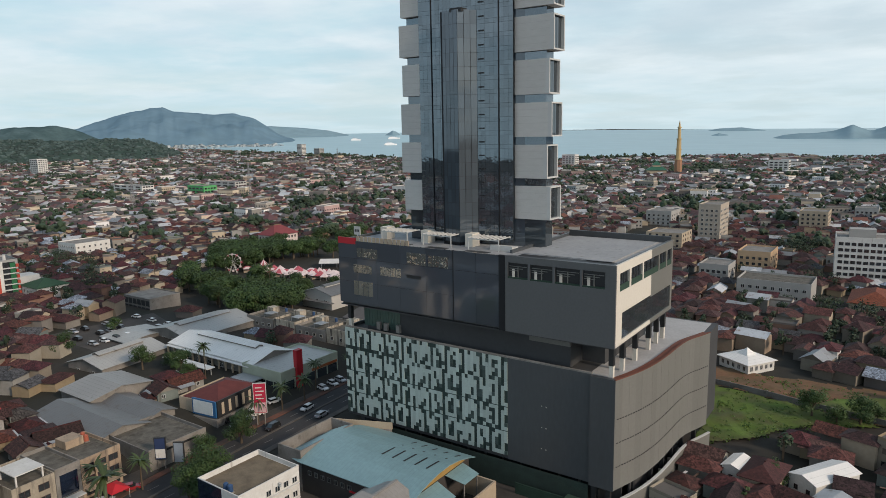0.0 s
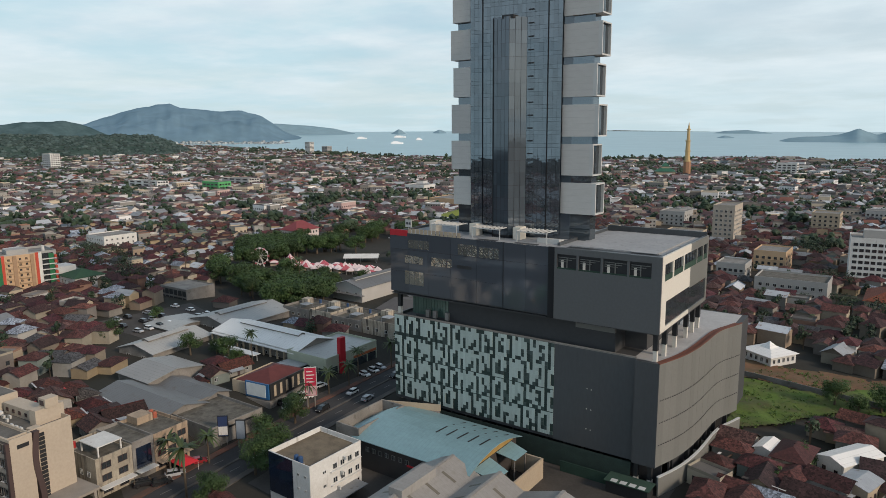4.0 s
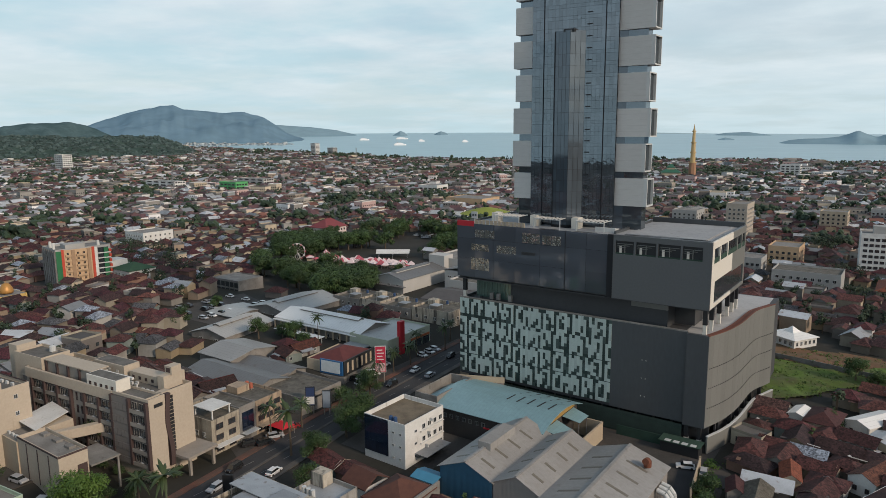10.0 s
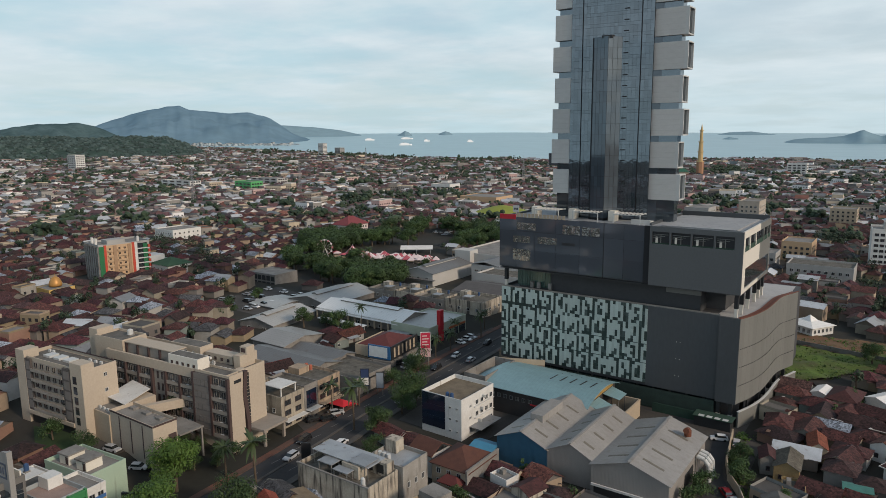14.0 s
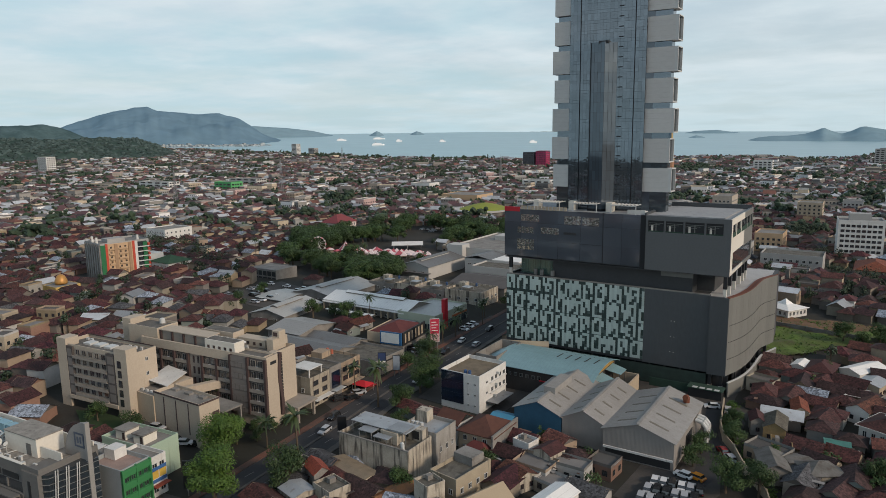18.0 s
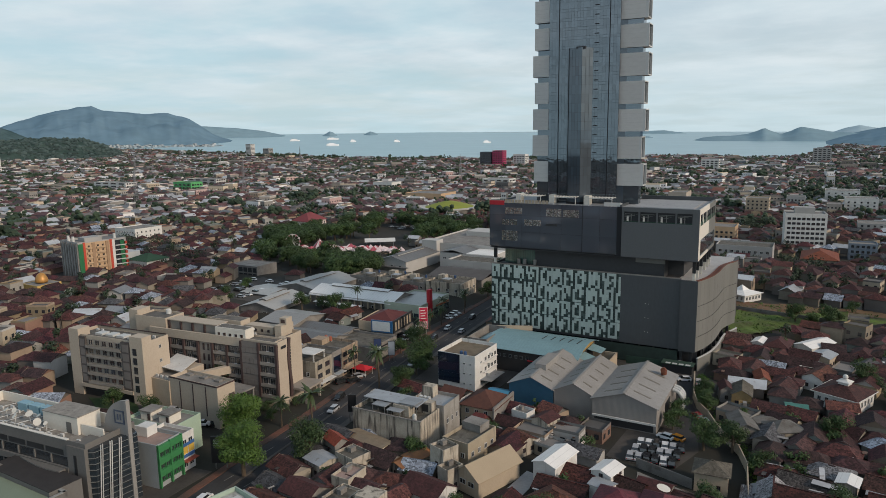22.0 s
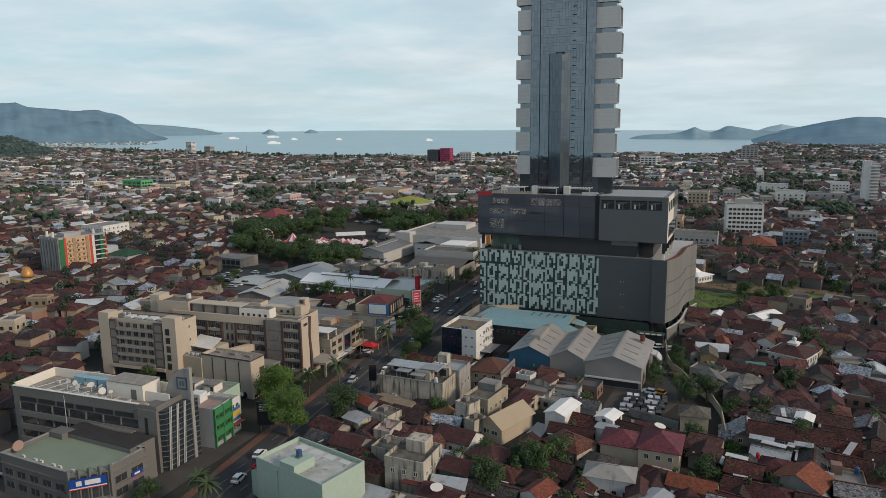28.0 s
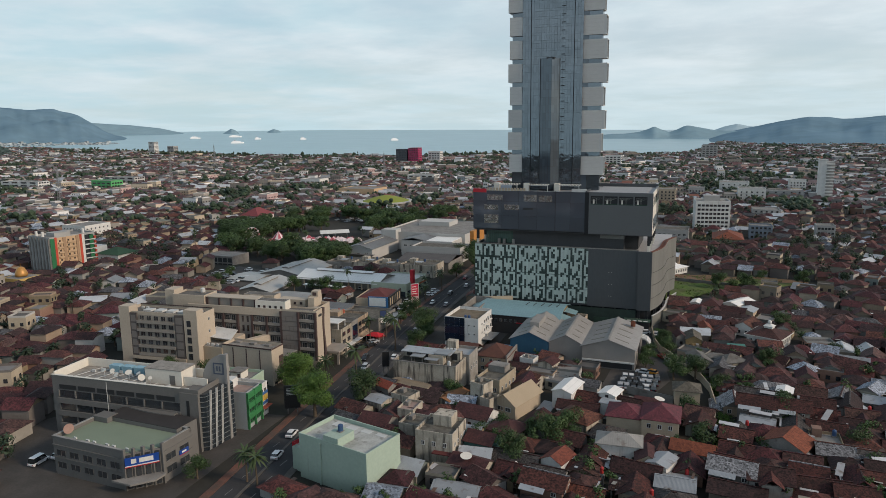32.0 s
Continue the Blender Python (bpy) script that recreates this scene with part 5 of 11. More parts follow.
for (x0, x1, y0, y1, e, wm) in ((-17.5, -4.4, -51.5, -25.0, 6.4, M_BLUEWALL), (-4.4, 6.6, -51.5, -26.0, 6.6, M_WHWALL), (6.6, 23.2, -53.0, -26.0, 6.8, M_WHWALL)):
    m = (x0 + x1) / 2
    part("wall", walls_ring(x0 + 0.1, y0, x1 - 0.1, y1, 0, e, 0.25), wm, wh)
    for yy in (y0, y1 - 0.25):
        bm = bmesh.new()
        a = [bm.verts.new(p) for p in ((x0 + 0.1, yy, e), (x1 - 0.1, yy, e), (m, yy, e + 2.7))]
        b = [bm.verts.new((p.co.x, yy + 0.25, p.co.z)) for p in a]
        bm.faces.new(a); bm.faces.new(b[::-1])
        for i in range(3):
            bm.faces.new((a[i], b[i], b[(i + 1) % 3], a[(i + 1) % 3]))
        part("gable_wall", bm, wm, wh)
    part("roof", gable(x0, y0, x1, y1, e, 2.7, 0.45, "y", 0.12), M_SHEET, wh, "pale grey ribbed sheet roof")
    part("ridge_cap", boxes((m - 0.35, y0 - 0.4, e + 2.86, m + 0.35, y1 + 0.4, e + 2.95)), M_SHEET, wh)
    for k in range(4):
        y = y0 + 3.5 + k * 5.6
        for sgn in (-1, 1):
            xa, xb = m + sgn * 1.5, m + sgn * (x1 - x0) * 0.36
            s = 2.7 / ((x1 - x0) / 2)
            bm = bmesh.new()
            slab(bm, [(xa, y, e + 2.7 - abs(xa - m) * s + 0.13), (xb, y, e + 2.7 - abs(xb - m) * s + 0.13), (xb, y + 0.7, e + 2.7 - abs(xb - m) * s + 0.13), (xa, y + 0.7, e + 2.7 - abs(xa - m) * s + 0.13)][::sgn], 0.03)
            part("skylight_strip", bm, mat("aged_skylight", (0.16, 0.145, 0.12), rough=0.5, contrast=0.5), wh)
part("ridge_vent", boxes((-12.6, -44, 8.6, -9.4, -33, 10.4)), M_SHEET, wh)
part("loading_shutter", boxes((7.4, -53.15, 0.4, 22.4, -53.0, 2.2)), M_DARK, wh)
part("dock_band", boxes((6.8, -53.3, 2.2, 23.0, -53.0, 2.7)), M_WHITE, wh)
part("roof_fan", tubes(((20.4, -31, 8.3), (20.4, -31, 9.6), 0.8, 0.8), ((20.4, -31, 9.6), (20.4, -32.4, 9.9), 0.7, 0.7), n=14), mat("rusted_metal", (0.16, 0.055, 0.03), rough=0.9, contrast=0.8, scale=3), wh, "rusty roof fan")
part("east_door", boxes((23.1, -42, 0, 23.25, -36, 4.2)), M_DARK, wh)
for k in range(3):
    duct = bmesh.new()
    pts = [(23.4, -34 + 1.6 * k, 5.4), (25.0, -34 + 1.6 * k, 5.0), (26.0, -34 + 1.6 * k, 3.8), (26.2, -34 + 1.6 * k, 0.2)]
    for p, q in zip(pts, pts[1:]):
        tube(duct, p, q, 0.5, 0.5, 10)
    part("air_duct", duct, M_FRAME, wh, "white bent air duct")

# beige hotel
M_BEIGE = mat("beige_plaster", (0.455, 0.390, 0.312), (0.385, 0.328, 0.262), rough=0.85, scale=0.12, scale2=2, contrast=0.45, dirt=(0.30, 0.25, 0.19), streak=1, dirt_low=0.66)
M_BROWN = mat("brown_trim", (0.070, 0.046, 0.044), rough=0.8, scale=0.3, contrast=0.4)
M_TAUPE = mat("taupe_panel", (0.19, 0.172, 0.158), rough=0.85, scale=0.3, contrast=0.4)


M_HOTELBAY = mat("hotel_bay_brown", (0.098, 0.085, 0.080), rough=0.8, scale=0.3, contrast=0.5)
M_SPANDREL = mat("hotel_spandrel", (0.30, 0.27, 0.235), (0.235, 0.21, 0.185), rough=0.85, scale=0.4, contrast=0.6)


def hotel_front(t, x0, x1, y, z0, floors, kinds, fh=3.1):
    """South front in bays: W recessed windows over spandrels, P a grey slatted panel, S a plain wall with slit windows; brown piers between."""
    w = (x1 - x0) / len(kinds)
    for b, kind in enumerate(kinds):
        bx = x0 + b * w
        part("pier", boxes((bx - 0.36, y - 0.75, z0, bx + 0.36, y, z0 + floors * fh)), M_BROWN, t)
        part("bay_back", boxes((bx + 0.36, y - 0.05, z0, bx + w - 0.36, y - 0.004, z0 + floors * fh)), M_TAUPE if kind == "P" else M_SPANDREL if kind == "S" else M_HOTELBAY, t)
        for f in range(floors):
            z = z0 + f * fh
            if kind == "P":
                part("slat_panel", boxes((bx + 0.36, y - 0.7, z + 0.06, bx + w - 0.36, y - 0.5, z + 1.5), (bx + 0.36, y - 0.62, z + 1.55, bx + w - 0.36, y - 0.52, z + fh - 0.06)), M_TAUPE, t)
                for k in range(1, 4):
                    part("slat_joint", boxes((bx + 0.36 + (w - 0.72) * k / 4 - 0.04, y - 0.72, z + 0.06, bx + 0.36 + (w - 0.72) * k / 4 + 0.04, y - 0.7, z + 1.5)), M_HOTELBAY, t)
                continue
            if kind == "S":
                for k in (0.34, 0.66):
                    window(t, bx + w * k, y - 0.06, z + 0.5, 0.7, 2.0, "s", M_BROWN, split=f > 2)
                continue
            part("spandrel", boxes((bx + 0.36, y - 0.6, z, bx + w - 0.36, y - 0.05, z + 0.25), (bx + 0.36, y - 0.6, z + 0.25, bx + w - 0.36, y - 0.5, z + 0.95)), M_SPANDREL, t)
            for k in (0.30, 0.70):
                window(t, bx + w * k, y - 0.14, z + 0.85, w * 0.29, 1.75, "s", M_SPANDREL, split=f > 2)
            ac_unit(t, bx + w * 0.5 - 0.4, y - 0.5, z + 0.26)
    part("pier", boxes((x1 - 0.36, y - 0.75, z0, x1 + 0.36, y, z0 + floors * fh)), M_BROWN, t)


M_HOTELROOF = mat("dark_roof_felt", (0.15, 0.142, 0.13), (0.085, 0.08, 0.072), rough=0.95, scale=0.4, scale2=2, contrast=0.9, dirt=(0.18, 0.17, 0.155), dirt_low=0.6)
# the long slab, in its own axes: x runs west from the end wall, y back from the front
hm = block("hotel", "beige six-storey hotel slab with brown window bays", "hotel", -47.0, 0.0, -1.4, 12.6, 18.4, M_BEIGE, M_HOTELROOF, 1.0)
hotel_front(hm, -44.2, -12.3, 0.0, 1.5, 5, "WWWSWW")
part("upper_band", boxes((-46.6, -0.5, 17.0, -12.5, -0.02, 19.42)), M_BEIGE, hm, "long beige band above the windows")
part("end_block", boxes((-12.4, -0.35, 0, 0.0, 3.9, 19.0)), M_BEIGE, hm, "plain beige end block")
part("end_block_roof", boxes((-12.1, -0.05, 19.0, -0.3, 3.6, 19.04)), M_HOTELROOF, hm)
part("end_parapet", walls_ring(-12.42, -0.37, 0.02, 3.92, 19.0, 19.5, 0.22), M_BEIGE, hm)
hotel_front(hm, -12.2, -0.3, -0.36, 3.4, 5, "PW")
bm = bmesh.new()
rings = []
for k in range(19):
    u = k / 18
    y = 4.55 + 0.42 * math.sin(u * 6.2 + 0.6)
    rings.append([bm.verts.new(p) for p in ((-0.9, y - 0.55, 2.4 + 17.0 * u), (0.25, y - 0.55, 2.4 + 17.0 * u), (0.25, y + 0.55, 2.4 + 17.0 * u), (-0.9, y + 0.55, 2.4 + 17.0 * u))])
for a, b in zip(rings, rings[1:]):
    for i in range(4):
        bm.faces.new((a[i], a[(i + 1) % 4], b[(i + 1) % 4], b[i]))
bm.faces.new(rings[0][::-1]); bm.faces.new(rings[-1])
part("wavy_fin", bm, M_BROWN, hm, "wavy brown fin on the end wall")
part("stair_strip", boxes((-4.4, 5.2, 0, -1.3, 7.3, 18.9)), M_BEIGE, hm)
for f in range(17):
    part("stair_louvre", boxes((-1.3, 5.7, 3.4 + f * 0.88, -1.12, 6.9, 4.1 + f * 0.88)), M_DARK, hm)
part("stair_tower", boxes((-6.6, 7.3, 0, -4.4, 13.2, 21.6)), M_BEIGE, hm, "plain beige stair tower")
part("tower_cap", boxes((-6.2, 9.2, 21.6, -3.9, 11.9, 23.5)), M_BEIGE, hm)
part("cap_panel", boxes((-5.8, 9.14, 22.0, -4.4, 9.2, 23.1)), M_BROWN, hm)
part("sign_panel", boxes((0.0, 1.0, 17.2, 0.1, 3.2, 18.0)), M_DARK, hm, "small unreadable dark lettering bar")
part("roof_house", boxes((-21.5, -0.3, 18.4, -10.8, 3.3, 21.9)), M_IVORY, hm, "pale roof house with small square windows")
part("roof_house_top", boxes((-21.2, 0.0, 21.9, -11.1, 3.0, 21.94)), M_HOTELROOF, hm)
win_row(hm, "s", -0.3, -21.2, -11.2, 19.6, 5, 0.8, 0.8, M_BROWN)
part("set_back_storey", boxes((-40.5, 1.6, 18.4, -22.4, 5.4, 21.6)), M_SPANDREL, hm)
part("set_back_roof", boxes((-41.0, 1.2, 21.6, -22.0, 5.8, 21.85)), M_BEIGE, hm)
for k in range(5):
    part("brown_pier", boxes((-40.7 + 4.45 * k, 1.2, 18.4, -40.1 + 4.45 * k, 1.6, 21.6)), M_BROWN, hm)
part("west_block", boxes((-53.0, 0.6, 0, -41.0, 8.0, 21.6)), M_BEIGE, hm)
part("west_block_roof", boxes((-52.6, 1.0, 21.6, -41.4, 7.6, 21.64)), M_HOTELROOF, hm)
part("west_parapet", walls_ring(-53.02, 0.58, -40.98, 8.02, 21.6, 22.2, 0.22), M_BEIGE, hm)
for k in range(4):
    part("slat_panel", boxes((-49.5 + 2.1 * k, 0.42, 4, -47.7 + 2.1 * k, 0.58, 16.5)), M_TAUPE, hm)
part("west_tower", boxes((-56.6, 1.4, 0, -53.0, 6.4, 23.4)), M_BEIGE, hm)
part("lift_house", boxes((-30.5, 7.6, 18.4, -19.0, 11.9, 21.6)), M_BEIGE, hm)
part("lift_house_top", boxes((-30.2, 7.9, 21.6, -19.3, 11.6, 21.64)), M_HOTELROOF, hm)
win_row(hm, "s", 7.6, -26, -20, 19.4, 2, 0.9, 0.9)
part("plant_house", boxes((-17.8, 8.2, 18.4, -8.0, 11.6, 20.6)), M_BEIGE, hm)
win_row(hm, "s", 8.2, -17.5, -8.4, 19.0, 4, 0.8, 0.8, M_BROWN)
part("pipe_beam", boxes((-22.0, 4.6, 20.4, -12.0, 5.2, 20.9)), M_WHITE, hm)
part("entrance_canopy", boxes((-4.4, 5.4, 4.1, 4.6, 13.8, 4.7), (3.6, 6.0, 0, 4.2, 6.6, 4.1), (3.6, 12.6, 0, 4.2, 13.2, 4.1)), M_SPANDREL, hm)
for k in range(7):
    ac_unit(hm, -20 + 1.2 * k, 5.6 + (k % 3) * 0.6, 18.35)
for x, y in ((-46, 9.4), (-43.8, 9.4), (-38, 10.2), (-35.8, 10.2), (-33.4, 10.2), (-9, 4.6), (-7.4, 4.6), (-5.8, 4.6)):
    ac_unit(hm, x, y, 18.35)
for y in (6.6, 7.0):
    part("roof_pipe", tubes(((-40, y, 18.6), (-23, y, 18.6), 0.09), n=6), M_FRAME, hm)
tank(hm, -25.0, 6.6, 18.35, M_FRAME, 0.8); tank(hm, -45, 6.0, 21.6, M_FRAME, 0.8)
settle(hm, (0, 0), (-71.9, -83.7), 5.3)

hw = block("hotel_wing", "beige hotel wing with a dark recessed window front", "hotel", -27.4, 0.3, 0.0, 9.0, 19.8, M_BEIGE, M_HOTELROOF, 0.8)
part("corner_tower", boxes((-4.6, -0.3, 0, 0.05, 3.0, 22.1)), M_BEIGE, hw, "plain corner tower with slit windows")
part("corner_tower", boxes((-28.0, -0.3, 0, -24.2, 3.6, 22.1)), M_BEIGE, hw, "plain corner tower")
for x0, x1 in ((-24.2, -21.4), (-8.0, -4.6)):
    part("dark_panel", boxes((x0, -0.25, 6.4, x1 - 0.3, 0.28, 20.2)), M_HOTELBAY, hw)
    for k in range(5):
        part("panel_slats", boxes((x0 + 0.4, -0.3, 7.0 + 2.6 * k, x1 - 0.7, -0.25, 9.1 + 2.6 * k)), M_TAUPE, hw)
for f in range(5):
    z = 6.6 + f * 2.62
    part("balcony_band", boxes((-21.6, -0.5, z, -8.2, 0.28, z + 0.2), (-21.6, -0.5, z + 0.2, -8.2, -0.35, z + 0.8)), M_SPANDREL, hw)
    part("bay_back", boxes((-21.6, 0.24, z + 0.8, -8.2, 0.28, z + 2.5)), M_SPANDREL, hw)
    win_row(hw, "s", 0.26, -21.4, -8.4, z + 0.85, 5, 1.7, 1.5, M_SPANDREL, split=True)
    part("slit_window", boxes((-3.6, -0.36, z - 0.2, -2.2, -0.3, z + 1.7)), M_DARKWIN, hw)
part("arcade_beam", boxes((-24.2, -0.55, 5.4, -4.6, 0.28, 6.4)), M_BEIGE, hw)
# flat dark sheet drawn for the shade under the open arcade
part("arcade_dark", boxes((-24.0, 0.24, 2.0, -4.8, 0.29, 5.4)), M_DARK, hw)
win_row(hw, "e", 0.0, 5.0, 6.6, 17.6, 1, 0.9, 1.0); win_row(hw, "e", 0.0, 5.0, 6.6, 13.6, 1, 0.9, 1.0)
for k in range(4):
    part("roof_skylight", boxes((-22 + 4.2 * k, 3.4, 19.75, -19.2 + 4.2 * k, 6.0, 20.3)), M_FRAME, hw)
for x, y in ((-25, 6.4), (-23.2, 6.4), (-8, 6.8), (-5.8, 6.8), (-3.6, 6.8)):
    ac_unit(hw, x, y, 19.75)
part("roof_rail", boxes((-27.0, 8.6, 20.6, -0.4, 8.68, 20.9)), M_BROWN, hw)
settle(hw, (0, 0), (-102.0, -103.3), 5.3)

ha = block("hotel_annex", "low beige banquet annex with a flat roof", "hotel", -95.2, -101.1, -77.4, -95.1, 11.0, M_BEIGE, M_CONC, 0.8)
for x in (-91.4, -86.6, -81.8):
    part("groove", boxes((x, -101.16, 3.0, x + 0.35, -101.1, 11.0)), M_BROWN, ha)
part("brown_band", boxes((-95.2, -101.2, 11.4, -77.4, -101.1, 11.82), (-77.4, -101.1, 11.4, -77.3, -95.1, 11.82)), M_BROWN, ha)
part("end_panel", boxes((-77.4, -97.4, 3.0, -77.25, -95.4, 8.6)), M_BROWN, ha)
part("link_block", boxes((-106.5, -101.4, 0, -95.2, -95.0, 10.4)), M_CREAM, ha)
part("link_block_roof", boxes((-106.2, -101.1, 10.4, -95.3, -95.3, 10.44)), M_CONC, ha)
part("hall_wall", boxes((-106.0, -95.0, 0, -96.0, -88.6, 11.2)), M_BEIGE, ha)
bm = bmesh.new()
slab(bm, [(-103.4, -97.4, 12.0), (-94.6, -97.6, 11.8), (-99.0, -88.1, 11.9), (-108.2, -87.4, 12.1)], 0.16)
part("white_roof", bm, M_WHITE, ha, "white sheet roof over the link")
part("link_bridge", extrude([(-94.4, -95.2), (-92.6, -95.2), (-88.4, -85.0), (-90.2, -85.0)], 8.6, 10.8), M_BEIGE, ha)
part("canopy", boxes((-86.0, -95.0, 7.4, -76.6, -88.6, 7.8), (-77.2, -89.2, 0, -76.8, -88.8, 7.4)), M_CONC, ha)
for x, y in ((-103.4, -100.4), (-101.6, -100.4), (-99.8, -100.4), (-98.0, -100.4)):
    ac_unit(ha, x, y, 10.44)
for k in range(3):
    part("roof_curb", boxes((-93.6 + 5.4 * k, -97.2, 10.95, -91.6 + 5.4 * k, -95.8, 11.5)), M_CONC, ha)

# shop row
peach = mat("peach_paint", (0.40, 0.315, 0.23), (0.29, 0.225, 0.165), rough=0.85, scale=0.3, contrast=0.9, dirt=(0.12, 0.10, 0.08), streak=1, dirt_low=0.53)
M_MOSSROOF = mat("stained_roof", (0.15, 0.14, 0.12), (0.085, 0.08, 0.068), rough=0.95, scale=0.5, scale2=3, contrast=1.0, dirt=(0.06, 0.055, 0.045), dirt_low=0.52)
for n, (y0, y1, h, wm, lab) in enumerate(((-65.0, -56.6, 8.2, mat("weathered_cream", (0.40, 0.36, 0.29), (0.28, 0.25, 0.20), rough=0.9, scale=0.35, scale2=2.5, contrast=0.9, dirt=(0.11, 0.095, 0.08), streak=1, dirt_low=0.52), "stained cream shophouse with a zinc canopy on its roof"), (-56.5, -51.2, 8.6, M_CONC, "grey shophouse with a tall dark shop window"), (-51.1, -42.0, 8.4, peach, "peach three-storey shophouse with a stained roof"))):
    s = block("shophouse", lab, "shop", -89, y0, -75.6, y1, h, wm, M_MOSSROOF, 0.7, "shophouses along the road")
    if n == 1:
        part("shop_glass", boxes((-75.6, y0 + 0.8, 2.8, -75.45, y1 - 0.8, 7.6)), glass_mat("navy_glass", (0.012, 0.022, 0.045)), s)
    else:
        for f in range(3):
            win_row(s, "e", -75.6, y0 + 0.4, y1 - 0.4, 0.6 + f * 2.75, 3 if n == 2 else 2, 2.2, 1.5, M_BROWN)
    win_row(s, "s", y0, -88, -77, 4.2, 4, 1.1, 1.3); win_row(s, "s", y0, -88, -77, 1.3, 4, 1.1, 1.3)
    part("awning", boxes((-75.6, y0 + 0.3, 2.3, -73.6, y1 - 0.3, 2.45)), M_WHITE if n < 2 else peach, s)
    if n == 0:
        part("roof_canopy", boxes((-84, y0 + 1.5, 10.4, -77.2, y1 - 1.0, 10.6), (-83.8, y0 + 1.7, 8.2, -83.5, y0 + 2, 10.4), (-77.6, y0 + 1.7, 8.2, -77.3, y0 + 2, 10.4), (-83.8, y1 - 1.5, 8.2, -83.5, y1 - 1.2, 10.4), (-77.6, y1 - 1.5, 8.2, -77.3, y1 - 1.2, 10.4)), M_WHITE, s)
        tank(s, -87.5, y0 + 1.4, 8.2, mat("tank_red", (0.36, 0.03, 0.03), rough=0.5, contrast=0.2)); tank(s, -86, y0 + 1.4, 8.2, MATS["tank_red"])
    if n == 2:
        tank(s, -86.5, y1 - 2, 8.4, mat("tank_orange", (0.35, 0.10, 0.06), rough=0.6, contrast=0.2)); tank(s, -84.5, y1 - 2.4, 8.4, MATS["tank_orange"])
        part("roof_room", boxes((-88.6, y0 + 2, 8.4, -84.5, y1 - 3, 10.2)), peach, s)
    settle(s, (-75.6, -65.0), (-72.3, -68.3), 3.0)
lb = block("showroom", "low grey showroom with a weathered concrete roof", "shop", -91, -39.5, -72.5, -24.0, 4.2, M_CONC, M_MOSSROOF, 0.8)
part("front_wall", boxes((-72.5, -39.5, 0, -72.2, -24, 5.2)), M_CONC, lb)
part("letter_bar", boxes((-72.2, -36, 3.6, -72.12, -27, 4.1)), M_DARK, lb, "worn lettering as a plain bar")

M_GREYSHEET = striped("grey_shed_sheet", (0.165, 0.167, 0.168), 0.75, axis="x", pitch=1.2, rough=0.5, metal=0.15, depth=0.03, contrast=0.5, scale=0.1, dirt=(0.13, 0.12, 0.11), dirt_low=0.56)
M_MIDSHEET = striped("mid_shed_sheet", (0.30, 0.296, 0.286), 0.72, axis="y", pitch=1.3, rough=0.5, metal=0.1, depth=0.03, contrast=0.4, scale=0.08, dirt=(0.18, 0.18, 0.175), dirt_low=0.60)
M_PALESHEET = striped("pale_shed_sheet", (0.40, 0.40, 0.385), 0.72, axis="y", pitch=1.3, rough=0.45, metal=0.1, depth=0.03, contrast=0.4, scale=0.08, dirt=(0.20, 0.20, 0.195), dirt_low=0.60)
M_WHITESHEET = striped("white_shed_sheet", (0.80, 0.79, 0.76), 0.8, axis="x", pitch=1.4, rough=0.5, depth=0.03, contrast=0.4, scale=0.1, dirt=(0.62, 0.61, 0.59), dirt_low=0.62)


def shed(name, label, x0, y0, x1, y1, e, h, along, roof, wall, vent=False, over=0.6):
    t = thing(name, label, "shed", "sheds beside the road")
    part("wall", walls_ring(x0, y0, x1, y1, 0, e, 0.25), wall, t)
    ends = ((y0, y0 + 0.25), (y1 - 0.25, y1)) if along == "y" else ((x0, x0 + 0.25), (x1 - 0.25, x1))
    for a, b in ends:
        bm = bmesh.new()
        if along == "y":
            tri = [(x0, e), (x1, e), ((x0 + x1) / 2, e + h)]
            v = [bm.verts.new((p, a, z)) for p, z in tri]; w = [bm.verts.new((p, b, z)) for p, z in tri]
        else:
            tri = [(y0, e), (y1, e), ((y0 + y1) / 2, e + h)]
            v = [bm.verts.new((a, p, z)) for p, z in tri]; w = [bm.verts.new((b, p, z)) for p, z in tri]
        bm.faces.new(v); bm.faces.new(w[::-1])
        for i in range(3):
            bm.faces.new((v[i], w[i], w[(i + 1) % 3], v[(i + 1) % 3]))
        bmesh.ops.recalc_face_normals(bm, faces=bm.faces)
        part("gable_wall", bm, wall, t)
    part("roof", gable(x0, y0, x1, y1, e, h, over, along, 0.14), roof, t)
    if vent:
        if along == "x":
            m = (y0 + y1) / 2
            part("ridge_vent", gable(x0 + (x1 - x0) * 0.15, m - 1.6, x1 - (x1 - x0) * 0.15, m + 1.6, e + h + 0.25, 0.5, 0.2, "x", 0.12), roof, t)
            part("vent_wall", boxes((x0 + (x1 - x0) * 0.15, m - 1.5, e + h - 0.6, x1 - (x1 - x0) * 0.15, m + 1.5, e + h + 0.3)), wall, t)
        else:
            m = (x0 + x1) / 2
            part("ridge_vent", gable(m - 1.8, y0 + 4, m + 1.8, y1 - 4, e + h + 0.25, 0.5, 0.2, "y", 0.12), roof, t)
            part("vent_wall", boxes((m - 1.7, y0 + 4, e + h - 0.6, m + 1.7, y1 - 4, e + h + 0.3)), wall, t)
    n = max(2, int((x1 - x0) / 6))
    win_row(t, "s", y0, x0 + 1, x1 - 1, e * 0.45, n, 1.8, 1.2)
    return t


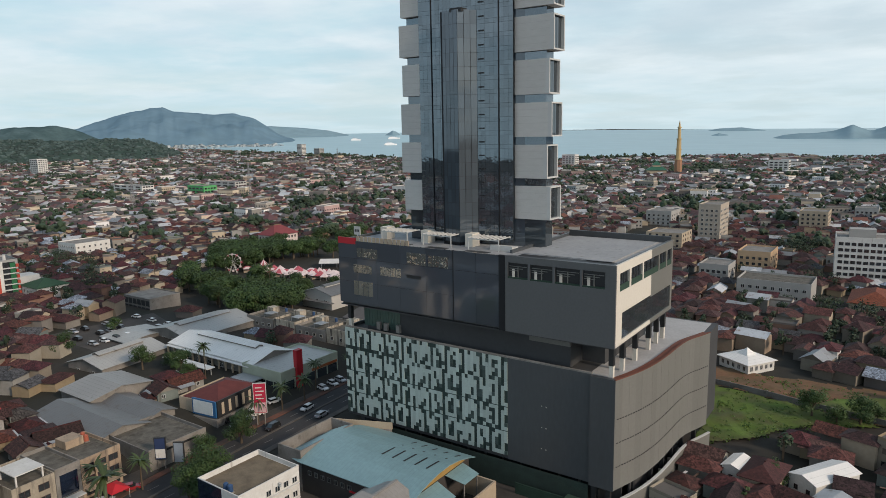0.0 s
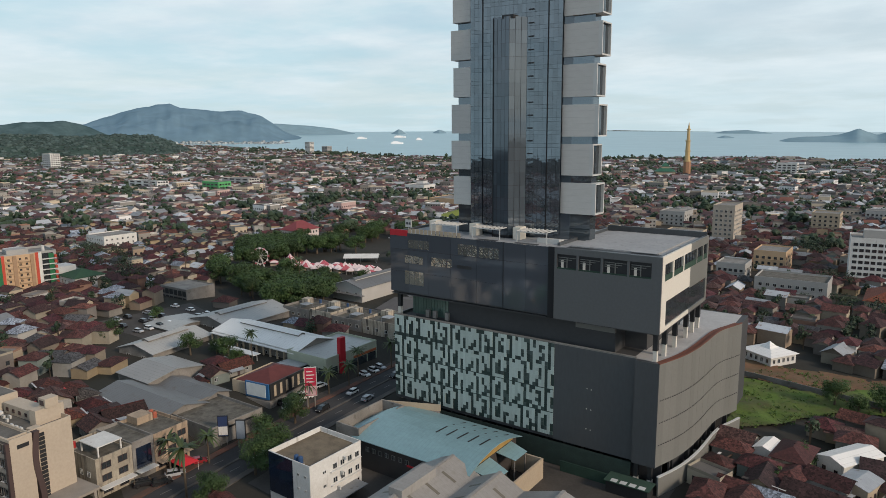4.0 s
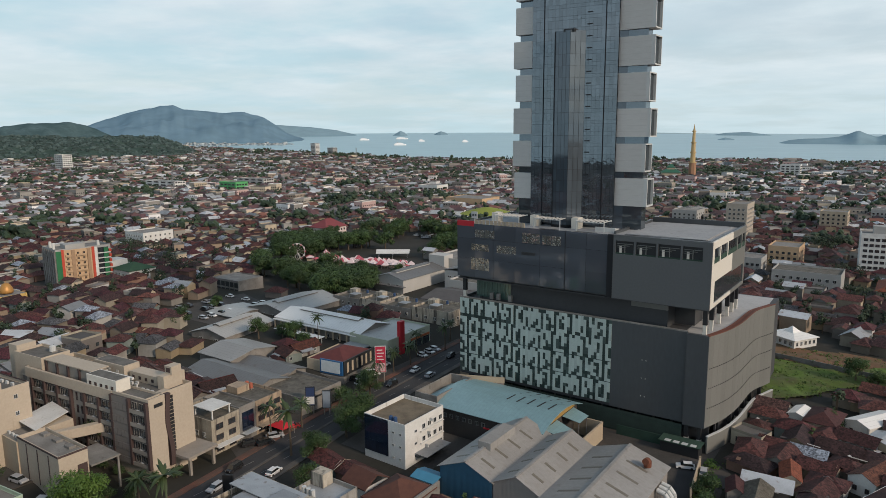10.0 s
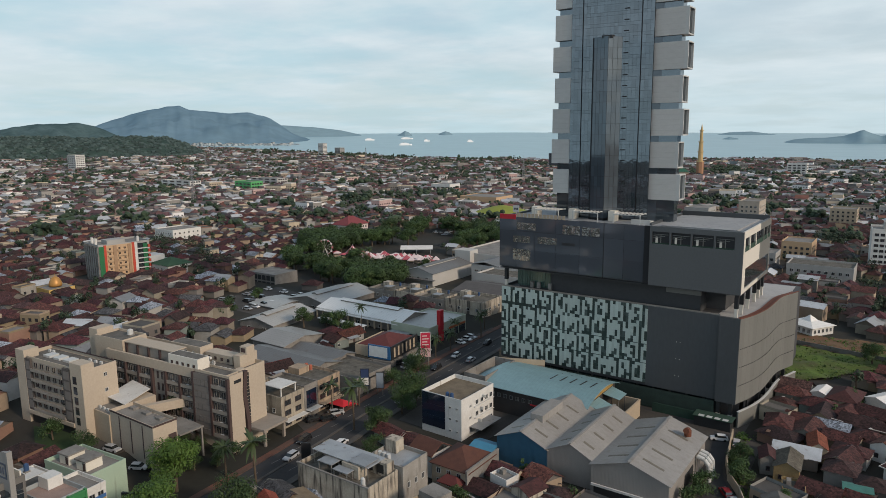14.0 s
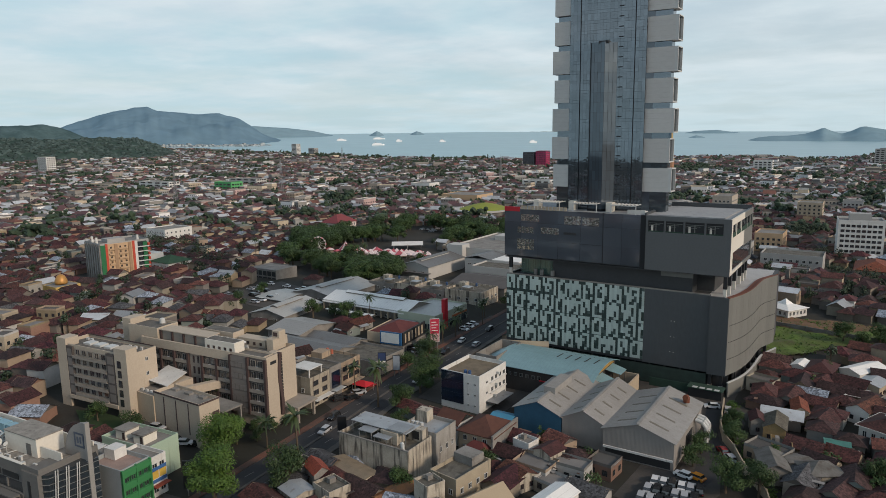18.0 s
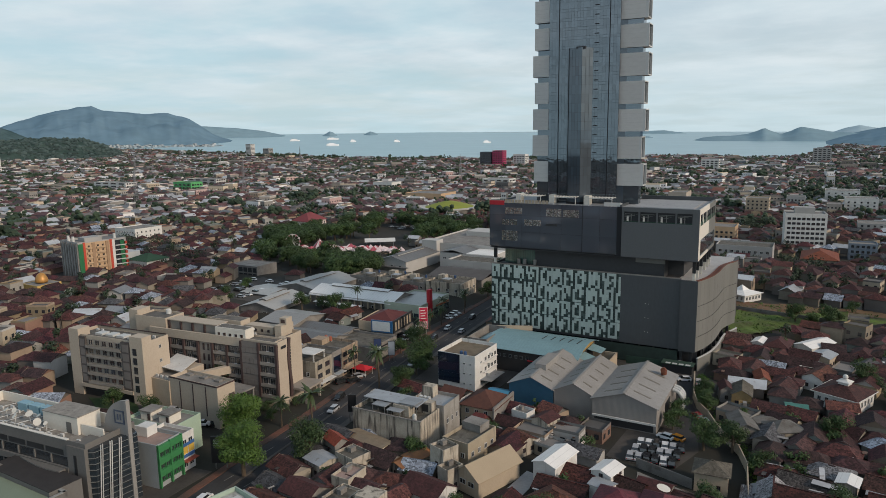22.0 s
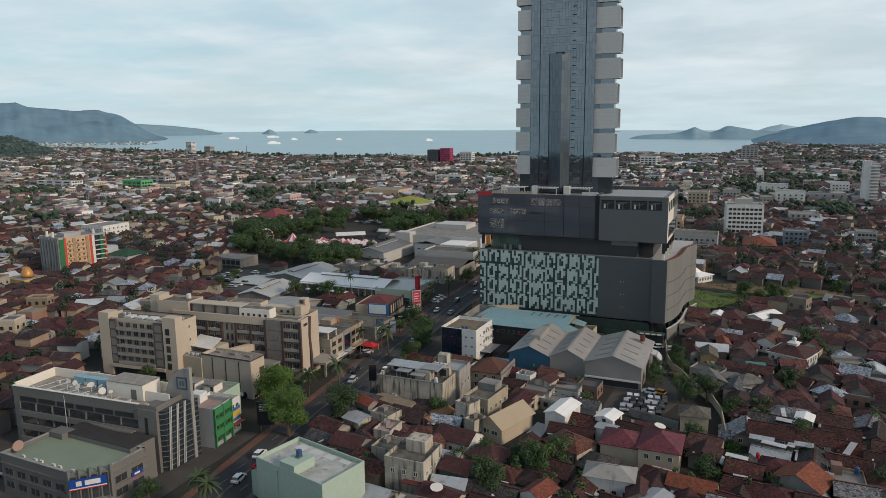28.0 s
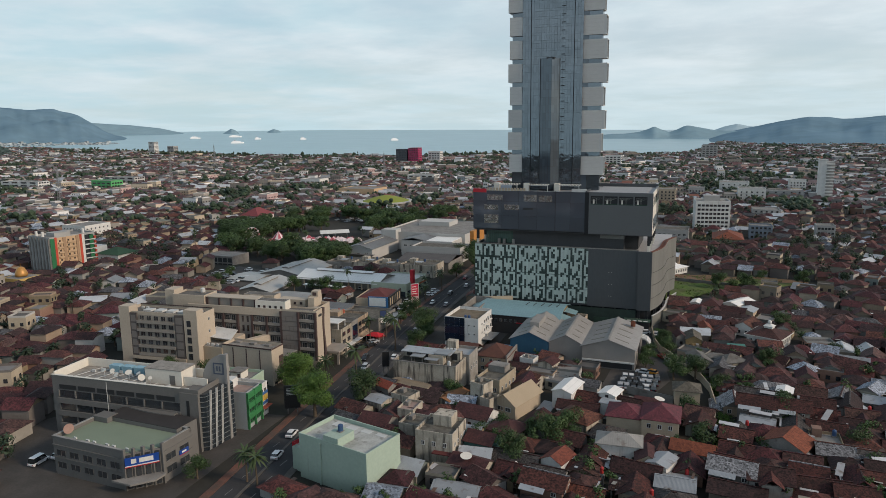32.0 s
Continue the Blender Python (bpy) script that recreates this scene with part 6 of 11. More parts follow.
shed("shed", "shed with a pale ribbed roof and a raised ridge vent", -156.5, -15.0, -139.5, 10.0, 4.8, 2.2, "y", M_PALESHEET, M_CONC, True).matrix_world = Matrix.Translation((-148, -3, 0)) @ Matrix.Rotation(radians(7), 4, "Z") @ Matrix.Translation((148, 3, 0))
shed("shed", "shed with a low pale grey roof", -129, -31.0, -113, -13, 5.6, 1.6, "x", M_MIDSHEET, M_CONC)
shed("shed", "long shed with a slate-grey sheet roof", -120, -43, -89, -29, 4.4, 1.8, "x", M_GREYSHEET, M_CONC)
shed("shed", "narrow dark shed behind the showroom", -112, -28, -91, -20, 4.4, 1.2, "x", M_GREYSHEET, M_CONC)
lw = shed("market_hall", "long hall with a white metal roof over an arcade", -139.5, 11.2, -96.5, 27.6, 6.6, 2.3, "x", M_WHITESHEET, mat("arcade_wall", (0.22, 0.205, 0.18), rough=0.9, scale=0.3), True)
for k in range(13):
    part("arcade_column", boxes((-139 + 3.4 * k, 9.6, 0, -138.5 + 3.4 * k, 10.1, 6.1)), M_CREAM, lw)
part("arcade_roof", boxes((-139.5, 9.4, 5.9, -96.5, 11.2, 6.2)), M_WHITESHEET, lw)
part("walkway_roof", boxes((-132, 3.2, 4.8, -108.5, 6.2, 5.0)), M_WHITESHEET, lw)
for k in range(7):
    part("walkway_post", boxes((-131.6 + 3.8 * k, 4.6, 0, -131.4 + 3.8 * k, 4.8, 4.8)), M_FRAME, lw)
shed("shed", "big hall with a grey metal roof and long ridge vent", -168, 21, -143.5, 52, 4.6, 2.5, "y", M_PALESHEET, M_CONC, True)
ms = block("glass_shop", "pale green shop building with glass front", "shop", -99.5, 9.5, -82.0, 33.5, 6.6, mat("mint_wall", (0.42, 0.46, 0.36), rough=0.8, scale=0.3, contrast=0.4), M_PALESHEET, 0.5)
for k in range(5):
    part("shop_glass", boxes((-82.0, 10.5 + 4.6 * k, 0.6, -81.85, 14.4 + 4.6 * k, 3.6)), M_STRIP, ms)
    part("shop_glass", boxes((-98.5 + 3.3 * k, 9.35, 0.6, -95.7 + 3.3 * k, 9.5, 3.6)), M_STRIP, ms)
part("orange_band", boxes((-82.0, 22, 3.8, -81.8, 33, 4.6)), mat("orange_band", (0.42, 0.12, 0.04), rough=0.6), ms)
part("red_sign_tower", boxes((-82.6, 15.2, 0, -81.2, 17.6, 12.4)), M_RED, ms, "tall red sign tower")
part("porch", boxes((-99, 4.4, 3.8, -90, 9.3, 4.1)), M_ZINC, ms)
rs = thing("cafe", "single-storey cafe with a red hipped roof and billboard walls", "shop")
part("wall", walls_ring(-97, -12.5, -83, 4.0, 0, 4.0, 0.25), M_CREAM, rs)
part("roof", hip(-95.6, -11.5, -83.4, 3.6, 4.0, 2.3, 0.5), mat("red_tile", (0.120, 0.032, 0.030), rough=0.8, scale=0.6, contrast=0.6), rs)
part("blue_board", boxes((-91.2, -13.3, 0.4, -82.6, -12.9, 4.9)), mat("board_frame_blue", (0.03, 0.13, 0.30), rough=0.5), rs)
part("board_face", boxes((-90.7, -13.4, 0.9, -83.6, -13.3, 4.5)), mat("board_white", (0.60, 0.66, 0.68), rough=0.5, scale=0.8, contrast=0.4), rs, "white board with faded print")
part("dark_screen", boxes((-82.6, -12.9, 0.3, -82.2, 4.0, 5.0)), M_DARK, rs)
for k in range(6):
    part("screen_light_panel", boxes((-82.18, -11.5 + 2.5 * k, 1.0, -82.1, -10.6 + 2.5 * k, 4.2)), M_CREAM, rs)
part("plinth", boxes((-97.4, -13.6, -2.4, -82.0, 4.4, 0.0)), M_CONC, rs)
rs.matrix_world = Matrix.Translation((-79.4, -15.7, 2.3)) @ Matrix.Rotation(radians(7), 4, "Z") @ Matrix.Translation((82.6, 13.3, 0))


def billboard(x, y, z0, w, h, rz, face, label, both=True):
    t = thing("billboard", label, "billboard", "roadside boards", x, y, 0, rz)
    part("post", tubes(((-w * 0.3, 0, 0), (-w * 0.3, 0, z0 + h), 0.16), ((w * 0.3, 0, 0), (w * 0.3, 0, z0 + h), 0.16)), M_CONC, t)
    part("frame", boxes((-w / 2, -0.25, z0, -w / 2 + 0.14, 0.25, z0 + h), (w / 2 - 0.14, -0.25, z0, w / 2, 0.25, z0 + h), (-w / 2 + 0.14, -0.25, z0, w / 2 - 0.14, 0.25, z0 + 0.14), (-w / 2 + 0.14, -0.25, z0 + h - 0.14, w / 2 - 0.14, 0.25, z0 + h)), M_DARK if h < 8 else M_FRAME, t)
    part("panel", boxes((-w / 2 + 0.14, -0.2, z0 + 0.14, w / 2 - 0.14, 0.2, z0 + h - 0.14)), face, t)
    return t


b1 = billboard(-70.4, -8.2, 3.6, 3.4, 8.4, 42, mat("board_red", (0.42, 0.025, 0.06), rough=0.45, contrast=0.25), "tall red billboard on two posts")
part("pale_block", boxes((-1.4, -0.23, 3.9, 1.4, -0.19, 6.6)), mat("board_pink", (0.62, 0.42, 0.44), rough=0.5), b1)
for k in range(4):
    part("print_bar", boxes((-1.1, -0.23, 7.6 + 1.0 * k, 1.1 - 0.5 * (k % 2), -0.19, 7.9 + 1.0 * k)), M_WHITE, b1, "unreadable print as a plain bar")
b2 = billboard(-71.4, -37.0, 2.4, 2.6, 5.4, 40, mat("board_navy", (0.03, 0.05, 0.12), rough=0.45, contrast=0.2), "narrow blue and white pole sign")
part("white_panel", boxes((-1.1, -0.23, 2.8, 1.1, -0.19, 5.0)), M_WHITE, b2)
billboard(-67.2, -35.0, 2.0, 2.4, 5.0, 35, mat("board_grey", (0.25, 0.30, 0.36), rough=0.45), "tall grey poster board")
b4 = billboard(-61.0, -116.0, 1.6, 4.2, 6.4, 30, mat("board_black", (0.02, 0.02, 0.022), rough=0.5), "dark advertising board at the roadside")
for k in range(5):
    part("print_bar", boxes((-1.5, -0.23, 5.4 + 0.42 * k, 1.5 - 0.4 * (k % 3), -0.19, 5.55 + 0.42 * k)), M_WHITE, b4, "unreadable print as a plain bar")
billboard(-49.4, -81.4, 3.0, 2.2, 4.8, 30, MATS["board_black"], "dark billboard seen from behind")
tent = thing("market_tent", "small red market tent by the road", "tent", "", -68.4, -50.2)
part("canopy", hip(-2.6, -2.0, 2.6, 2.0, 2.3, 1.0, 0.1, 0.05), mat("red_canvas", (0.50, 0.02, 0.03), rough=0.7, contrast=0.3), tent)
part("tent_pole", tubes(*[((x, y, 0), (x, y, 2.3), 0.05) for x in (-2.5, 2.5) for y in (-1.9, 1.9)]), M_FRAME, tent)

# bank buildings by the start of the road
M_GREYPAINT = mat("grey_paint", (0.145, 0.141, 0.134), (0.112, 0.109, 0.103), rough=0.75, scale=0.15, scale2=2, contrast=0.45, dirt=(0.13, 0.13, 0.125), streak=1, dirt_low=0.64)
branch = thing("bank_branch", "grey two-storey bank with a pale green flat roof", "bank")
plan = [(-97, -161), (-75.0, -161), (-69.5, -155.0), (-69.5, -145.5), (-97, -145.5)]
part("wall", extrude(plan, 0, 8.2), M_GREYPAINT, branch)
part("roof", extrude([(-96.4, -160.4), (-75.2, -160.4), (-70.1, -154.8), (-70.1, -146.1), (-96.4, -146.1)], 8.2, 8.3), mat("pale_green_roof", (0.205, 0.25, 0.18), (0.165, 0.20, 0.145), rough=0.7, scale=0.2, contrast=0.5), branch)
part("parapet", boxes((-97, -161, 8.2, -75, -160.5, 9.1), (-70.0, -155, 8.2, -69.5, -145.5, 9.1), (-97, -146, 8.2, -69.5, -145.5, 9.1), (-97, -160.5, 8.2, -96.5, -146, 9.1)), M_GREYPAINT, branch)
for f in range(2):
    for k in range(5):
        window(branch, -94.6 + 4.2 * k, -161.04, 1.7 + 2.9 * f, 2.9, 1.6, "s", M_GREYPAINT, split=True)
    for k in range(2):
        window(branch, -69.46, -152.6 + 4.4 * k, 1.7 + 2.9 * f, 3.2, 1.7, "e", M_GREYPAINT, split=True)
    part("floor_ledge", boxes((-97.2, -161.25, 4.2 + 2.9 * f, -75.4, -161.0, 4.35 + 2.9 * f)), M_GREYPAINT, branch)
    part("floor_ledge", boxes((-69.5, -154.6, 4.2 + 2.9 * f, -69.25, -145.5, 4.35 + 2.9 * f)), M_GREYPAINT, branch)
for k in range(5):
    u = k / 4
    x, y = -75.0 + 5.5 * u, -161 + 6.0 * u
    part("entrance_pier", extrude([(x - 0.35, y - 0.35), (x + 0.3, y - 0.35), (x + 0.3, y + 0.3), (x - 0.35, y + 0.3)], 0, 9.4), M_GREYPAINT, branch)
    if k < 4:
        part("entrance_glass", extrude([(x + 0.5, y - 0.02), (x + 1.2, y + 0.75), (x + 1.1, y + 0.9), (x + 0.4, y + 0.1)], 0.4, 8.0), M_DARKWIN, branch)
sg = thing("sign_board", "blue and white sign band with a red edge on the bank", "sign", "", -72.4, -158.4, 0, 47.5)
part("panel", boxes((-3.6, -0.55, 5.6, 3.6, -0.35, 7.6)), mat("sign_blue", (0.012, 0.055, 0.26), rough=0.4, contrast=0.1), sg)
part("red_edge", boxes((-3.6, -0.57, 5.4, 3.6, -0.35, 5.6)), M_RED, sg)
part("white_edge", boxes((-3.6, -0.58, 5.6, 3.6, -0.55, 5.8)), M_WHITE, sg)
part("mark", boxes((-2.3, -0.58, 6.2, -1.2, -0.55, 7.2), (-0.6, -0.58, 6.2, 2.4, -0.55, 7.2)), M_WHITE, sg, "plain white blocks in place of the mark")
part("entrance_canopy", extrude([(-77, -163.2), (-71.5, -163.2), (-68.0, -159.0), (-68.0, -156), (-70, -155.5), (-75, -161)], 2.6, 3.0), M_CONC, branch)
part("stair_head", boxes((-96.6, -149.5, 8.3, -92, -146, 9.6)), M_GREYPAINT, branch)
part("parapet_coping", boxes((-97.1, -161.1, 9.1, -75, -160.4, 9.22), (-70.1, -155, 9.1, -69.4, -145.5, 9.22), (-97.1, -160.4, 9.1, -96.4, -146, 9.22), (-97, -146.1, 9.1, -69.4, -145.4, 9.22)), mat("worn_coping", (0.30, 0.295, 0.28), (0.19, 0.185, 0.175), rough=0.85, scale=0.6, scale2=3, contrast=0.9), branch, "pale worn parapet coping")
part("back_annexe", boxes((-94.4, -147.9, 0, -71.6, -140.9, 9.3)), M_GREYPAINT, branch)
part("dark_flat_roof", boxes((-94.4, -147.9, 9.3, -71.6, -140.9, 9.42)), mat("dark_felt", (0.038, 0.034, 0.034), (0.026, 0.024, 0.024), rough=0.9, scale=0.4, contrast=0.8), branch, "dark felted roof of the annexe")
for k in range(6):
    ac_unit(branch, -92.0 + 3.0 * k + (k % 2), -159.6, 8.3)
part("side_sign", boxes((-69.45, -150.0, 4.3, -69.2, -147.0, 5.3)), mat("sign_blue", (0.012, 0.055, 0.26), rough=0.4, contrast=0.1), branch, "small blue sign with a red edge")
part("side_sign_edge", boxes((-69.45, -150.0, 4.15, -69.19, -147.0, 4.3)), M_RED, branch)
part("side_sign_mark", boxes((-69.2, -149.3, 4.6, -69.17, -147.8, 5.0)), M_WHITE, branch)
dishb = bmesh.new()
bmesh.ops.create_cone(dishb, cap_ends=True, segments=18, radius1=0.25, radius2=1.2, depth=0.5)
part("roof_dish", dishb, mat("rusty_dish", (0.42, 0.26, 0.20), rough=0.8, contrast=0.6), branch, "weathered dish aerial", loc=(-95, -158.0, 9.8)).rotation_euler = (radians(50), 0, radians(30))

settle(branch, (-97, -161), (-93.4, -162.2), -1.5, 0.957, 0.92, 1.0)
settle(sg, (-97, -161), (-93.4, -162.2), -1.5, 0.957, 0.92, 1.0)

bk = block("office_building", "grey five-storey bank office with deep window bands", "bank", -117, -142, -78.5, -129, 13.4, M_GREYPAINT, mat("weathered_roof", (0.31, 0.29, 0.26), (0.20, 0.185, 0.165), rough=0.9, scale=0.5, scale2=2.5, contrast=0.9, dirt=(0.11, 0.10, 0.09), dirt_low=0.58), 1.4)
for f in range(3):
    z = 1.6 + f * 3.2
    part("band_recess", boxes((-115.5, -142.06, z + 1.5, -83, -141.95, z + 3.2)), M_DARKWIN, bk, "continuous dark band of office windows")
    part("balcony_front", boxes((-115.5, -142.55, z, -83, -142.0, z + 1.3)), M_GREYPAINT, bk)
    # dark strip above the balcony front, shade put in as colour
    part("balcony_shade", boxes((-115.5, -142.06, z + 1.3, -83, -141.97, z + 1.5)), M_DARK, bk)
    for k in range(7):
        part("band_post", boxes((-115.4 + 4.6 * k, -142.3, z + 1.5, -115.1 + 4.6 * k, -142.06, z + 3.2)), M_GREYPAINT, bk)
    # a balcony that swells out in a curve beside the corner
    part("curved_balcony", extrude([(-96, -142.7)] + [(-96 + 12.5 * u, -142.7 - 1.7 * math.sin(math.pi * min(1.0, u * 0.62 + 0.02))) for u in np.linspace(0.08, 1.0, 8)] + [(-83.5, -142.7)], z + 0.2, z + 1.2), M_GREYPAINT, bk)
for k in range(6):
    part("window_slot", boxes((-115.0 + 5.2 * k, -142.1, 11.5, -110.4 + 5.2 * k, -142.0, 12.6)), M_DARK, bk)
part("slit_window", boxes((-81.3, -142.46, 3.0, -80.6, -142.38, 12.2)), M_DARK, bk)
part("corner_block", boxes((-83, -142.4, 0, -78.4, -136, 13.9)), M_GREYPAINT, bk)
# glazed slanting end with white ribs
ends = extrude([(-78.5, -141.6), (-77.4, -140.9), (-76.0, -131.0), (-78.5, -129.5)], 0, 13.6)
part("glazed_end", ends, glass_mat("bank_end_glass", (0.022, 0.030, 0.038), rough=0.08), bk)
for k in range(11):
    part("glazing_band", extrude([(-78.4, -141.95), (-77.25, -141.0), (-75.85, -131.0), (-76.1, -131.0), (-77.5, -140.8), (-78.4, -141.6)], 1.0 + 1.2 * k, 1.05 + 1.2 * k), M_SIDE, bk)
for k in range(3):
    y = -140.2 + 2.1 * k
    x = -77.15 + (y + 140.9) * 0.14
    for o in (0.0, 0.5):
        part("white_rib", tubes(((x + 0.1, y - 0.9 + o, 0.4), (x + 0.16, y + 0.5 + o, 14.2), 0.11), n=4), M_CLAD, bk)
part("flagpole", tubes(((-100.0, -144.6, 0), (-100.0, -144.6, 15.5), 0.09, 0.05)), M_FRAME, bk)
part("roof_house", boxes((-95, -137, 13.4, -85.5, -131, 17.0)), M_IVORY, bk, "pale plastered lift house")
part("roof_house_slab", boxes((-95.1, -137.1, 17.0, -85.4, -130.9, 17.18)), MATS["weathered_roof"], bk)
part("lift_house_door", boxes((-88.6, -137.06, 13.5, -87.2, -137.0, 15.8)), M_GREYPAINT, bk)
part("roof_screen", boxes((-85.3, -136.4, 13.4, -79.4, -136.1, 15.6)), M_IVORY, bk)
part("parapet_lining", boxes((-116.7, -129.6, 13.4, -79, -129.3, 15.5), (-116.7, -141.6, 13.4, -116.4, -129.6, 15.5)), M_IVORY, bk, "pale inner face of the tall back parapet")
part("parapet_coping", boxes((-117.1, -142.15, 14.8, -83, -141.5, 14.92)), M_IVORY, bk)
rb = random.Random(12)
for k in range(7):
    dm = bmesh.new()
    bmesh.ops.create_cone(dm, cap_ends=True, segments=16, radius1=0.3, radius2=rb.uniform(0.45, 0.85), depth=0.35)
    x_, y_ = -106.5 + 2.3 * k + rb.uniform(-.5, .5), -137.2 + rb.uniform(-1.6, 1.6)
    part("dish_mast", tubes(((x_, y_, 13.4), (x_, y_, 14.8), 0.07)), M_FRAME, bk)
    part("roof_dish", dm, M_IVORY, bk, "pale dish aerial", loc=(x_, y_, 15.1)).rotation_euler = (radians(rb.uniform(30, 60)), 0, radians(rb.uniform(-40, 40)))
for k in range(14):
    ac_unit(bk, -114 + 2.35 * k + rb.uniform(-.5, .5), -140.4 + rb.uniform(0, 1.4), 13.4)
part("roof_pipes", tubes(*[((-114 + 3.1 * k, -139.4, 13.55), (-112.5 + 3.1 * k + rb.uniform(0, 1.5), -130.2, 13.55), 0.09) for k in range(9)], n=5), M_FRAME, bk)
bm = bmesh.new()
arc = [(-82.6, 13.6), (-76.8, 13.6), (-76.4, 20.6)] + [(-76.4 - 6.2 * math.sin(a), 13.6 + 7.2 * math.cos(a)) for a in np.linspace(0.12, 1.45, 8)]
lo = [bm.verts.new((x, -133.0, z)) for x, z in arc]
hi = [bm.verts.new((x, -132.4, z)) for x, z in arc]
bm.faces.new(lo); bm.faces.new(hi[::-1])
for i in range(len(arc)):
    bm.faces.new((lo[i], hi[i], hi[(i + 1) % len(arc)], lo[(i + 1) % len(arc)]))
bmesh.ops.recalc_face_normals(bm, faces=bm.faces)
M_FIN = mat("pale_fin_panel", (0.27, 0.265, 0.255), (0.22, 0.215, 0.205), rough=0.7, scale=0.3, contrast=0.5)
part("logo_fin", bm, M_FIN, bk, "curved grey fin above the roof")
part("fin_post", boxes((-76.7, -133.2, 0, -76.1, -132.2, 20.9)), M_FIN, bk)
part("mark", boxes((-79.6, -133.1, 15.8, -77.0, -133.0, 16.1), (-79.6, -133.1, 18.3, -77.0, -133.0, 18.6), (-79.6, -133.1, 16.1, -79.3, -133.0, 18.3), (-77.3, -133.1, 16.1, -77.0, -133.0, 18.3), (-78.8, -133.1, 16.6, -78.5, -133.0, 17.8), (-78.1, -133.1, 16.6, -77.8, -133.0, 17.8)), mat("mark_blue_grey", (0.07, 0.09, 0.13), rough=0.6, contrast=0.3), bk, "plain square mark")
for k in range(16):
    ac_unit(bk, -112 + 1.7 * k, -134 + (k % 3) * 1.3, 13.4)
for k in range(9):
    ac_unit(bk, -104 + 1.2 * k, -139.5, 13.4)
for k in range(3):
    part("blue_cooling_unit", boxes((-108 + 3.4 * k, -132.6, 13.4, -105.2 + 3.4 * k, -130.6, 15.2)), mat("cooler_blue", (0.22, 0.38, 0.46), rough=0.5, contrast=0.3), bk)

settle(bk, (-78.5, -142.0), (-69.1, -142.7), 4.3, 1.12, 0.92, 1.05)

M_PALEGREEN = mat("pale_green_paint", (0.34, 0.43, 0.36), (0.29, 0.37, 0.31), rough=0.8, scale=0.08, scale2=1.5, contrast=0.4, dirt=(0.28, 0.32, 0.27), streak=1, dirt_low=0.66)
gb = block("apartment_block", "plain pale green windowless block with a stained white roof", "building", -40.4, -146.0, -22.0, -135.8, 9.6, M_PALEGREEN, mat("stained_white_roof", (0.46, 0.47, 0.45), (0.30, 0.31, 0.29), rough=0.9, scale=0.35, scale2=2, contrast=0.9, dirt=(0.16, 0.15, 0.14), dirt_low=0.58), 0.8)
part("stair_head", boxes((-33.5, -145.9, 9.6, -29.5, -141.2, 11.6)), M_PALEGREEN, gb)
tank(gb, -31.5, -143.0, 11.5)
part("side_annex", boxes((-44.2, -144.6, 0, -40.4, -137.6, 5.6)), M_PALEGREEN, gb)
part("rail", boxes((-44.2, -144.6, 5.6, -44.1, -137.6, 6.6), (-44.2, -144.6, 6.5, -40.4, -144.5, 6.6)), M_RED, gb)
part("pier", boxes((-34.6, -146.3, 0, -34.1, -146.0, 9.6)), M_PALEGREEN, gb)
for k in range(4):
    part("roof_patch", boxes((-38.5 + 3.8 * k, -138.6 + 0.3 * k, 9.56, -36 + 3.8 * k, -136.5, 9.6)), M_FRAME, gb)
part("awning", boxes((-44.5, -135.8, 6.2, -28, -132.0, 6.4)), M_ZINC, gb)
win_row(gb, "e", -22.0, -144, -142, 0.8, 2, 0.5, 0.6)
settle(gb, (-22.0, -146.0), (-21.6, -149.4), -13, 1.04, 1.12, 1.0)

gs = block("shop_building", "small shop with bright green shutters and a pink flat roof", "shop", -75.5, -127.5, -64.5, -119.8, 9.0, mat("bluegrey_wall", (0.30, 0.33, 0.34), rough=0.85, scale=0.3, contrast=0.4), mat("pink_roof", (0.34, 0.25, 0.22), rough=0.9, scale=0.5, contrast=0.7), 0.8)
M_SHUT = mat("green_shutter", (0.045, 0.20, 0.075), rough=0.5, contrast=0.3)
for f in range(3):
    part("green_band", boxes((-64.5, -127.5, 2.7 + 2.7 * f, -63.9, -119.9, 4.1 + 2.7 * f)), M_SHUT, gs)
    part("green_louvre", boxes((-64.5, -127.3, 1.2 + 2.7 * f, -64.35, -120.1, 2.7 + 2.7 * f)), mat("dark_green_louvre", (0.015, 0.07, 0.03), rough=0.5), gs)
    win_row(gs, "e", -64.33, -127.0, -120.4, 1.4 + 2.7 * f, 4, 1.2, 1.1, M_SHUT)
for y in (-127.5, -123.9, -120.3):
    part("green_pillar", boxes((-64.5, y, 0.2, -63.8, y + 0.4, 9.7)), M_SHUT, gs)
part("roof_room", boxes((-75, -123.5, 9.0, -71.5, -120.3, 11.2)), M_WHITE, gs)
nb = block("shop_building", "narrow white shop with blue bands and yellow lit signs", "shop", -74.8, -119.6, -65.0, -115.0, 8.2, M_WHITE, M_CONC, 0.7)
for f in range(2):
    part("blue_band", boxes((-65.0, -119.4, 3.2 + 2.6 * f, -64.8, -115.2, 3.9 + 2.6 * f)), mat("sign_blue_band", (0.05, 0.14, 0.34), rough=0.5), nb)
    win_row(nb, "e", -65.0, -119.3, -115.3, 6.0 - 0.1 * f if f else 1.0, 2, 1.4, 1.5)
# the lit shop signs are yellow paint, their glow put into the colour
for y in (-119.2, -117.1):
    part("yellow_poster", boxes((-65.0, y, 4.1, -64.85, y + 1.8, 5.7)), mat("yellow_sign_glow", (0.60, 0.40, 0.08), rough=0.6), nb)
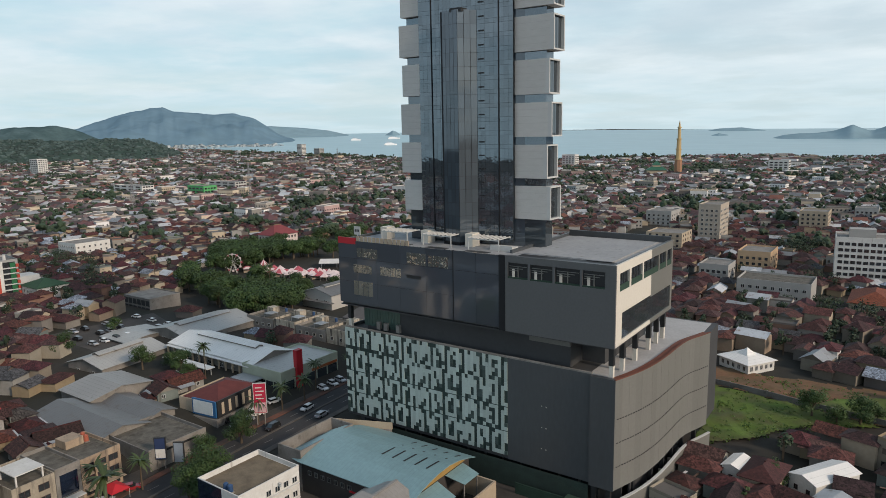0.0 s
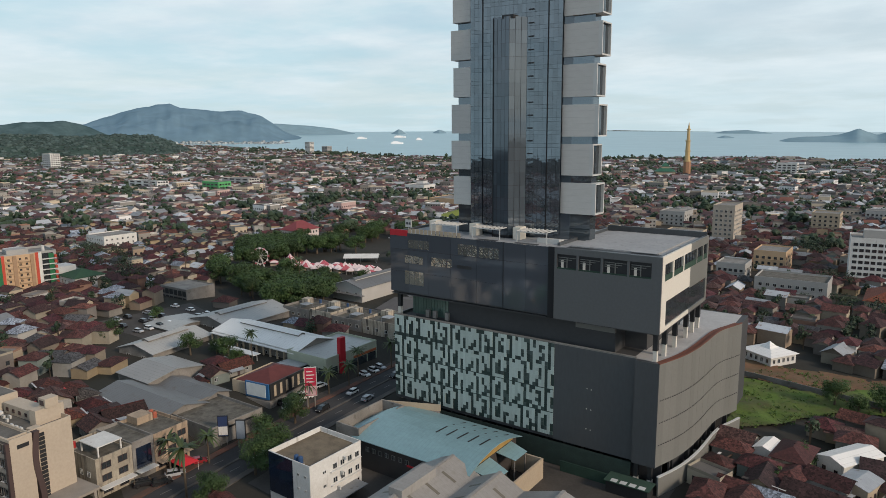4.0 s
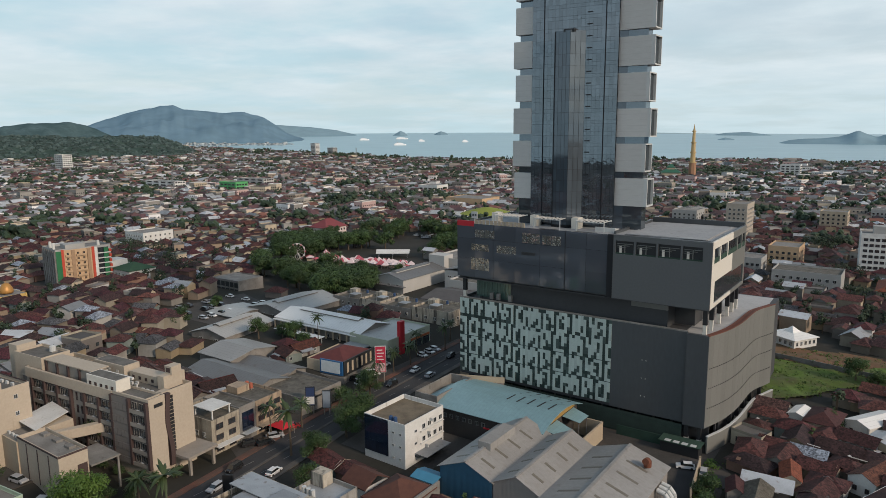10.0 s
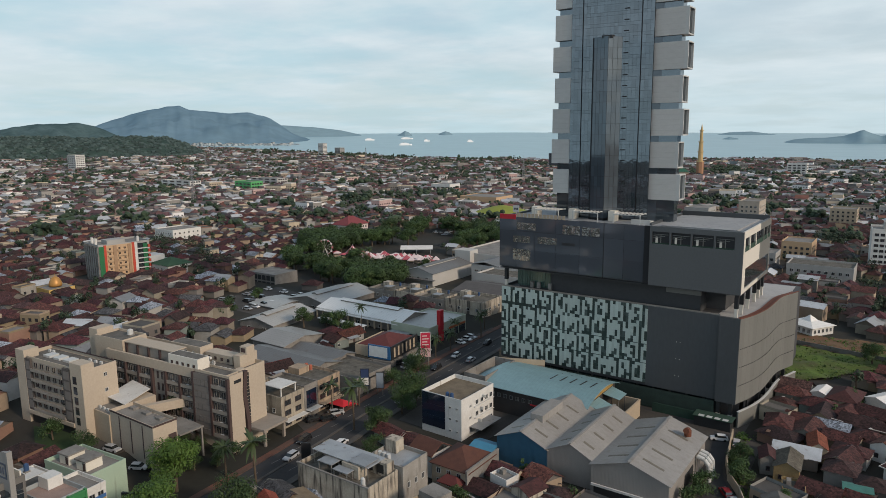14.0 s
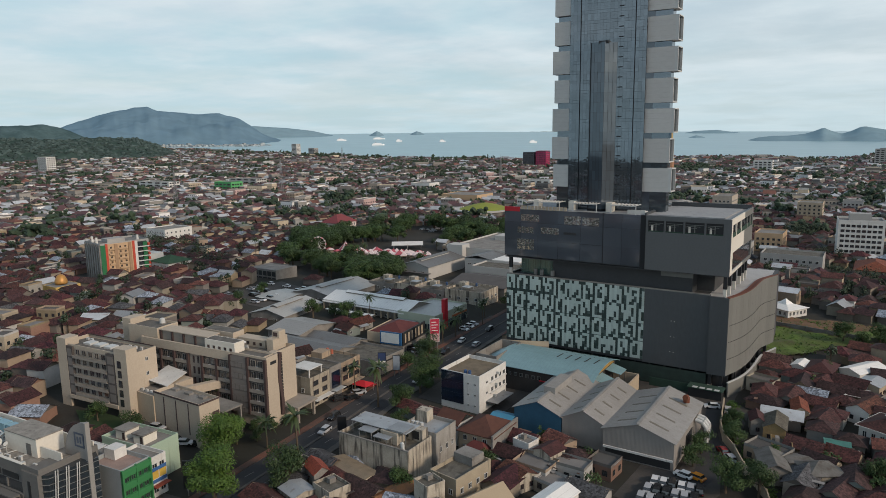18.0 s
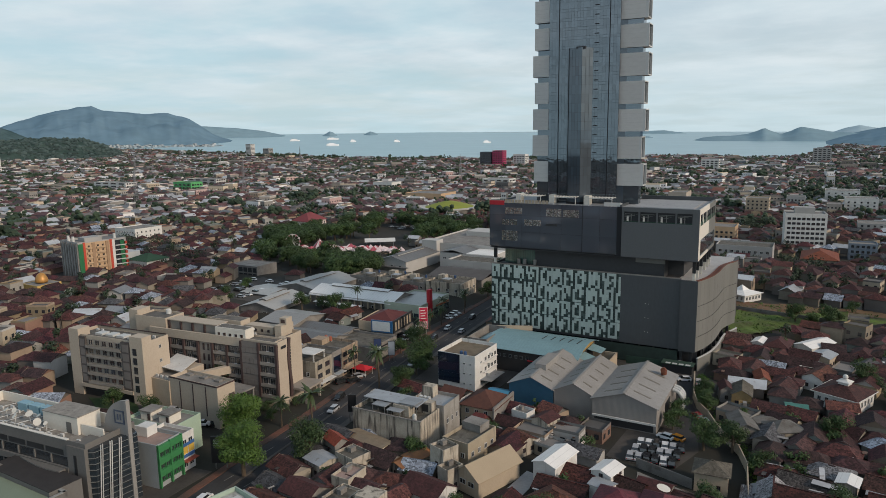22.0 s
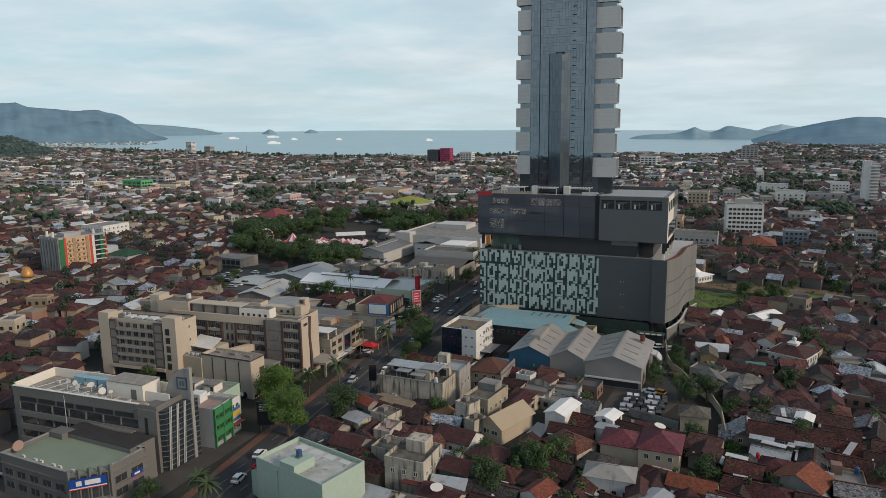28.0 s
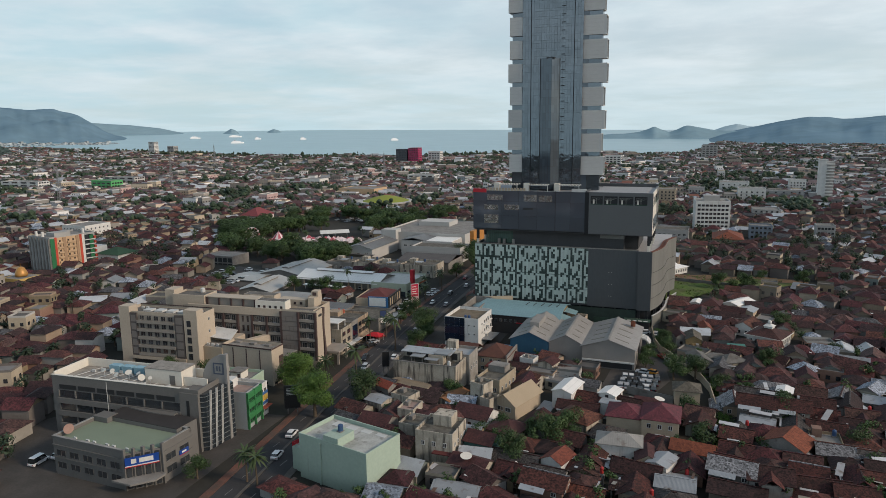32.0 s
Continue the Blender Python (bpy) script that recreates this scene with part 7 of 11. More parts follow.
part("awning", boxes((-65.0, -119.4, 2.6, -63.4, -115.2, 2.75)), mat("red_orange_cloth", (0.30, 0.07, 0.04), rough=0.8), nb)
mg = block("shop_building", "mint green two-storey shop with roof stair heads", "shop", -88, -114.8, -71.5, -105.5, 7.6, mat("mint_paint", (0.36, 0.47, 0.37), (0.30, 0.40, 0.32), rough=0.85, scale=0.2, contrast=0.5, dirt=(0.2, 0.23, 0.19), streak=1, dirt_low=0.62), M_CONC, 0.7)
for x in (-85, -78.5):
    part("stair_head", boxes((x, -113, 7.6, x + 3.6, -109, 9.6)), M_IVORY, mg)
    part("stair_head_roof", boxes((x - 0.3, -113.3, 9.6, x + 3.9, -108.7, 9.9)), M_CONC, mg)
    part("stair_door", boxes((x + 2.4, -113.05, 7.7, x + 3.3, -113.0, 9.3)), M_BROWN, mg)
win_row(mg, "s", -114.8, -87, -73, 4.2, 4, 1.2, 1.2)
wsx = block("shop_building", "low white shop with a tilted roof canopy", "shop", -90, -127.2, -77.0, -116.2, 6.8, M_WHITE, M_CONC, 0.6)
part("roof_canopy", boxes((-87, -124.5, 8.8, -80.5, -119, 8.95), (-86.6, -124.2, 6.8, -86.3, -123.9, 8.8), (-81, -119.6, 6.8, -80.7, -119.3, 8.8)), M_WHITE, wsx)
tank(wsx, -84, -121, 8.95)

for t in (gs, nb, mg, wsx):
    settle(t, (-64.5, -127.5), (-66.1, -128.9), 6, 0.9, 0.92, 1.03)

# stained buildings between the road and the warehouse
M_STAIN = mat("stained_white", (0.47, 0.43, 0.36), (0.33, 0.295, 0.24), rough=0.9, scale=0.35, scale2=2.5, contrast=0.9, dirt=(0.085, 0.075, 0.065), streak=1, dirt_low=0.50)
ow = block("old_building", "old white building with black mould streaks and zinc roof shelters", "building", -45.6, -84.2, -26.2, -71.5, 6.6, M_STAIN, M_MOSSROOF, 0.8)
for (x0, y0, x1, y1, z) in ((-44.6, -79.6, -29.0, -72, 8.9), (-40.5, -83.2, -36.5, -79.5, 8.6), (-34, -80, -29.5, -74, 9.2), (-36, -83.6, -32, -80.8, 8.2)):
    part("zinc_shelter", boxes((x0, y0, z, x1, y1, z + 0.14)), M_ZINC, ow)
    for px in (x0 + .2, x1 - .35):
        for py in (y0 + .2, y1 - .35):
            part("shelter_post", boxes((px, py, 6.5, px + .15, py + .15, z)), M_CONC, ow)
part("roof_room", boxes((-35.5, -80.5, 6.6, -31, -76.5, 8.9)), M_STAIN, ow)
part("upper_storey", boxes((-45.0, -74.8, 6.6, -27.0, -71.8, 9.0)), M_STAIN, ow)
# dark sheets on a solid wall, coloured like the shade of openings
for k in range(6):
    part("dark_opening", boxes((-44.2 + 2.9 * k, -74.86, 7.0, -42.4 + 2.9 * k, -74.78, 8.6)), M_DARK, ow)
part("front_coping", boxes((-45.8, -84.4, 7.3, -26.0, -83.9, 7.5)), M_CONC, ow)
tank(ow, -28.5, -82.5, 6.5, M_FRAME)
ob2 = block("old_building", "grey stained rooftop house with a zinc roof", "building", -36.5, -70.8, -25.8, -61.5, 7.4, mat("stained_grey", (0.32, 0.31, 0.29), (0.22, 0.21, 0.19), rough=0.9, scale=0.3, contrast=0.8, dirt=(0.09, 0.08, 0.07), streak=1, dirt_low=0.55), M_ZINC, 0.7)
win_row(ob2, "e", -25.8, -70, -62, 3.6, 3, 1.0, 1.2)
part("roof_tank_rack", tubes(*[((-34 + 1.3 * k, -69, 7.5), (-34 + 1.3 * k, -69, 8.9), 0.5) for k in range(3)], n=10), M_FRAME, ob2)
part("stair_head", boxes((-36, -65, 7.4, -32.5, -62, 9.8)), M_STAIN, ob2)
settle(ow, (-26.2, -84.2), (-23.3, -90.1), 0, 1.0, 0.72, 1.18)
settle(ob2, (-26.2, -70.8), (-22.6, -80.6), 0, 0.9, 0.9, 1.15)
hs = thing("corner_house", "cream two-storey house with a red-brown hipped roof", "house")
part("wall", walls_ring(-23.5, -69.0, -14.0, -58.5, 0, 5.6, 0.25), M_CREAM, hs)
part("roof", hip(-23.5, -69.0, -14.0, -58.5, 5.6, 2.6, 0.5), mat("brown_tile", (0.105, 0.044, 0.031), (0.072, 0.031, 0.024), rough=0.85, scale=0.8, scale2=5, contrast=0.7), hs)
part("porch_roof", hip(-20.0, -71.5, -15.0, -68.8, 3.2, 1.2, 0.3), MATS["red_tile"], hs)
part("boundary_wall", boxes((-14.0, -70, 0, -13.6, -57, 6.4)), M_CONC, hs)
win_row(hs, "s", -69.0, -23, -15, 3.4, 3, 1.1, 1.3); win_row(hs, "s", -69.0, -23, -15, 0.9, 3, 1.1, 1.3)
rh2 = thing("low_house", "small white house with an orange-brown tile roof", "house")
part("wall", walls_ring(-31.5, -60.5, -25.0, -54.0, 0, 4.2, 0.25), M_WHITE, rh2)
part("roof", gable(-31.5, -60.5, -25.0, -54.0, 4.2, 1.4, 0.4, "x"), MATS["brown_tile"], rh2)
settle(rh2, (-31.5, -60.5), (-31.6, -66.2), -6, 1.0, 1.0, 1.3)
shed("blue_lean_to", "lean-to with a bright blue sheet roof", -23, -53.5, -17.8, -49.5, 3.2, 0.5, "x", mat("bright_blue_sheet", (0.06, 0.24, 0.38), rough=0.5, contrast=0.4), M_CONC)
tl = shed("tan_shed", "long house with a tan sheet roof", -8.2, -100, -1.4, -87.0, 4.2, 2.3, "y", mat("tan_sheet", (0.36, 0.29, 0.20), (0.31, 0.25, 0.17), rough=0.7, scale=0.3, contrast=0.4), M_CREAM)
mr = thing("maroon_house", "broad house with maroon sheet-tile roofs and cream walls", "house")
part("wall", walls_ring(20.5, -100.5, 29.0, -92.0, 0, 4.8, 0.25), M_CREAM, mr)
part("wall", walls_ring(29.0, -101.5, 37.6, -91.5, 0, 5.6, 0.25), M_CREAM, mr)
M_MAROON = mat("maroon_tile", (0.125, 0.027, 0.037), (0.080, 0.020, 0.027), rough=0.7, scale=0.6, scale2=4, contrast=0.9, mottle=0.3)
part("roof", hip(20.5, -100.5, 29.0, -92.0, 4.8, 2.0, 0.5), M_MAROON, mr)
part("roof", hip(29.0, -101.5, 37.6, -91.5, 5.6, 2.2, 0.5), M_MAROON, mr)
win_row(mr, "s", -101.5, 29.5, 37, 3.2, 3, 1.0, 1.2); win_row(mr, "e", 37.6, -101, -92, 3.2, 3, 1.0, 1.2)
bb = block("old_building", "crumbling beige three-storey house with stained walls", "building", -18.5, -131, -9.5, -121.5, 7.6, M_STAIN, M_MOSSROOF, 0.7)
part("upper_room", boxes((-16.0, -126, 7.6, -11.5, -122, 10.2)), M_STAIN, bb)
part("porch_roof", boxes((-14, -132.6, 3.8, -9.6, -131, 4.0)), MATS["red_tile"], bb)
win_row(bb, "s", -131, -18, -10, 4.9, 3, 0.9, 1.1); win_row(bb, "e", -9.5, -130.5, -122, 4.9, 4, 0.8, 0.9); win_row(bb, "e", -9.5, -130.5, -122, 1.9, 4, 0.8, 0.9)
b9 = block("old_building", "beige two-storey house with rooftop terrace", "building", -16.5, -92, -9.8, -81, 6.4, mat("dull_beige", (0.36, 0.31, 0.23), (0.28, 0.24, 0.18), rough=0.9, scale=0.3, contrast=0.7, dirt=(0.11, 0.095, 0.075), streak=1, dirt_low=0.58), M_MOSSROOF, 0.7)
win_row(b9, "s", -92, -16, -10.2, 3.6, 3, 1.0, 1.2); win_row(b9, "e", -9.8, -91.5, -81.5, 3.6, 4, 1.0, 1.2)
part("upper_room", boxes((-16.2, -85, 6.4, -11.4, -81.2, 8.2)), M_CONC, b9)
settle(b9, (-9.8, -92.0), (-9.4, -93.0), -8, 1.05, 1.05, 1.05)
pt = thing("prayer_house", "white prayer house with a tiered pyramid roof", "mosque", "", 27.5, 106.5, 0, -32)
part("wall", walls_ring(-5.8, -5.6, 5.8, 5.6, 0, 3.4, 0.3), M_WHITE, pt)
part("roof", hip(-5.8, -5.6, 5.8, 5.6, 3.4, 1.6, 0.7), M_WHITESHEET, pt)
part("upper_roof", hip(-1.9, -1.9, 1.9, 1.9, 4.6, 1.9, 0.3), M_WHITESHEET, pt)
win_row(pt, "s", -5.6, -5.4, 5.4, 1.0, 5, 1.1, 1.5); win_row(pt, "e", 5.8, -5.2, 5.2, 1.0, 5, 1.1, 1.5)
tl.matrix_world = Matrix.Translation((-4.0, -93.6, 0)) @ Matrix.Rotation(radians(-18), 4, "Z") @ Matrix.Translation((4.8, 93.2, 0))


pm = thing("prayer_house", "broad prayer house with a dark hipped roof and tiered white cupola", "mosque", "", 64.6, -10.6, 0, -24)
part("wall", walls_ring(-5.4, -5.6, 5.4, 5.6, 0, 4.2, 0.25), M_WHITE, pm)
part("roof", hip(-5.4, -5.6, 5.4, 5.6, 4.2, 2.2, 0.7), mat("umber_tile", (0.062, 0.024, 0.021), (0.042, 0.018, 0.017), rough=0.85, scale=0.6, scale2=3, contrast=0.8, mottle=0.4), pm)
part("fascia", walls_ring(-6.15, -6.35, 6.15, 6.35, 3.95, 4.15, 0.12), M_WHITE, pm, "white painted eaves board")
part("cupola_tier", boxes((-1.3, -1.3, 5.9, 1.3, 1.3, 6.9)), M_WHITE, pm)
part("cupola_roof", hip(-1.3, -1.3, 1.3, 1.3, 6.9, 0.7, 0.35), M_WHITE, pm)
cu = bmesh.new()
bmesh.ops.create_uvsphere(cu, u_segments=14, v_segments=8, radius=0.7)
part("cupola_dome", cu, M_WHITE, pm, "small white dome", loc=(0, 0, 8.1), smooth=True)
win_row(pm, "s", -5.6, -5, 5, 1.4, 5, 1.0, 1.6); win_row(pm, "e", 5.4, -5, 5, 1.4, 5, 1.0, 1.6)


def lot_house(name, label, cx, cy, w, d, h, rz, wall, kind, roof, rh=1.4, rows=1):
    """A house on its own small plot, turned with the lanes: flat with a parapet, or gabled along its length."""
    t = thing(name, label, "house", "old houses by the road", cx, cy, 0, rz)
    part("wall", walls_ring(-w / 2, -d / 2, w / 2, d / 2, 0, h, 0.2), wall, t)
    if kind == "flat":
        part("roof", boxes((-w / 2 + 0.2, -d / 2 + 0.2, h - 0.3, w / 2 - 0.2, d / 2 - 0.2, h - 0.05)), roof, t)
        part("parapet", walls_ring(-w / 2 - 0.03, -d / 2 - 0.03, w / 2 + 0.03, d / 2 + 0.03, h, h + 0.55, 0.16), wall, t)
        part("roof_clutter", boxes((-w * 0.3, 0, h - 0.05, -w * 0.1, d * 0.3, h + 1.0)), M_CONC, t)
    elif kind == "hip":
        part("roof", hip(-w / 2, -d / 2, w / 2, d / 2, h, rh, 0.55, 0.12), roof, t)
        part("ridge_cap", boxes((-max(0.5, w - d) / 2, -0.14, h + rh + 0.05, max(0.5, w - d) / 2, 0.14, h + rh + 0.2)), roof, t)
    else:
        along = "x" if w >= d and kind != "front" else "y"
        part("roof", gable(-w / 2, -d / 2, w / 2, d / 2, h, rh, 0.35, along, 0.1), roof, t)
        L, W = (w, d) if along == "x" else (d, w)
        for x in (-L / 2, L / 2 - 0.18):
            g = part("gable_wall", gable_tri(x, W, h, rh), wall, t)
            if along == "y":
                g.rotation_euler = (0, 0, math.pi / 2)
    for f in range(rows):
        win_row(t, "s", -d / 2, -w / 2 + 0.3, w / 2 - 0.3, 1.0 + 2.8 * f, max(1, int(w / 2.4)), 0.9, 1.1, M_BROWN)
        win_row(t, "e", w / 2, -d / 2 + 0.3, d / 2 - 0.3, 1.0 + 2.8 * f, max(1, int(d / 2.4)), 0.9, 1.1, M_BROWN)
    return t


def gable_tri(x, d, h, rh, th=0.18):
    g = bmesh.new()
    a = [g.verts.new(p) for p in ((x, -d / 2, h), (x, d / 2, h), (x, 0, h + rh))]
    b = [g.verts.new((p.co.x + th, p.co.y, p.co.z)) for p in a]
    g.faces.new(a[::-1]); g.faces.new(b)
    for i in range(3):
        g.faces.new((a[i], a[(i + 1) % 3], b[(i + 1) % 3], b[i]))
    return g


M_RUST = mat("rusty_orange_sheet", (0.26, 0.115, 0.045), (0.17, 0.085, 0.045), rough=0.8, scale=0.5, scale2=4, contrast=0.8)
M_TANROOF = mat("dusty_tan_sheet", (0.25, 0.20, 0.14), (0.18, 0.145, 0.105), rough=0.8, scale=0.5, scale2=3, contrast=0.8)
M_DKMAROON = mat("dark_maroon_tile", (0.068, 0.024, 0.024), (0.045, 0.018, 0.018), rough=0.85, scale=0.5, scale2=3, contrast=0.8, mottle=0.3)
M_TEAL = mat("teal_paint", (0.05, 0.13, 0.125), rough=0.85, scale=0.4, contrast=0.6, dirt=(0.06, 0.07, 0.06), streak=1, dirt_low=0.58)
M_FLASH = mat("pale_zinc_strip", (0.46, 0.46, 0.47), rough=0.55, metal=0.1, contrast=0.6, scale=0.8, dirt=(0.20, 0.16, 0.13), dirt_low=0.58, objvar=0.3)
M_FADED = mat("faded_grey_sheet", (0.155, 0.15, 0.14), (0.10, 0.095, 0.085), rough=0.75, scale=0.5, scale2=3, contrast=0.9, dirt=(0.075, 0.06, 0.05), dirt_low=0.56)
M_OCHRE = mat("ochre_plaster", (0.33, 0.235, 0.115), (0.24, 0.17, 0.085), rough=0.9, scale=0.5, scale2=3, contrast=0.7, dirt=(0.12, 0.09, 0.06), streak=1, dirt_low=0.6)
M_TEALROOF = mat("teal_sheet", (0.06, 0.20, 0.17), (0.05, 0.14, 0.12), rough=0.6, scale=0.6, contrast=0.7)
M_MOSSHIP = mat("mossy_grey_tile", (0.115, 0.105, 0.085), (0.08, 0.07, 0.055), rough=0.9, scale=0.5, scale2=3, contrast=0.9, mottle=0.3, dirt=(0.06, 0.055, 0.04), dirt_low=0.56)
M_ORANGE = striped("orange_tile", (0.20, 0.058, 0.030), 0.6, axis="z", pitch=0.32, rough=0.85, contrast=0.8, scale=0.6, scale2=3, mottle=0.3)
M_BRICKRED = striped("brick_red_tile", (0.17, 0.048, 0.030), 0.6, axis="z", pitch=0.32, rough=0.85, contrast=0.8, scale=0.6, scale2=3, mottle=0.35)
M_SPECKLE = striped("speckled_brown_tile", (0.105, 0.040, 0.026), 0.6, axis="z", pitch=0.32, rough=0.85, contrast=0.9, scale=0.7, scale2=3, mottle=0.6)
M_GREYHIP = striped("grey_zinc_hip", (0.30, 0.29, 0.27), 0.0, axis="x", pitch=0.5, rough=0.6, metal=0.1, depth=0.03, contrast=0.7, scale=0.5, dirt=(0.15, 0.12, 0.10), dirt_low=0.58)
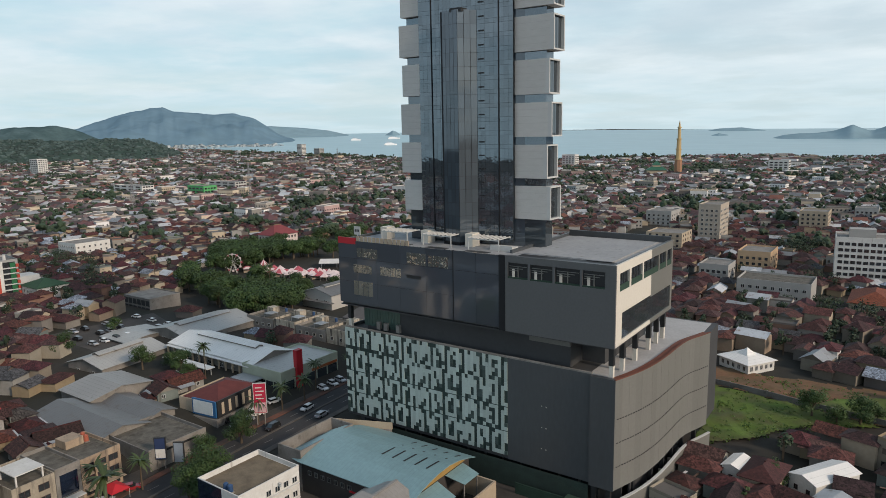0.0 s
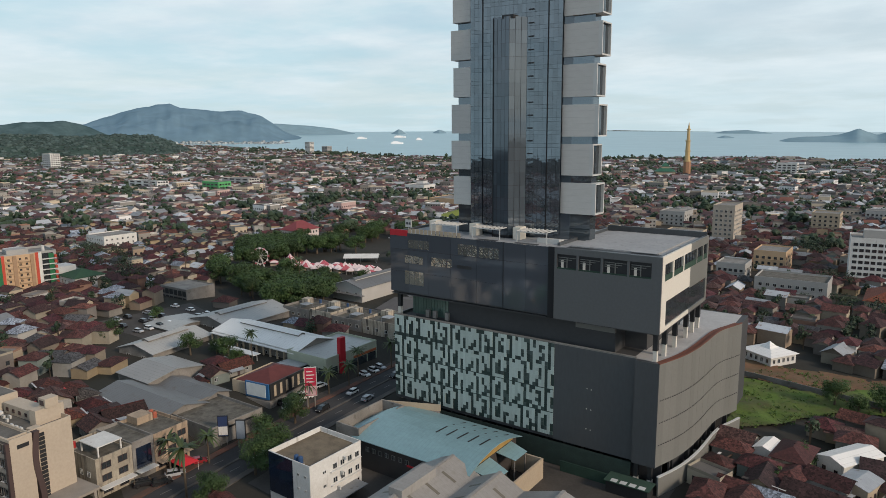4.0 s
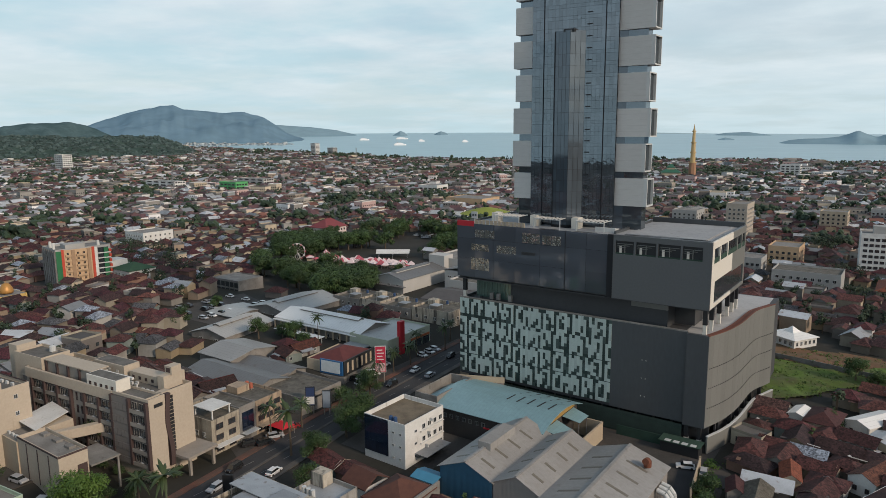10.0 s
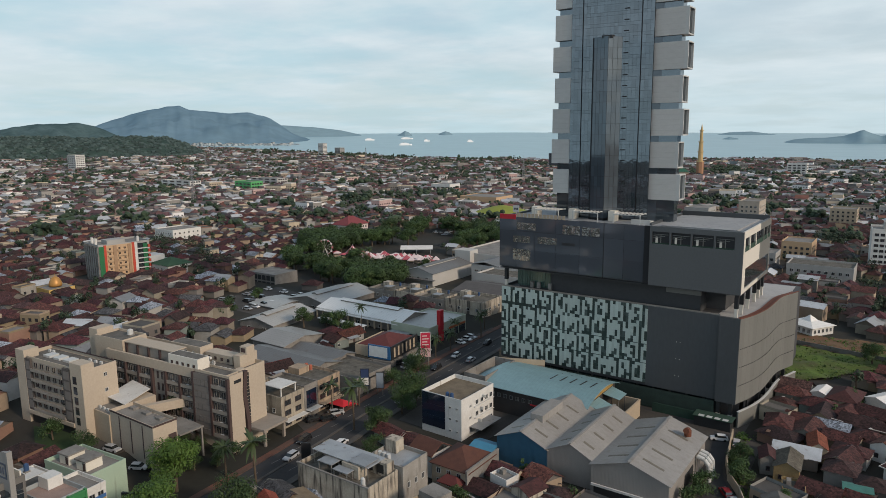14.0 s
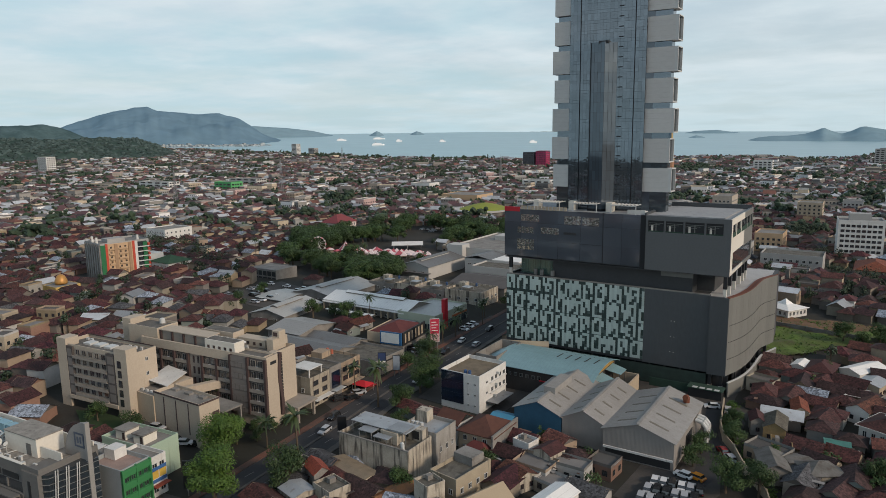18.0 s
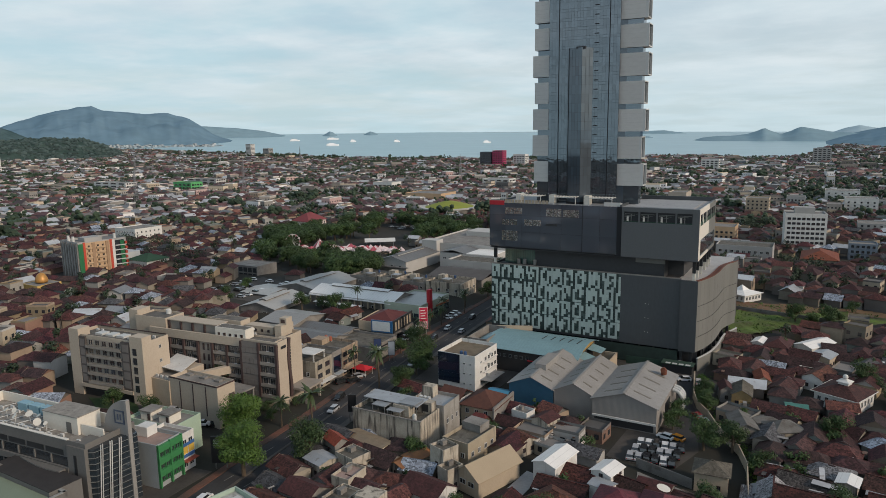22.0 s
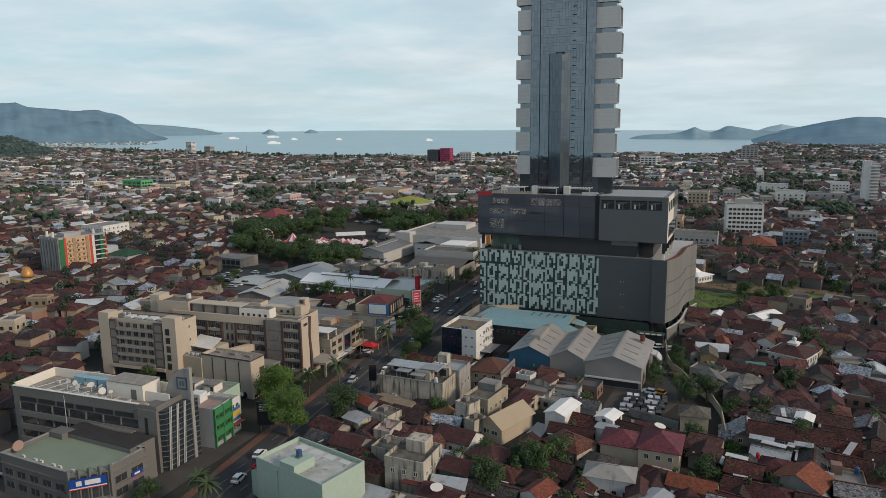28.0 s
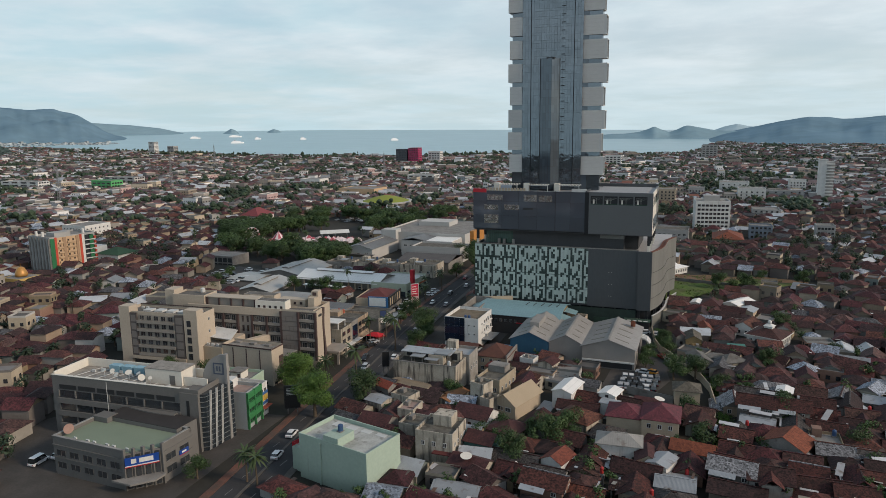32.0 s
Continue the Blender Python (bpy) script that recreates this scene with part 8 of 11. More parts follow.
LOTS = [("old_house", "low stained house under a dusty tan roof", -35.5, -94.5, 12.6, 5.6, 3.6, -12, M_STAIN, "gable", M_TANROOF, 0.5, 1),
        ("old_house", "shed-like house with a rusty orange sheet roof", -21.7, -97.2, 4.4, 9.4, 3.4, -15, M_STAIN, "gable", M_RUST, 0.6, 1),
        ("old_house", "narrow mould-stained tower house with a flat roof", -13.4, -96.6, 4.4, 4.4, 7.6, -20, M_STAIN, "flat", M_MOSSROOF, 0, 2),
        ("old_house", "stained two-storey annexe with dark windows", -10.2, -99.8, 3.2, 4.4, 5.0, -20, M_STAIN, "flat", M_MOSSROOF, 0, 1),
        ("old_house", "house with a broad dark maroon roof and white gable", -11.8, -106.6, 9.4, 7.2, 3.4, -10, M_WHITE, "gable", M_DKMAROON, 2.0, 1),
        ("old_house", "narrow house with a red gabled roof over grey walls", -40.6, -99.8, 5.8, 3.6, 5.0, -25, M_CONC, "gable", mat("fresh_red_tile", (0.26, 0.06, 0.035), rough=0.8, contrast=0.6, mottle=0.25), 1.2, 1),
        ("old_house", "grey flat-roofed house beside the road", -46.0, -99.2, 5.0, 3.6, 4.6, -8, M_CONC, "flat", M_MOSSROOF, 0, 1),
        ("old_house", "small house under a weathered grey zinc roof", -39.2, -107.2, 5.6, 5.0, 3.8, -15, M_STAIN, "gable", M_ZINC, 0.6, 1),
        ("old_house", "pinkish flat-roofed house with a stained terrace", -28.2, -111.6, 4.4, 6.4, 4.8, 0, M_STAIN, "flat", mat("pink_roof", (0.34, 0.25, 0.22)), 0, 1),
        ("old_house", "teal-walled house under a dark red tiled roof", -5.0, -122.6, 6.8, 6.0, 4.6, -8, M_TEAL, "gable", M_DKMAROON, 1.6, 1),
        ("old_house", "two-storey house with a bright zinc roof", 8.0, -84.8, 5.4, 9.8, 5.0, -10, M_WHITE, "gable", M_WHITESHEET, 0.9, 1),
        ("old_house", "two-storey white house with a pale zinc roof", 19.6, -85.0, 4.6, 5.6, 5.0, -14, M_WHITE, "gable", M_WHITESHEET, 0.7, 2),
        ("old_house", "white house with a flat zinc roof beside an alley", 20.2, -90.8, 4.2, 3.4, 4.4, -14, M_WHITE, "gable", M_ZINC, 0.4, 1),
        ("old_house", "house with a mossy grey hipped roof beside the car yard", 38.9, -73.6, 6.6, 6.2, 4.5, 4, M_CREAM, "hip", M_MOSSHIP, 1.5, 1),
        ("old_house", "boarded house under an orange tiled roof", 41.0, -110.4, 9.2, 5.0, 3.8, -8, M_CONC, "gable", M_ORANGE, 1.5, 1),
        ("old_house", "grey gabled house with a fresh orange-red tiled roof", 61.6, -99.0, 9.4, 7.8, 3.6, -24, M_CONC, "front", M_ORANGE, 2.3, 1),
        ("old_house", "pale house under a weathered grey zinc hipped roof", 25.0, -113.2, 9.6, 6.0, 4.8, 4, M_WHITE, "hip", M_GREYHIP, 1.4, 1),
        ("old_house", "low house with dark tiles behind a zinc-roofed one", 31.5, -116.8, 5.0, 6.4, 3.6, 6, M_CREAM, "gable", M_DKMAROON, 1.4, 1),
        ("old_house", "small cream house with a red gabled roof", 13.0, -124.6, 5.0, 6.2, 3.9, -18, M_WHITE, "front", M_BRICKRED, 1.3, 1),
        ("old_house", "broad house under a speckled brown hipped roof", 13.6, -100.4, 9.4, 7.6, 3.8, -24, M_STAIN, "hip", M_SPECKLE, 1.9, 1),
        ("old_house", "broad low house under a dark maroon roof", -2.0, -112.0, 8.0, 7.6, 3.4, -16, M_STAIN, "hip", M_DKMAROON, 1.6, 1),
        ("old_house", "dark-roofed house with a dish aerial", -4.6, -132.6, 8.6, 6.2, 3.4, -12, M_STAIN, "gable", M_DKMAROON, 1.4, 1),
        ("old_house", "house with a pale blue-grey sheet roof", 34.8, -119.4, 4.4, 6.0, 4.2, -20, M_WHITE, "gable", M_ZINC, 0.6, 1),
        ("old_house", "house with a faded grey sheet roof by the lane wall", 42.0, -43.6, 5.6, 9.0, 3.6, 18, M_CONC, "front", M_FADED, 1.2, 1),
        ("old_house", "low shelter under flat grey sheets", 46.6, -38.8, 5.6, 4.2, 3.4, 32, M_CONC, "gable", M_FADED, 0.3, 1),
        ("old_house", "house under a broad dusty grey hipped roof", 51.2, -41.8, 7.4, 6.2, 3.6, 32, M_STAIN, "hip", M_FADED, 1.5, 1),
        ("old_house", "half-built house with ochre walls and no roof", 42.4, -31.6, 4.4, 5.6, 3.0, 10, M_OCHRE, "flat", M_MOSSROOF, 0, 1),
        ("old_house", "small house under a teal sheet roof", 53.4, -24.8, 5.0, 3.2, 3.0, 8, M_OCHRE, "gable", M_TEALROOF, 0.4, 1),
        ("old_house", "house with a dark grey gabled roof behind the lane", 39.8, -21.4, 5.0, 8.6, 3.8, 4, M_OCHRE, "front", M_MOSSHIP, 1.4, 1),
        ("old_house", "narrow house under a dark red gabled roof", 35.4, -20.4, 3.2, 5.6, 3.8, 14, M_CONC, "front", M_DKMAROON, 1.1, 1),
        ("old_house", "narrow house with an orange-brown tiled roof", 43.8, -7.4, 3.8, 7.6, 3.8, 10, M_CREAM, "front", M_ORANGE, 1.2, 1),
        ("old_house", "long house under a bright white sheet roof", 57.0, 34.6, 6.4, 13.0, 3.8, -32, M_WHITE, "front", M_WHITESHEET, 1.0, 1),
        ("old_house", "white-walled house with a zinc roof by the field", 40.6, 30.0, 3.8, 6.6, 3.8, -10, M_WHITE, "front", M_WHITESHEET, 0.7, 1),
        ("old_house", "broad house under a red-brown hipped roof", 46.4, 28.6, 7.0, 10.6, 4.2, -6, M_CREAM, "hip", M_DKMAROON, 1.8, 1),
        ("old_house", "house with a grey zinc roof beside the white one", 59.6, 22.6, 6.0, 7.4, 3.8, -18, M_CREAM, "gable", M_ZINC, 0.8, 1),
        ("old_house", "white-walled house under a long dark brown roof", 58.6, 2.2, 5.6, 10.4, 3.8, -22, M_WHITE, "front", M_SPECKLE, 1.4, 1),
        ("old_house", "small white flat-roofed house behind the hall", -8.0, -64.2, 4.6, 3.8, 4.6, -12, M_WHITE, "flat", M_CONC, 0, 1),
        ("old_house", "grey-walled house under a dark purple-brown roof", -1.4, -65.6, 4.8, 5.4, 4.8, -14, M_STAIN, "front", M_DKMAROON, 1.0, 1),
        ("old_house", "low brick house under a speckled maroon roof", -4.2, -76.4, 6.6, 5.6, 3.4, -24, M_STAIN, "gable", M_SPECKLE, 1.2, 1),
        ("old_house", "low house under a dark maroon roof by the yard wall", 29.4, -84.4, 6.6, 4.6, 3.2, -6, M_CONC, "gable", M_DKMAROON, 1.1, 1),
        ("old_house", "small building under a bright zinc roof", 64.2, -65.4, 3.8, 4.6, 3.8, -10, M_STAIN, "gable", M_WHITESHEET, 0.5, 1),
        ("old_house", "cream house with a stained flat roof terrace", -33.0, -103.6, 6.0, 5.2, 4.6, -14, M_STAIN, "flat", M_MOSSROOF, 0, 1),
        ("old_house", "grey walled house with a brown tiled roof", -33.6, -119.5, 8.0, 6.4, 3.8, -6, M_CONC, "gable", M_DKMAROON, 1.6, 1),
        ("old_house", "stained cream house with a brown roof", -23.4, -120.0, 5.4, 6.4, 5.0, -4, M_STAIN, "flat", M_MOSSROOF, 0, 1)]
for row in LOTS:
    lot_house(*row)
ds = thing("satellite_dish", "large white mesh dish on a dark tiled roof", "satellite dish", "", -5.4, -133.6, 4.3)
dm = bmesh.new()
bmesh.ops.create_cone(dm, cap_ends=True, segments=20, radius1=0.4, radius2=1.3, depth=0.5)
part("dish", dm, M_IVORY, ds, loc=(0, 0, 0.75)).rotation_euler = (radians(12), 0, radians(25))
part("mast", tubes(((0, 0, -0.5), (0, 0, 0.6), 0.07)), M_DARK, ds)
copy_thing(ds, pose(32.6, -93.4, 6.9, 0, 0, 60))
sy_ = part("concrete_yard", extrude([(23.5, -74.2), (35.0, -78.4), (35.6, -81.0), (24.0, -77.2)], -0.05, 0.12), M_CONC, None)
tagged(sy_, "stained concrete strip south of the car yard", "yard", kind="structure")
yw = thing("yard_wall", "long stained concrete wall below the car yard", "wall")
for u in range(4):
    ax, ay, bx, by = 22.6 + 3.2 * u, -72.0 - 1.1 * u, 25.8 + 3.2 * u, -73.1 - 1.1 * u
    part("wall_panel", extrude([(ax, ay - 0.1), (bx, by - 0.1), (bx, by + 0.1), (ax, ay + 0.1)], 0, 2.3), M_CONC, yw)
# zinc sheets over the passages between roofs
for n_, (x, y, w, d, rz) in enumerate(((59.4, -67.0, 1.0, 7.2, 2), (60.2, -71.0, 5.4, 1.5, -12), (61.7, -79.4, 1.7, 13.2, -16), (56.6, -85.9, 5.2, 1.3, -14), (49.0, -95.5, 4.6, 1.2, -10), (72.0, -82.0, 1.4, 7.0, -20), (80.5, -104.0, 6.5, 1.4, 12), (70.0, -112.0, 1.4, 6.0, -14))):
    t = thing("zinc_awning", "bright zinc sheet on posts over a passage between roofs", "awning", "zinc awnings between roofs", x, y, 0, rz)
    aw = bmesh.new()
    slab(aw, [(-w / 2, -d / 2, 4.25), (w / 2, -d / 2, 4.25), (w / 2, d / 2, 4.55), (-w / 2, d / 2, 4.55)], 0.06)
    part("sheet", aw, M_FLASH, t)
    for px in (-w / 2 + 0.1, w / 2 - 0.2):
        for py in (-d / 2 + 0.1, d / 2 - 0.2):
            part("post", boxes((px, py, 0, px + 0.1, py + 0.1, 4.22 + 0.3 * (py > 0))), M_BROWN, t)
# the walled lane beside the warehouse
LANE = [(24.6, 4.0), (25.3, -8.4), (27.5, -24.0), (29.5, -31.0), (33.0, -37.0), (36.4, -45.0), (42.5, -55.4), (45.0, -63.5), (46.5, -78.0), (45.0, -100.0), (43.0, -130.0)]


def lane_x(y):
    return float(np.interp(y, [p[1] for p in LANE[::-1]], [p[0] for p in LANE[::-1]]))


lw_ = thing("lane_wall", "long low plastered wall along the lane", "wall")
for (ax, ay), (bx, by) in zip(LANE[1:], LANE[2:9]):
    part("wall_panel", extrude([(ax - 0.12, ay), (bx - 0.12, by), (bx + 0.12, by), (ax + 0.12, ay)], 0, 2.4), M_CREAM, lw_)
    part("wall_post", boxes((ax - 0.2, ay - 0.2, 0, ax + 0.2, ay + 0.2, 2.6)), M_CREAM, lw_)
tagged(part("lane", extrude([(20.5, -6.2), (24.6, -6.2), (26.8, -24.0), (28.6, -31.0), (32.2, -37.2), (33.6, -45), (30, -58), (27.5, -58), (26.0, -36.0), (23.6, -24.0)][::-1], -0.1, 0.075), M_ASPH, None), "narrow asphalt lane beside the warehouse", "road", kind="structure")
SPECIAL_RECTS = [(-45, -46, -27, -30), (-49, -28, 6, -5), (-18, -54, 27, -25), (-107, -104, -75, -84), (-90, -66, -72, -41), (-92, -40, -71, -19), (-160, -18, -133, 10),
                 (-135, -43, -90, -10), (-147, -4, -98, 27), (-160, 17, -133, 51), (-100, 4, -76, 34), (-98, -14, -76, 5), (-98, -176, -60, -145), (-119, -144, -60, -128), (-45, -148, -21, -131),
                 (-77, -129, -60, -117), (-90, -129, -70, -104), (-47, -86, -25, -60), (-24, -72, -13, -53), (-33, -62, -24, -53), (-24, -55, -17, -48), (-10, -103, 1, -84), (20, -103, 39, -90),
                 (-20, -134, -8, -120), (-18, -94, -9, -80), (20, 98, 40, 116), (14, -75.5, 35, -34), (18, 40, 38, 104), (38, 58, 50, 104), (50, 66, 66, 104), (66, 76, 92, 104), (-47, -3, 30.5, 56), (21, -36, 28.5, 0), (-200, -2, -160, 40), (-116, -112, -70, -84)]
SPECIAL_RECTS += [(-292, 324, -224, 400), (147, 500, 165, 514), (70, 230, 88, 246), (111, 238, 126, 253), (132, 598, 153, 616), (99, 506, 140, 523), (57.5, -18, 72, -3), (-104, -166, -93, -148), (14, -82, 45, -56), (30, -56, 46, -47), (30, -48, 38, -10), (-47, -30, 30, 0), (-131, -93, -66, -69), (-137, -107, -100, -92), (-170, 19, -142, 54), (-160, -18, -136, 13), (-113, -148, -65, -128), (-95, -164, -65, -146), (-24, -92, -20, -70)]
SPECIAL_RECTS += [(r[2] - r[4] / 2 + 0.7, r[3] - r[5] / 2 + 0.7, r[2] + r[4] / 2 - 0.7, r[3] + r[5] / 2 - 0.7) for r in LOTS] + [(0.5, -97, 4.5, -84)]

# ---------------------------------------------------------------- landmarks farther off
M_CONC2 = mat("grey_render", (0.36, 0.36, 0.35), (0.28, 0.28, 0.27), rough=0.85, scale=0.15, contrast=0.5)
og = block("apartment_block", "grey apartment block with a buff balcony front, green and red stripes", "building", -328.3, 13, -307.5, 41.0, 18.6, M_CONC2, M_CONC, 0.9)
M_ORANGEW = mat("orange_buff", (0.50, 0.35, 0.22), (0.42, 0.29, 0.18), rough=0.85, scale=0.2, contrast=0.4)
M_GREENP = mat("green_paint", (0.02, 0.15, 0.06), rough=0.6)
M_REDP = mat("red_orange_paint", (0.50, 0.07, 0.04), rough=0.6)
part("buff_front", boxes((-307.5, 17, 0.5, -307.2, 31, 18.9)), M_ORANGEW, og)
part("pilaster", boxes((-307.2, 20.6, 0.5, -306.7, 22.4, 18.7)), mat("buff_shade_paint", (0.36, 0.24, 0.15), rough=0.85), og)
part("pilaster", boxes((-307.2, 28.6, 0.5, -306.7, 30.2, 18.7)), MATS["buff_shade_paint"], og)
# dark backing painted as the shade behind the open slabs
part("dark_recess", boxes((-307.5, 34.0, 0.6, -307.3, 39.6, 18.4)), M_DARKWIN, og)
part("white_stripe", boxes((-307.5, 32.4, 0.5, -307.0, 34.0, 18.9)), M_WHITE, og)
for f in range(7):
    win_row(og, "e", -307.2, 17.3, 20.5, 1.3 + 2.5 * f, 1, 1.2, 1.3, M_ORANGEW)
    win_row(og, "e", -307.2, 22.6, 28.4, 1.3 + 2.5 * f, 2, 1.2, 1.3, M_ORANGEW)
    part("balcony", boxes((-307.2, 17.6, 0.7 + 2.5 * f, -306.3, 20.4, 1.5 + 2.5 * f)), M_ORANGEW, og)
    part("balcony", boxes((-307.2, 23.0, 0.7 + 2.5 * f, -306.3, 28.2, 1.5 + 2.5 * f)), M_ORANGEW, og)
    part("open_slab", boxes((-307.3, 34.0, 0.5 + 2.5 * f, -306.2, 40.6, 0.9 + 2.5 * f)), M_WHITE, og)
    part("green_louvre", boxes((-307.3, 37.2, 0.9 + 2.5 * f, -306.8, 39.6, 3.0 + 2.5 * f)), M_GREENP, og)
    part("red_fin", boxes((-307.5, 39.8, 0.9 + 2.5 * f, -306.2, 41.0, 2.3 + 2.5 * f)), M_REDP, og)
for y, w in ((15.7, 1.3), (31.0, 1.4)):
    part("red_stripe", boxes((-307.5, y, 0.5, -307.0, y + w, 19.2)), M_REDP, og)
part("green_stripe", boxes((-307.5, 13.1, 0.5, -307.1, 15.7, 18.6)), M_GREENP, og)
for k in range(7):
    part("upright_rib", boxes((-327.6 + 3.1 * k, 12.5, 0.5, -326.6 + 3.1 * k, 13, 18.8)), M_CONC, og)
part("roof_room", boxes((-322, 20, 18.55, -314, 30, 20.6)), M_CONC2, og)
for x, y in ((-325, 16), (-318, 15.5), (-311, 36)):
    part("roof_tank", tubes(((x, y, 18.5), (x, y, 21.6), 0.8, 0.75), n=8), M_WHITE, og)
og.matrix_world = Matrix.Translation((-287.7, 0.9, 0)) @ Matrix.Diagonal((0.94, 0.94, 1.05, 1)) @ Matrix.Rotation(radians(-8.5), 4, "Z") @ Matrix.Translation((307.5, -13, 0)) @ og.matrix_world
ym = thing("small_mosque", "small yellow mosque with a golden dome", "mosque", "", -272.5, -30)
part("wall", walls_ring(-6, -5, 6, 7, 0, 6.4, 0.3), mat("yellow_paint", (0.55, 0.38, 0.13), rough=0.8, contrast=0.4), ym)
part("roof", boxes((-5.7, -4.7, 6.1, 5.7, 6.7, 6.35)), M_CONC, ym)
dm = bmesh.new()
bmesh.ops.create_uvsphere(dm, u_segments=16, v_segments=10, radius=2.9)
for v in dm.verts:
    v.co.z = max(v.co.z, -0.6) * (1.15 if v.co.z < 2 else 1.35)
part("dome", dm, mat("gold_dome", (0.46, 0.24, 0.07), rough=0.45, metal=0.3, contrast=0.2), ym, loc=(0, 1, 7.4), smooth=True)
part("finial", tubes(((0, 1, 10.6), (0, 1, 13), 0.12, 0.03)), MATS["gold_dome"], ym)
win_row(ym, "s", -5, -5.5, 5.5, 1.5, 4, 1.0, 2.0)
gm = thing("mansion", "white villa with a green hipped roof", "house")
part("wall", walls_ring(-296, 27, -268, 42, 0, 7.5, 0.3), M_WHITE, gm)
part("roof", hip(-284, 27, -268, 42, 7.5, 3.0, 0.6), mat("green_tile", (0.035, 0.085, 0.045), rough=0.8, contrast=0.5), gm)
part("tower", boxes((-296, 27, 7.5, -286, 37, 11)), M_WHITE, gm)
win_row(gm, "e", -268, 28, 41, 4.2, 5, 1.2, 1.6); win_row(gm, "s", 27, -295, -269, 4.2, 8, 1.2, 1.6); win_row(gm, "s", 27, -295, -269, 1.0, 8, 1.2, 1.6)
wb2 = block("white_building", "long white three-storey building with windows", "building", -394, 99, -372, 122, 9.7, M_WHITE, M_CONC, 0.6)
for f in range(3):
    win_row(wb2, "s", 99, -393, -373, 1.0 + 3 * f, 7, 1.2, 1.3); win_row(wb2, "e", -372, 99, 121, 1.0 + 3 * f, 6, 1.2, 1.3)
rhs = thing("red_roofed_villa", "white villa with a bright red hipped roof", "house")
part("wall", walls_ring(-332, 217, -315, 240, 0, 8.0, 0.3), mat("pinkish_white", (0.60, 0.52, 0.50), rough=0.8, contrast=0.3), rhs)
part("roof", hip(-332, 217, -315, 240, 8.0, 4.8, 0.9), mat("bright_red_tile", (0.20, 0.045, 0.05), rough=0.7, contrast=0.5), rhs)
settle(rhs, (-323.5, 228.5), (-299, 203), 0, 0.94, 0.94, 1.12)
for f in range(2):
    win_row(rhs, "e", -315, 218, 239, 1.4 + 3.5 * f, 7, 1.6, 1.6); win_row(rhs, "s", 217, -331, -316, 1.4 + 3.5 * f, 5, 1.6, 1.6)
wk = block("office_building", "white seven-storey office block with rows of square windows", "building", 36, 279, 61, 300, 20.4, M_WHITE, M_CONC, 0.8)
for f in range(6):
    win_row(wk, "s", 279, 37, 60, 3.6 + 2.75 * f, 8, 2.1, 1.4, M_BROWN); win_row(wk, "e", 61, 280, 299, 3.6 + 2.75 * f, 6, 2.0, 1.4, M_BROWN)
part("roof_room", boxes((42, 285, 20.4, 54, 293, 24.2)), M_CONC2, wk)
settle(wk, (36, 279), (37.4, 256.5), 6, 0.93, 0.93, 1.08)
oh = thing("orange_roofed_house", "large house with an orange tiled hip roof", "house")
part("wall", walls_ring(49, 190, 66, 216, 0, 6.2, 0.3), M_CREAM, oh)
part("roof", hip(49, 190, 66, 216, 6.2, 3.4, 0.8), mat("orange_tile", (0.30, 0.10, 0.045), rough=0.8, contrast=0.5), oh)
win_row(oh, "s", 190, 50, 65, 3.6, 5, 1.3, 1.4)
gl = block("school_building", "long grey two-storey building with stained walls", "building", 4, 203, 34, 222, 8.2, M_CONC2, M_MOSSROOF, 0.8)
for f in range(2):
    win_row(gl, "s", 203, 5, 33, 1.4 + 3.4 * f, 9, 1.6, 1.5)
tb = block("apartment_block", "buff six-storey block of flats", "building", -52, 352, -38, 376, 25, mat("buff_paint", (0.42, 0.37, 0.31), rough=0.85, contrast=0.4), M_CONC, 0.8)
for f in range(7):
    win_row(tb, "s", 352, -51, -39, 2 + 3.1 * f, 4, 1.6, 1.6); win_row(tb, "e", -38, 353, 375, 2 + 3.1 * f, 6, 1.6, 1.6)
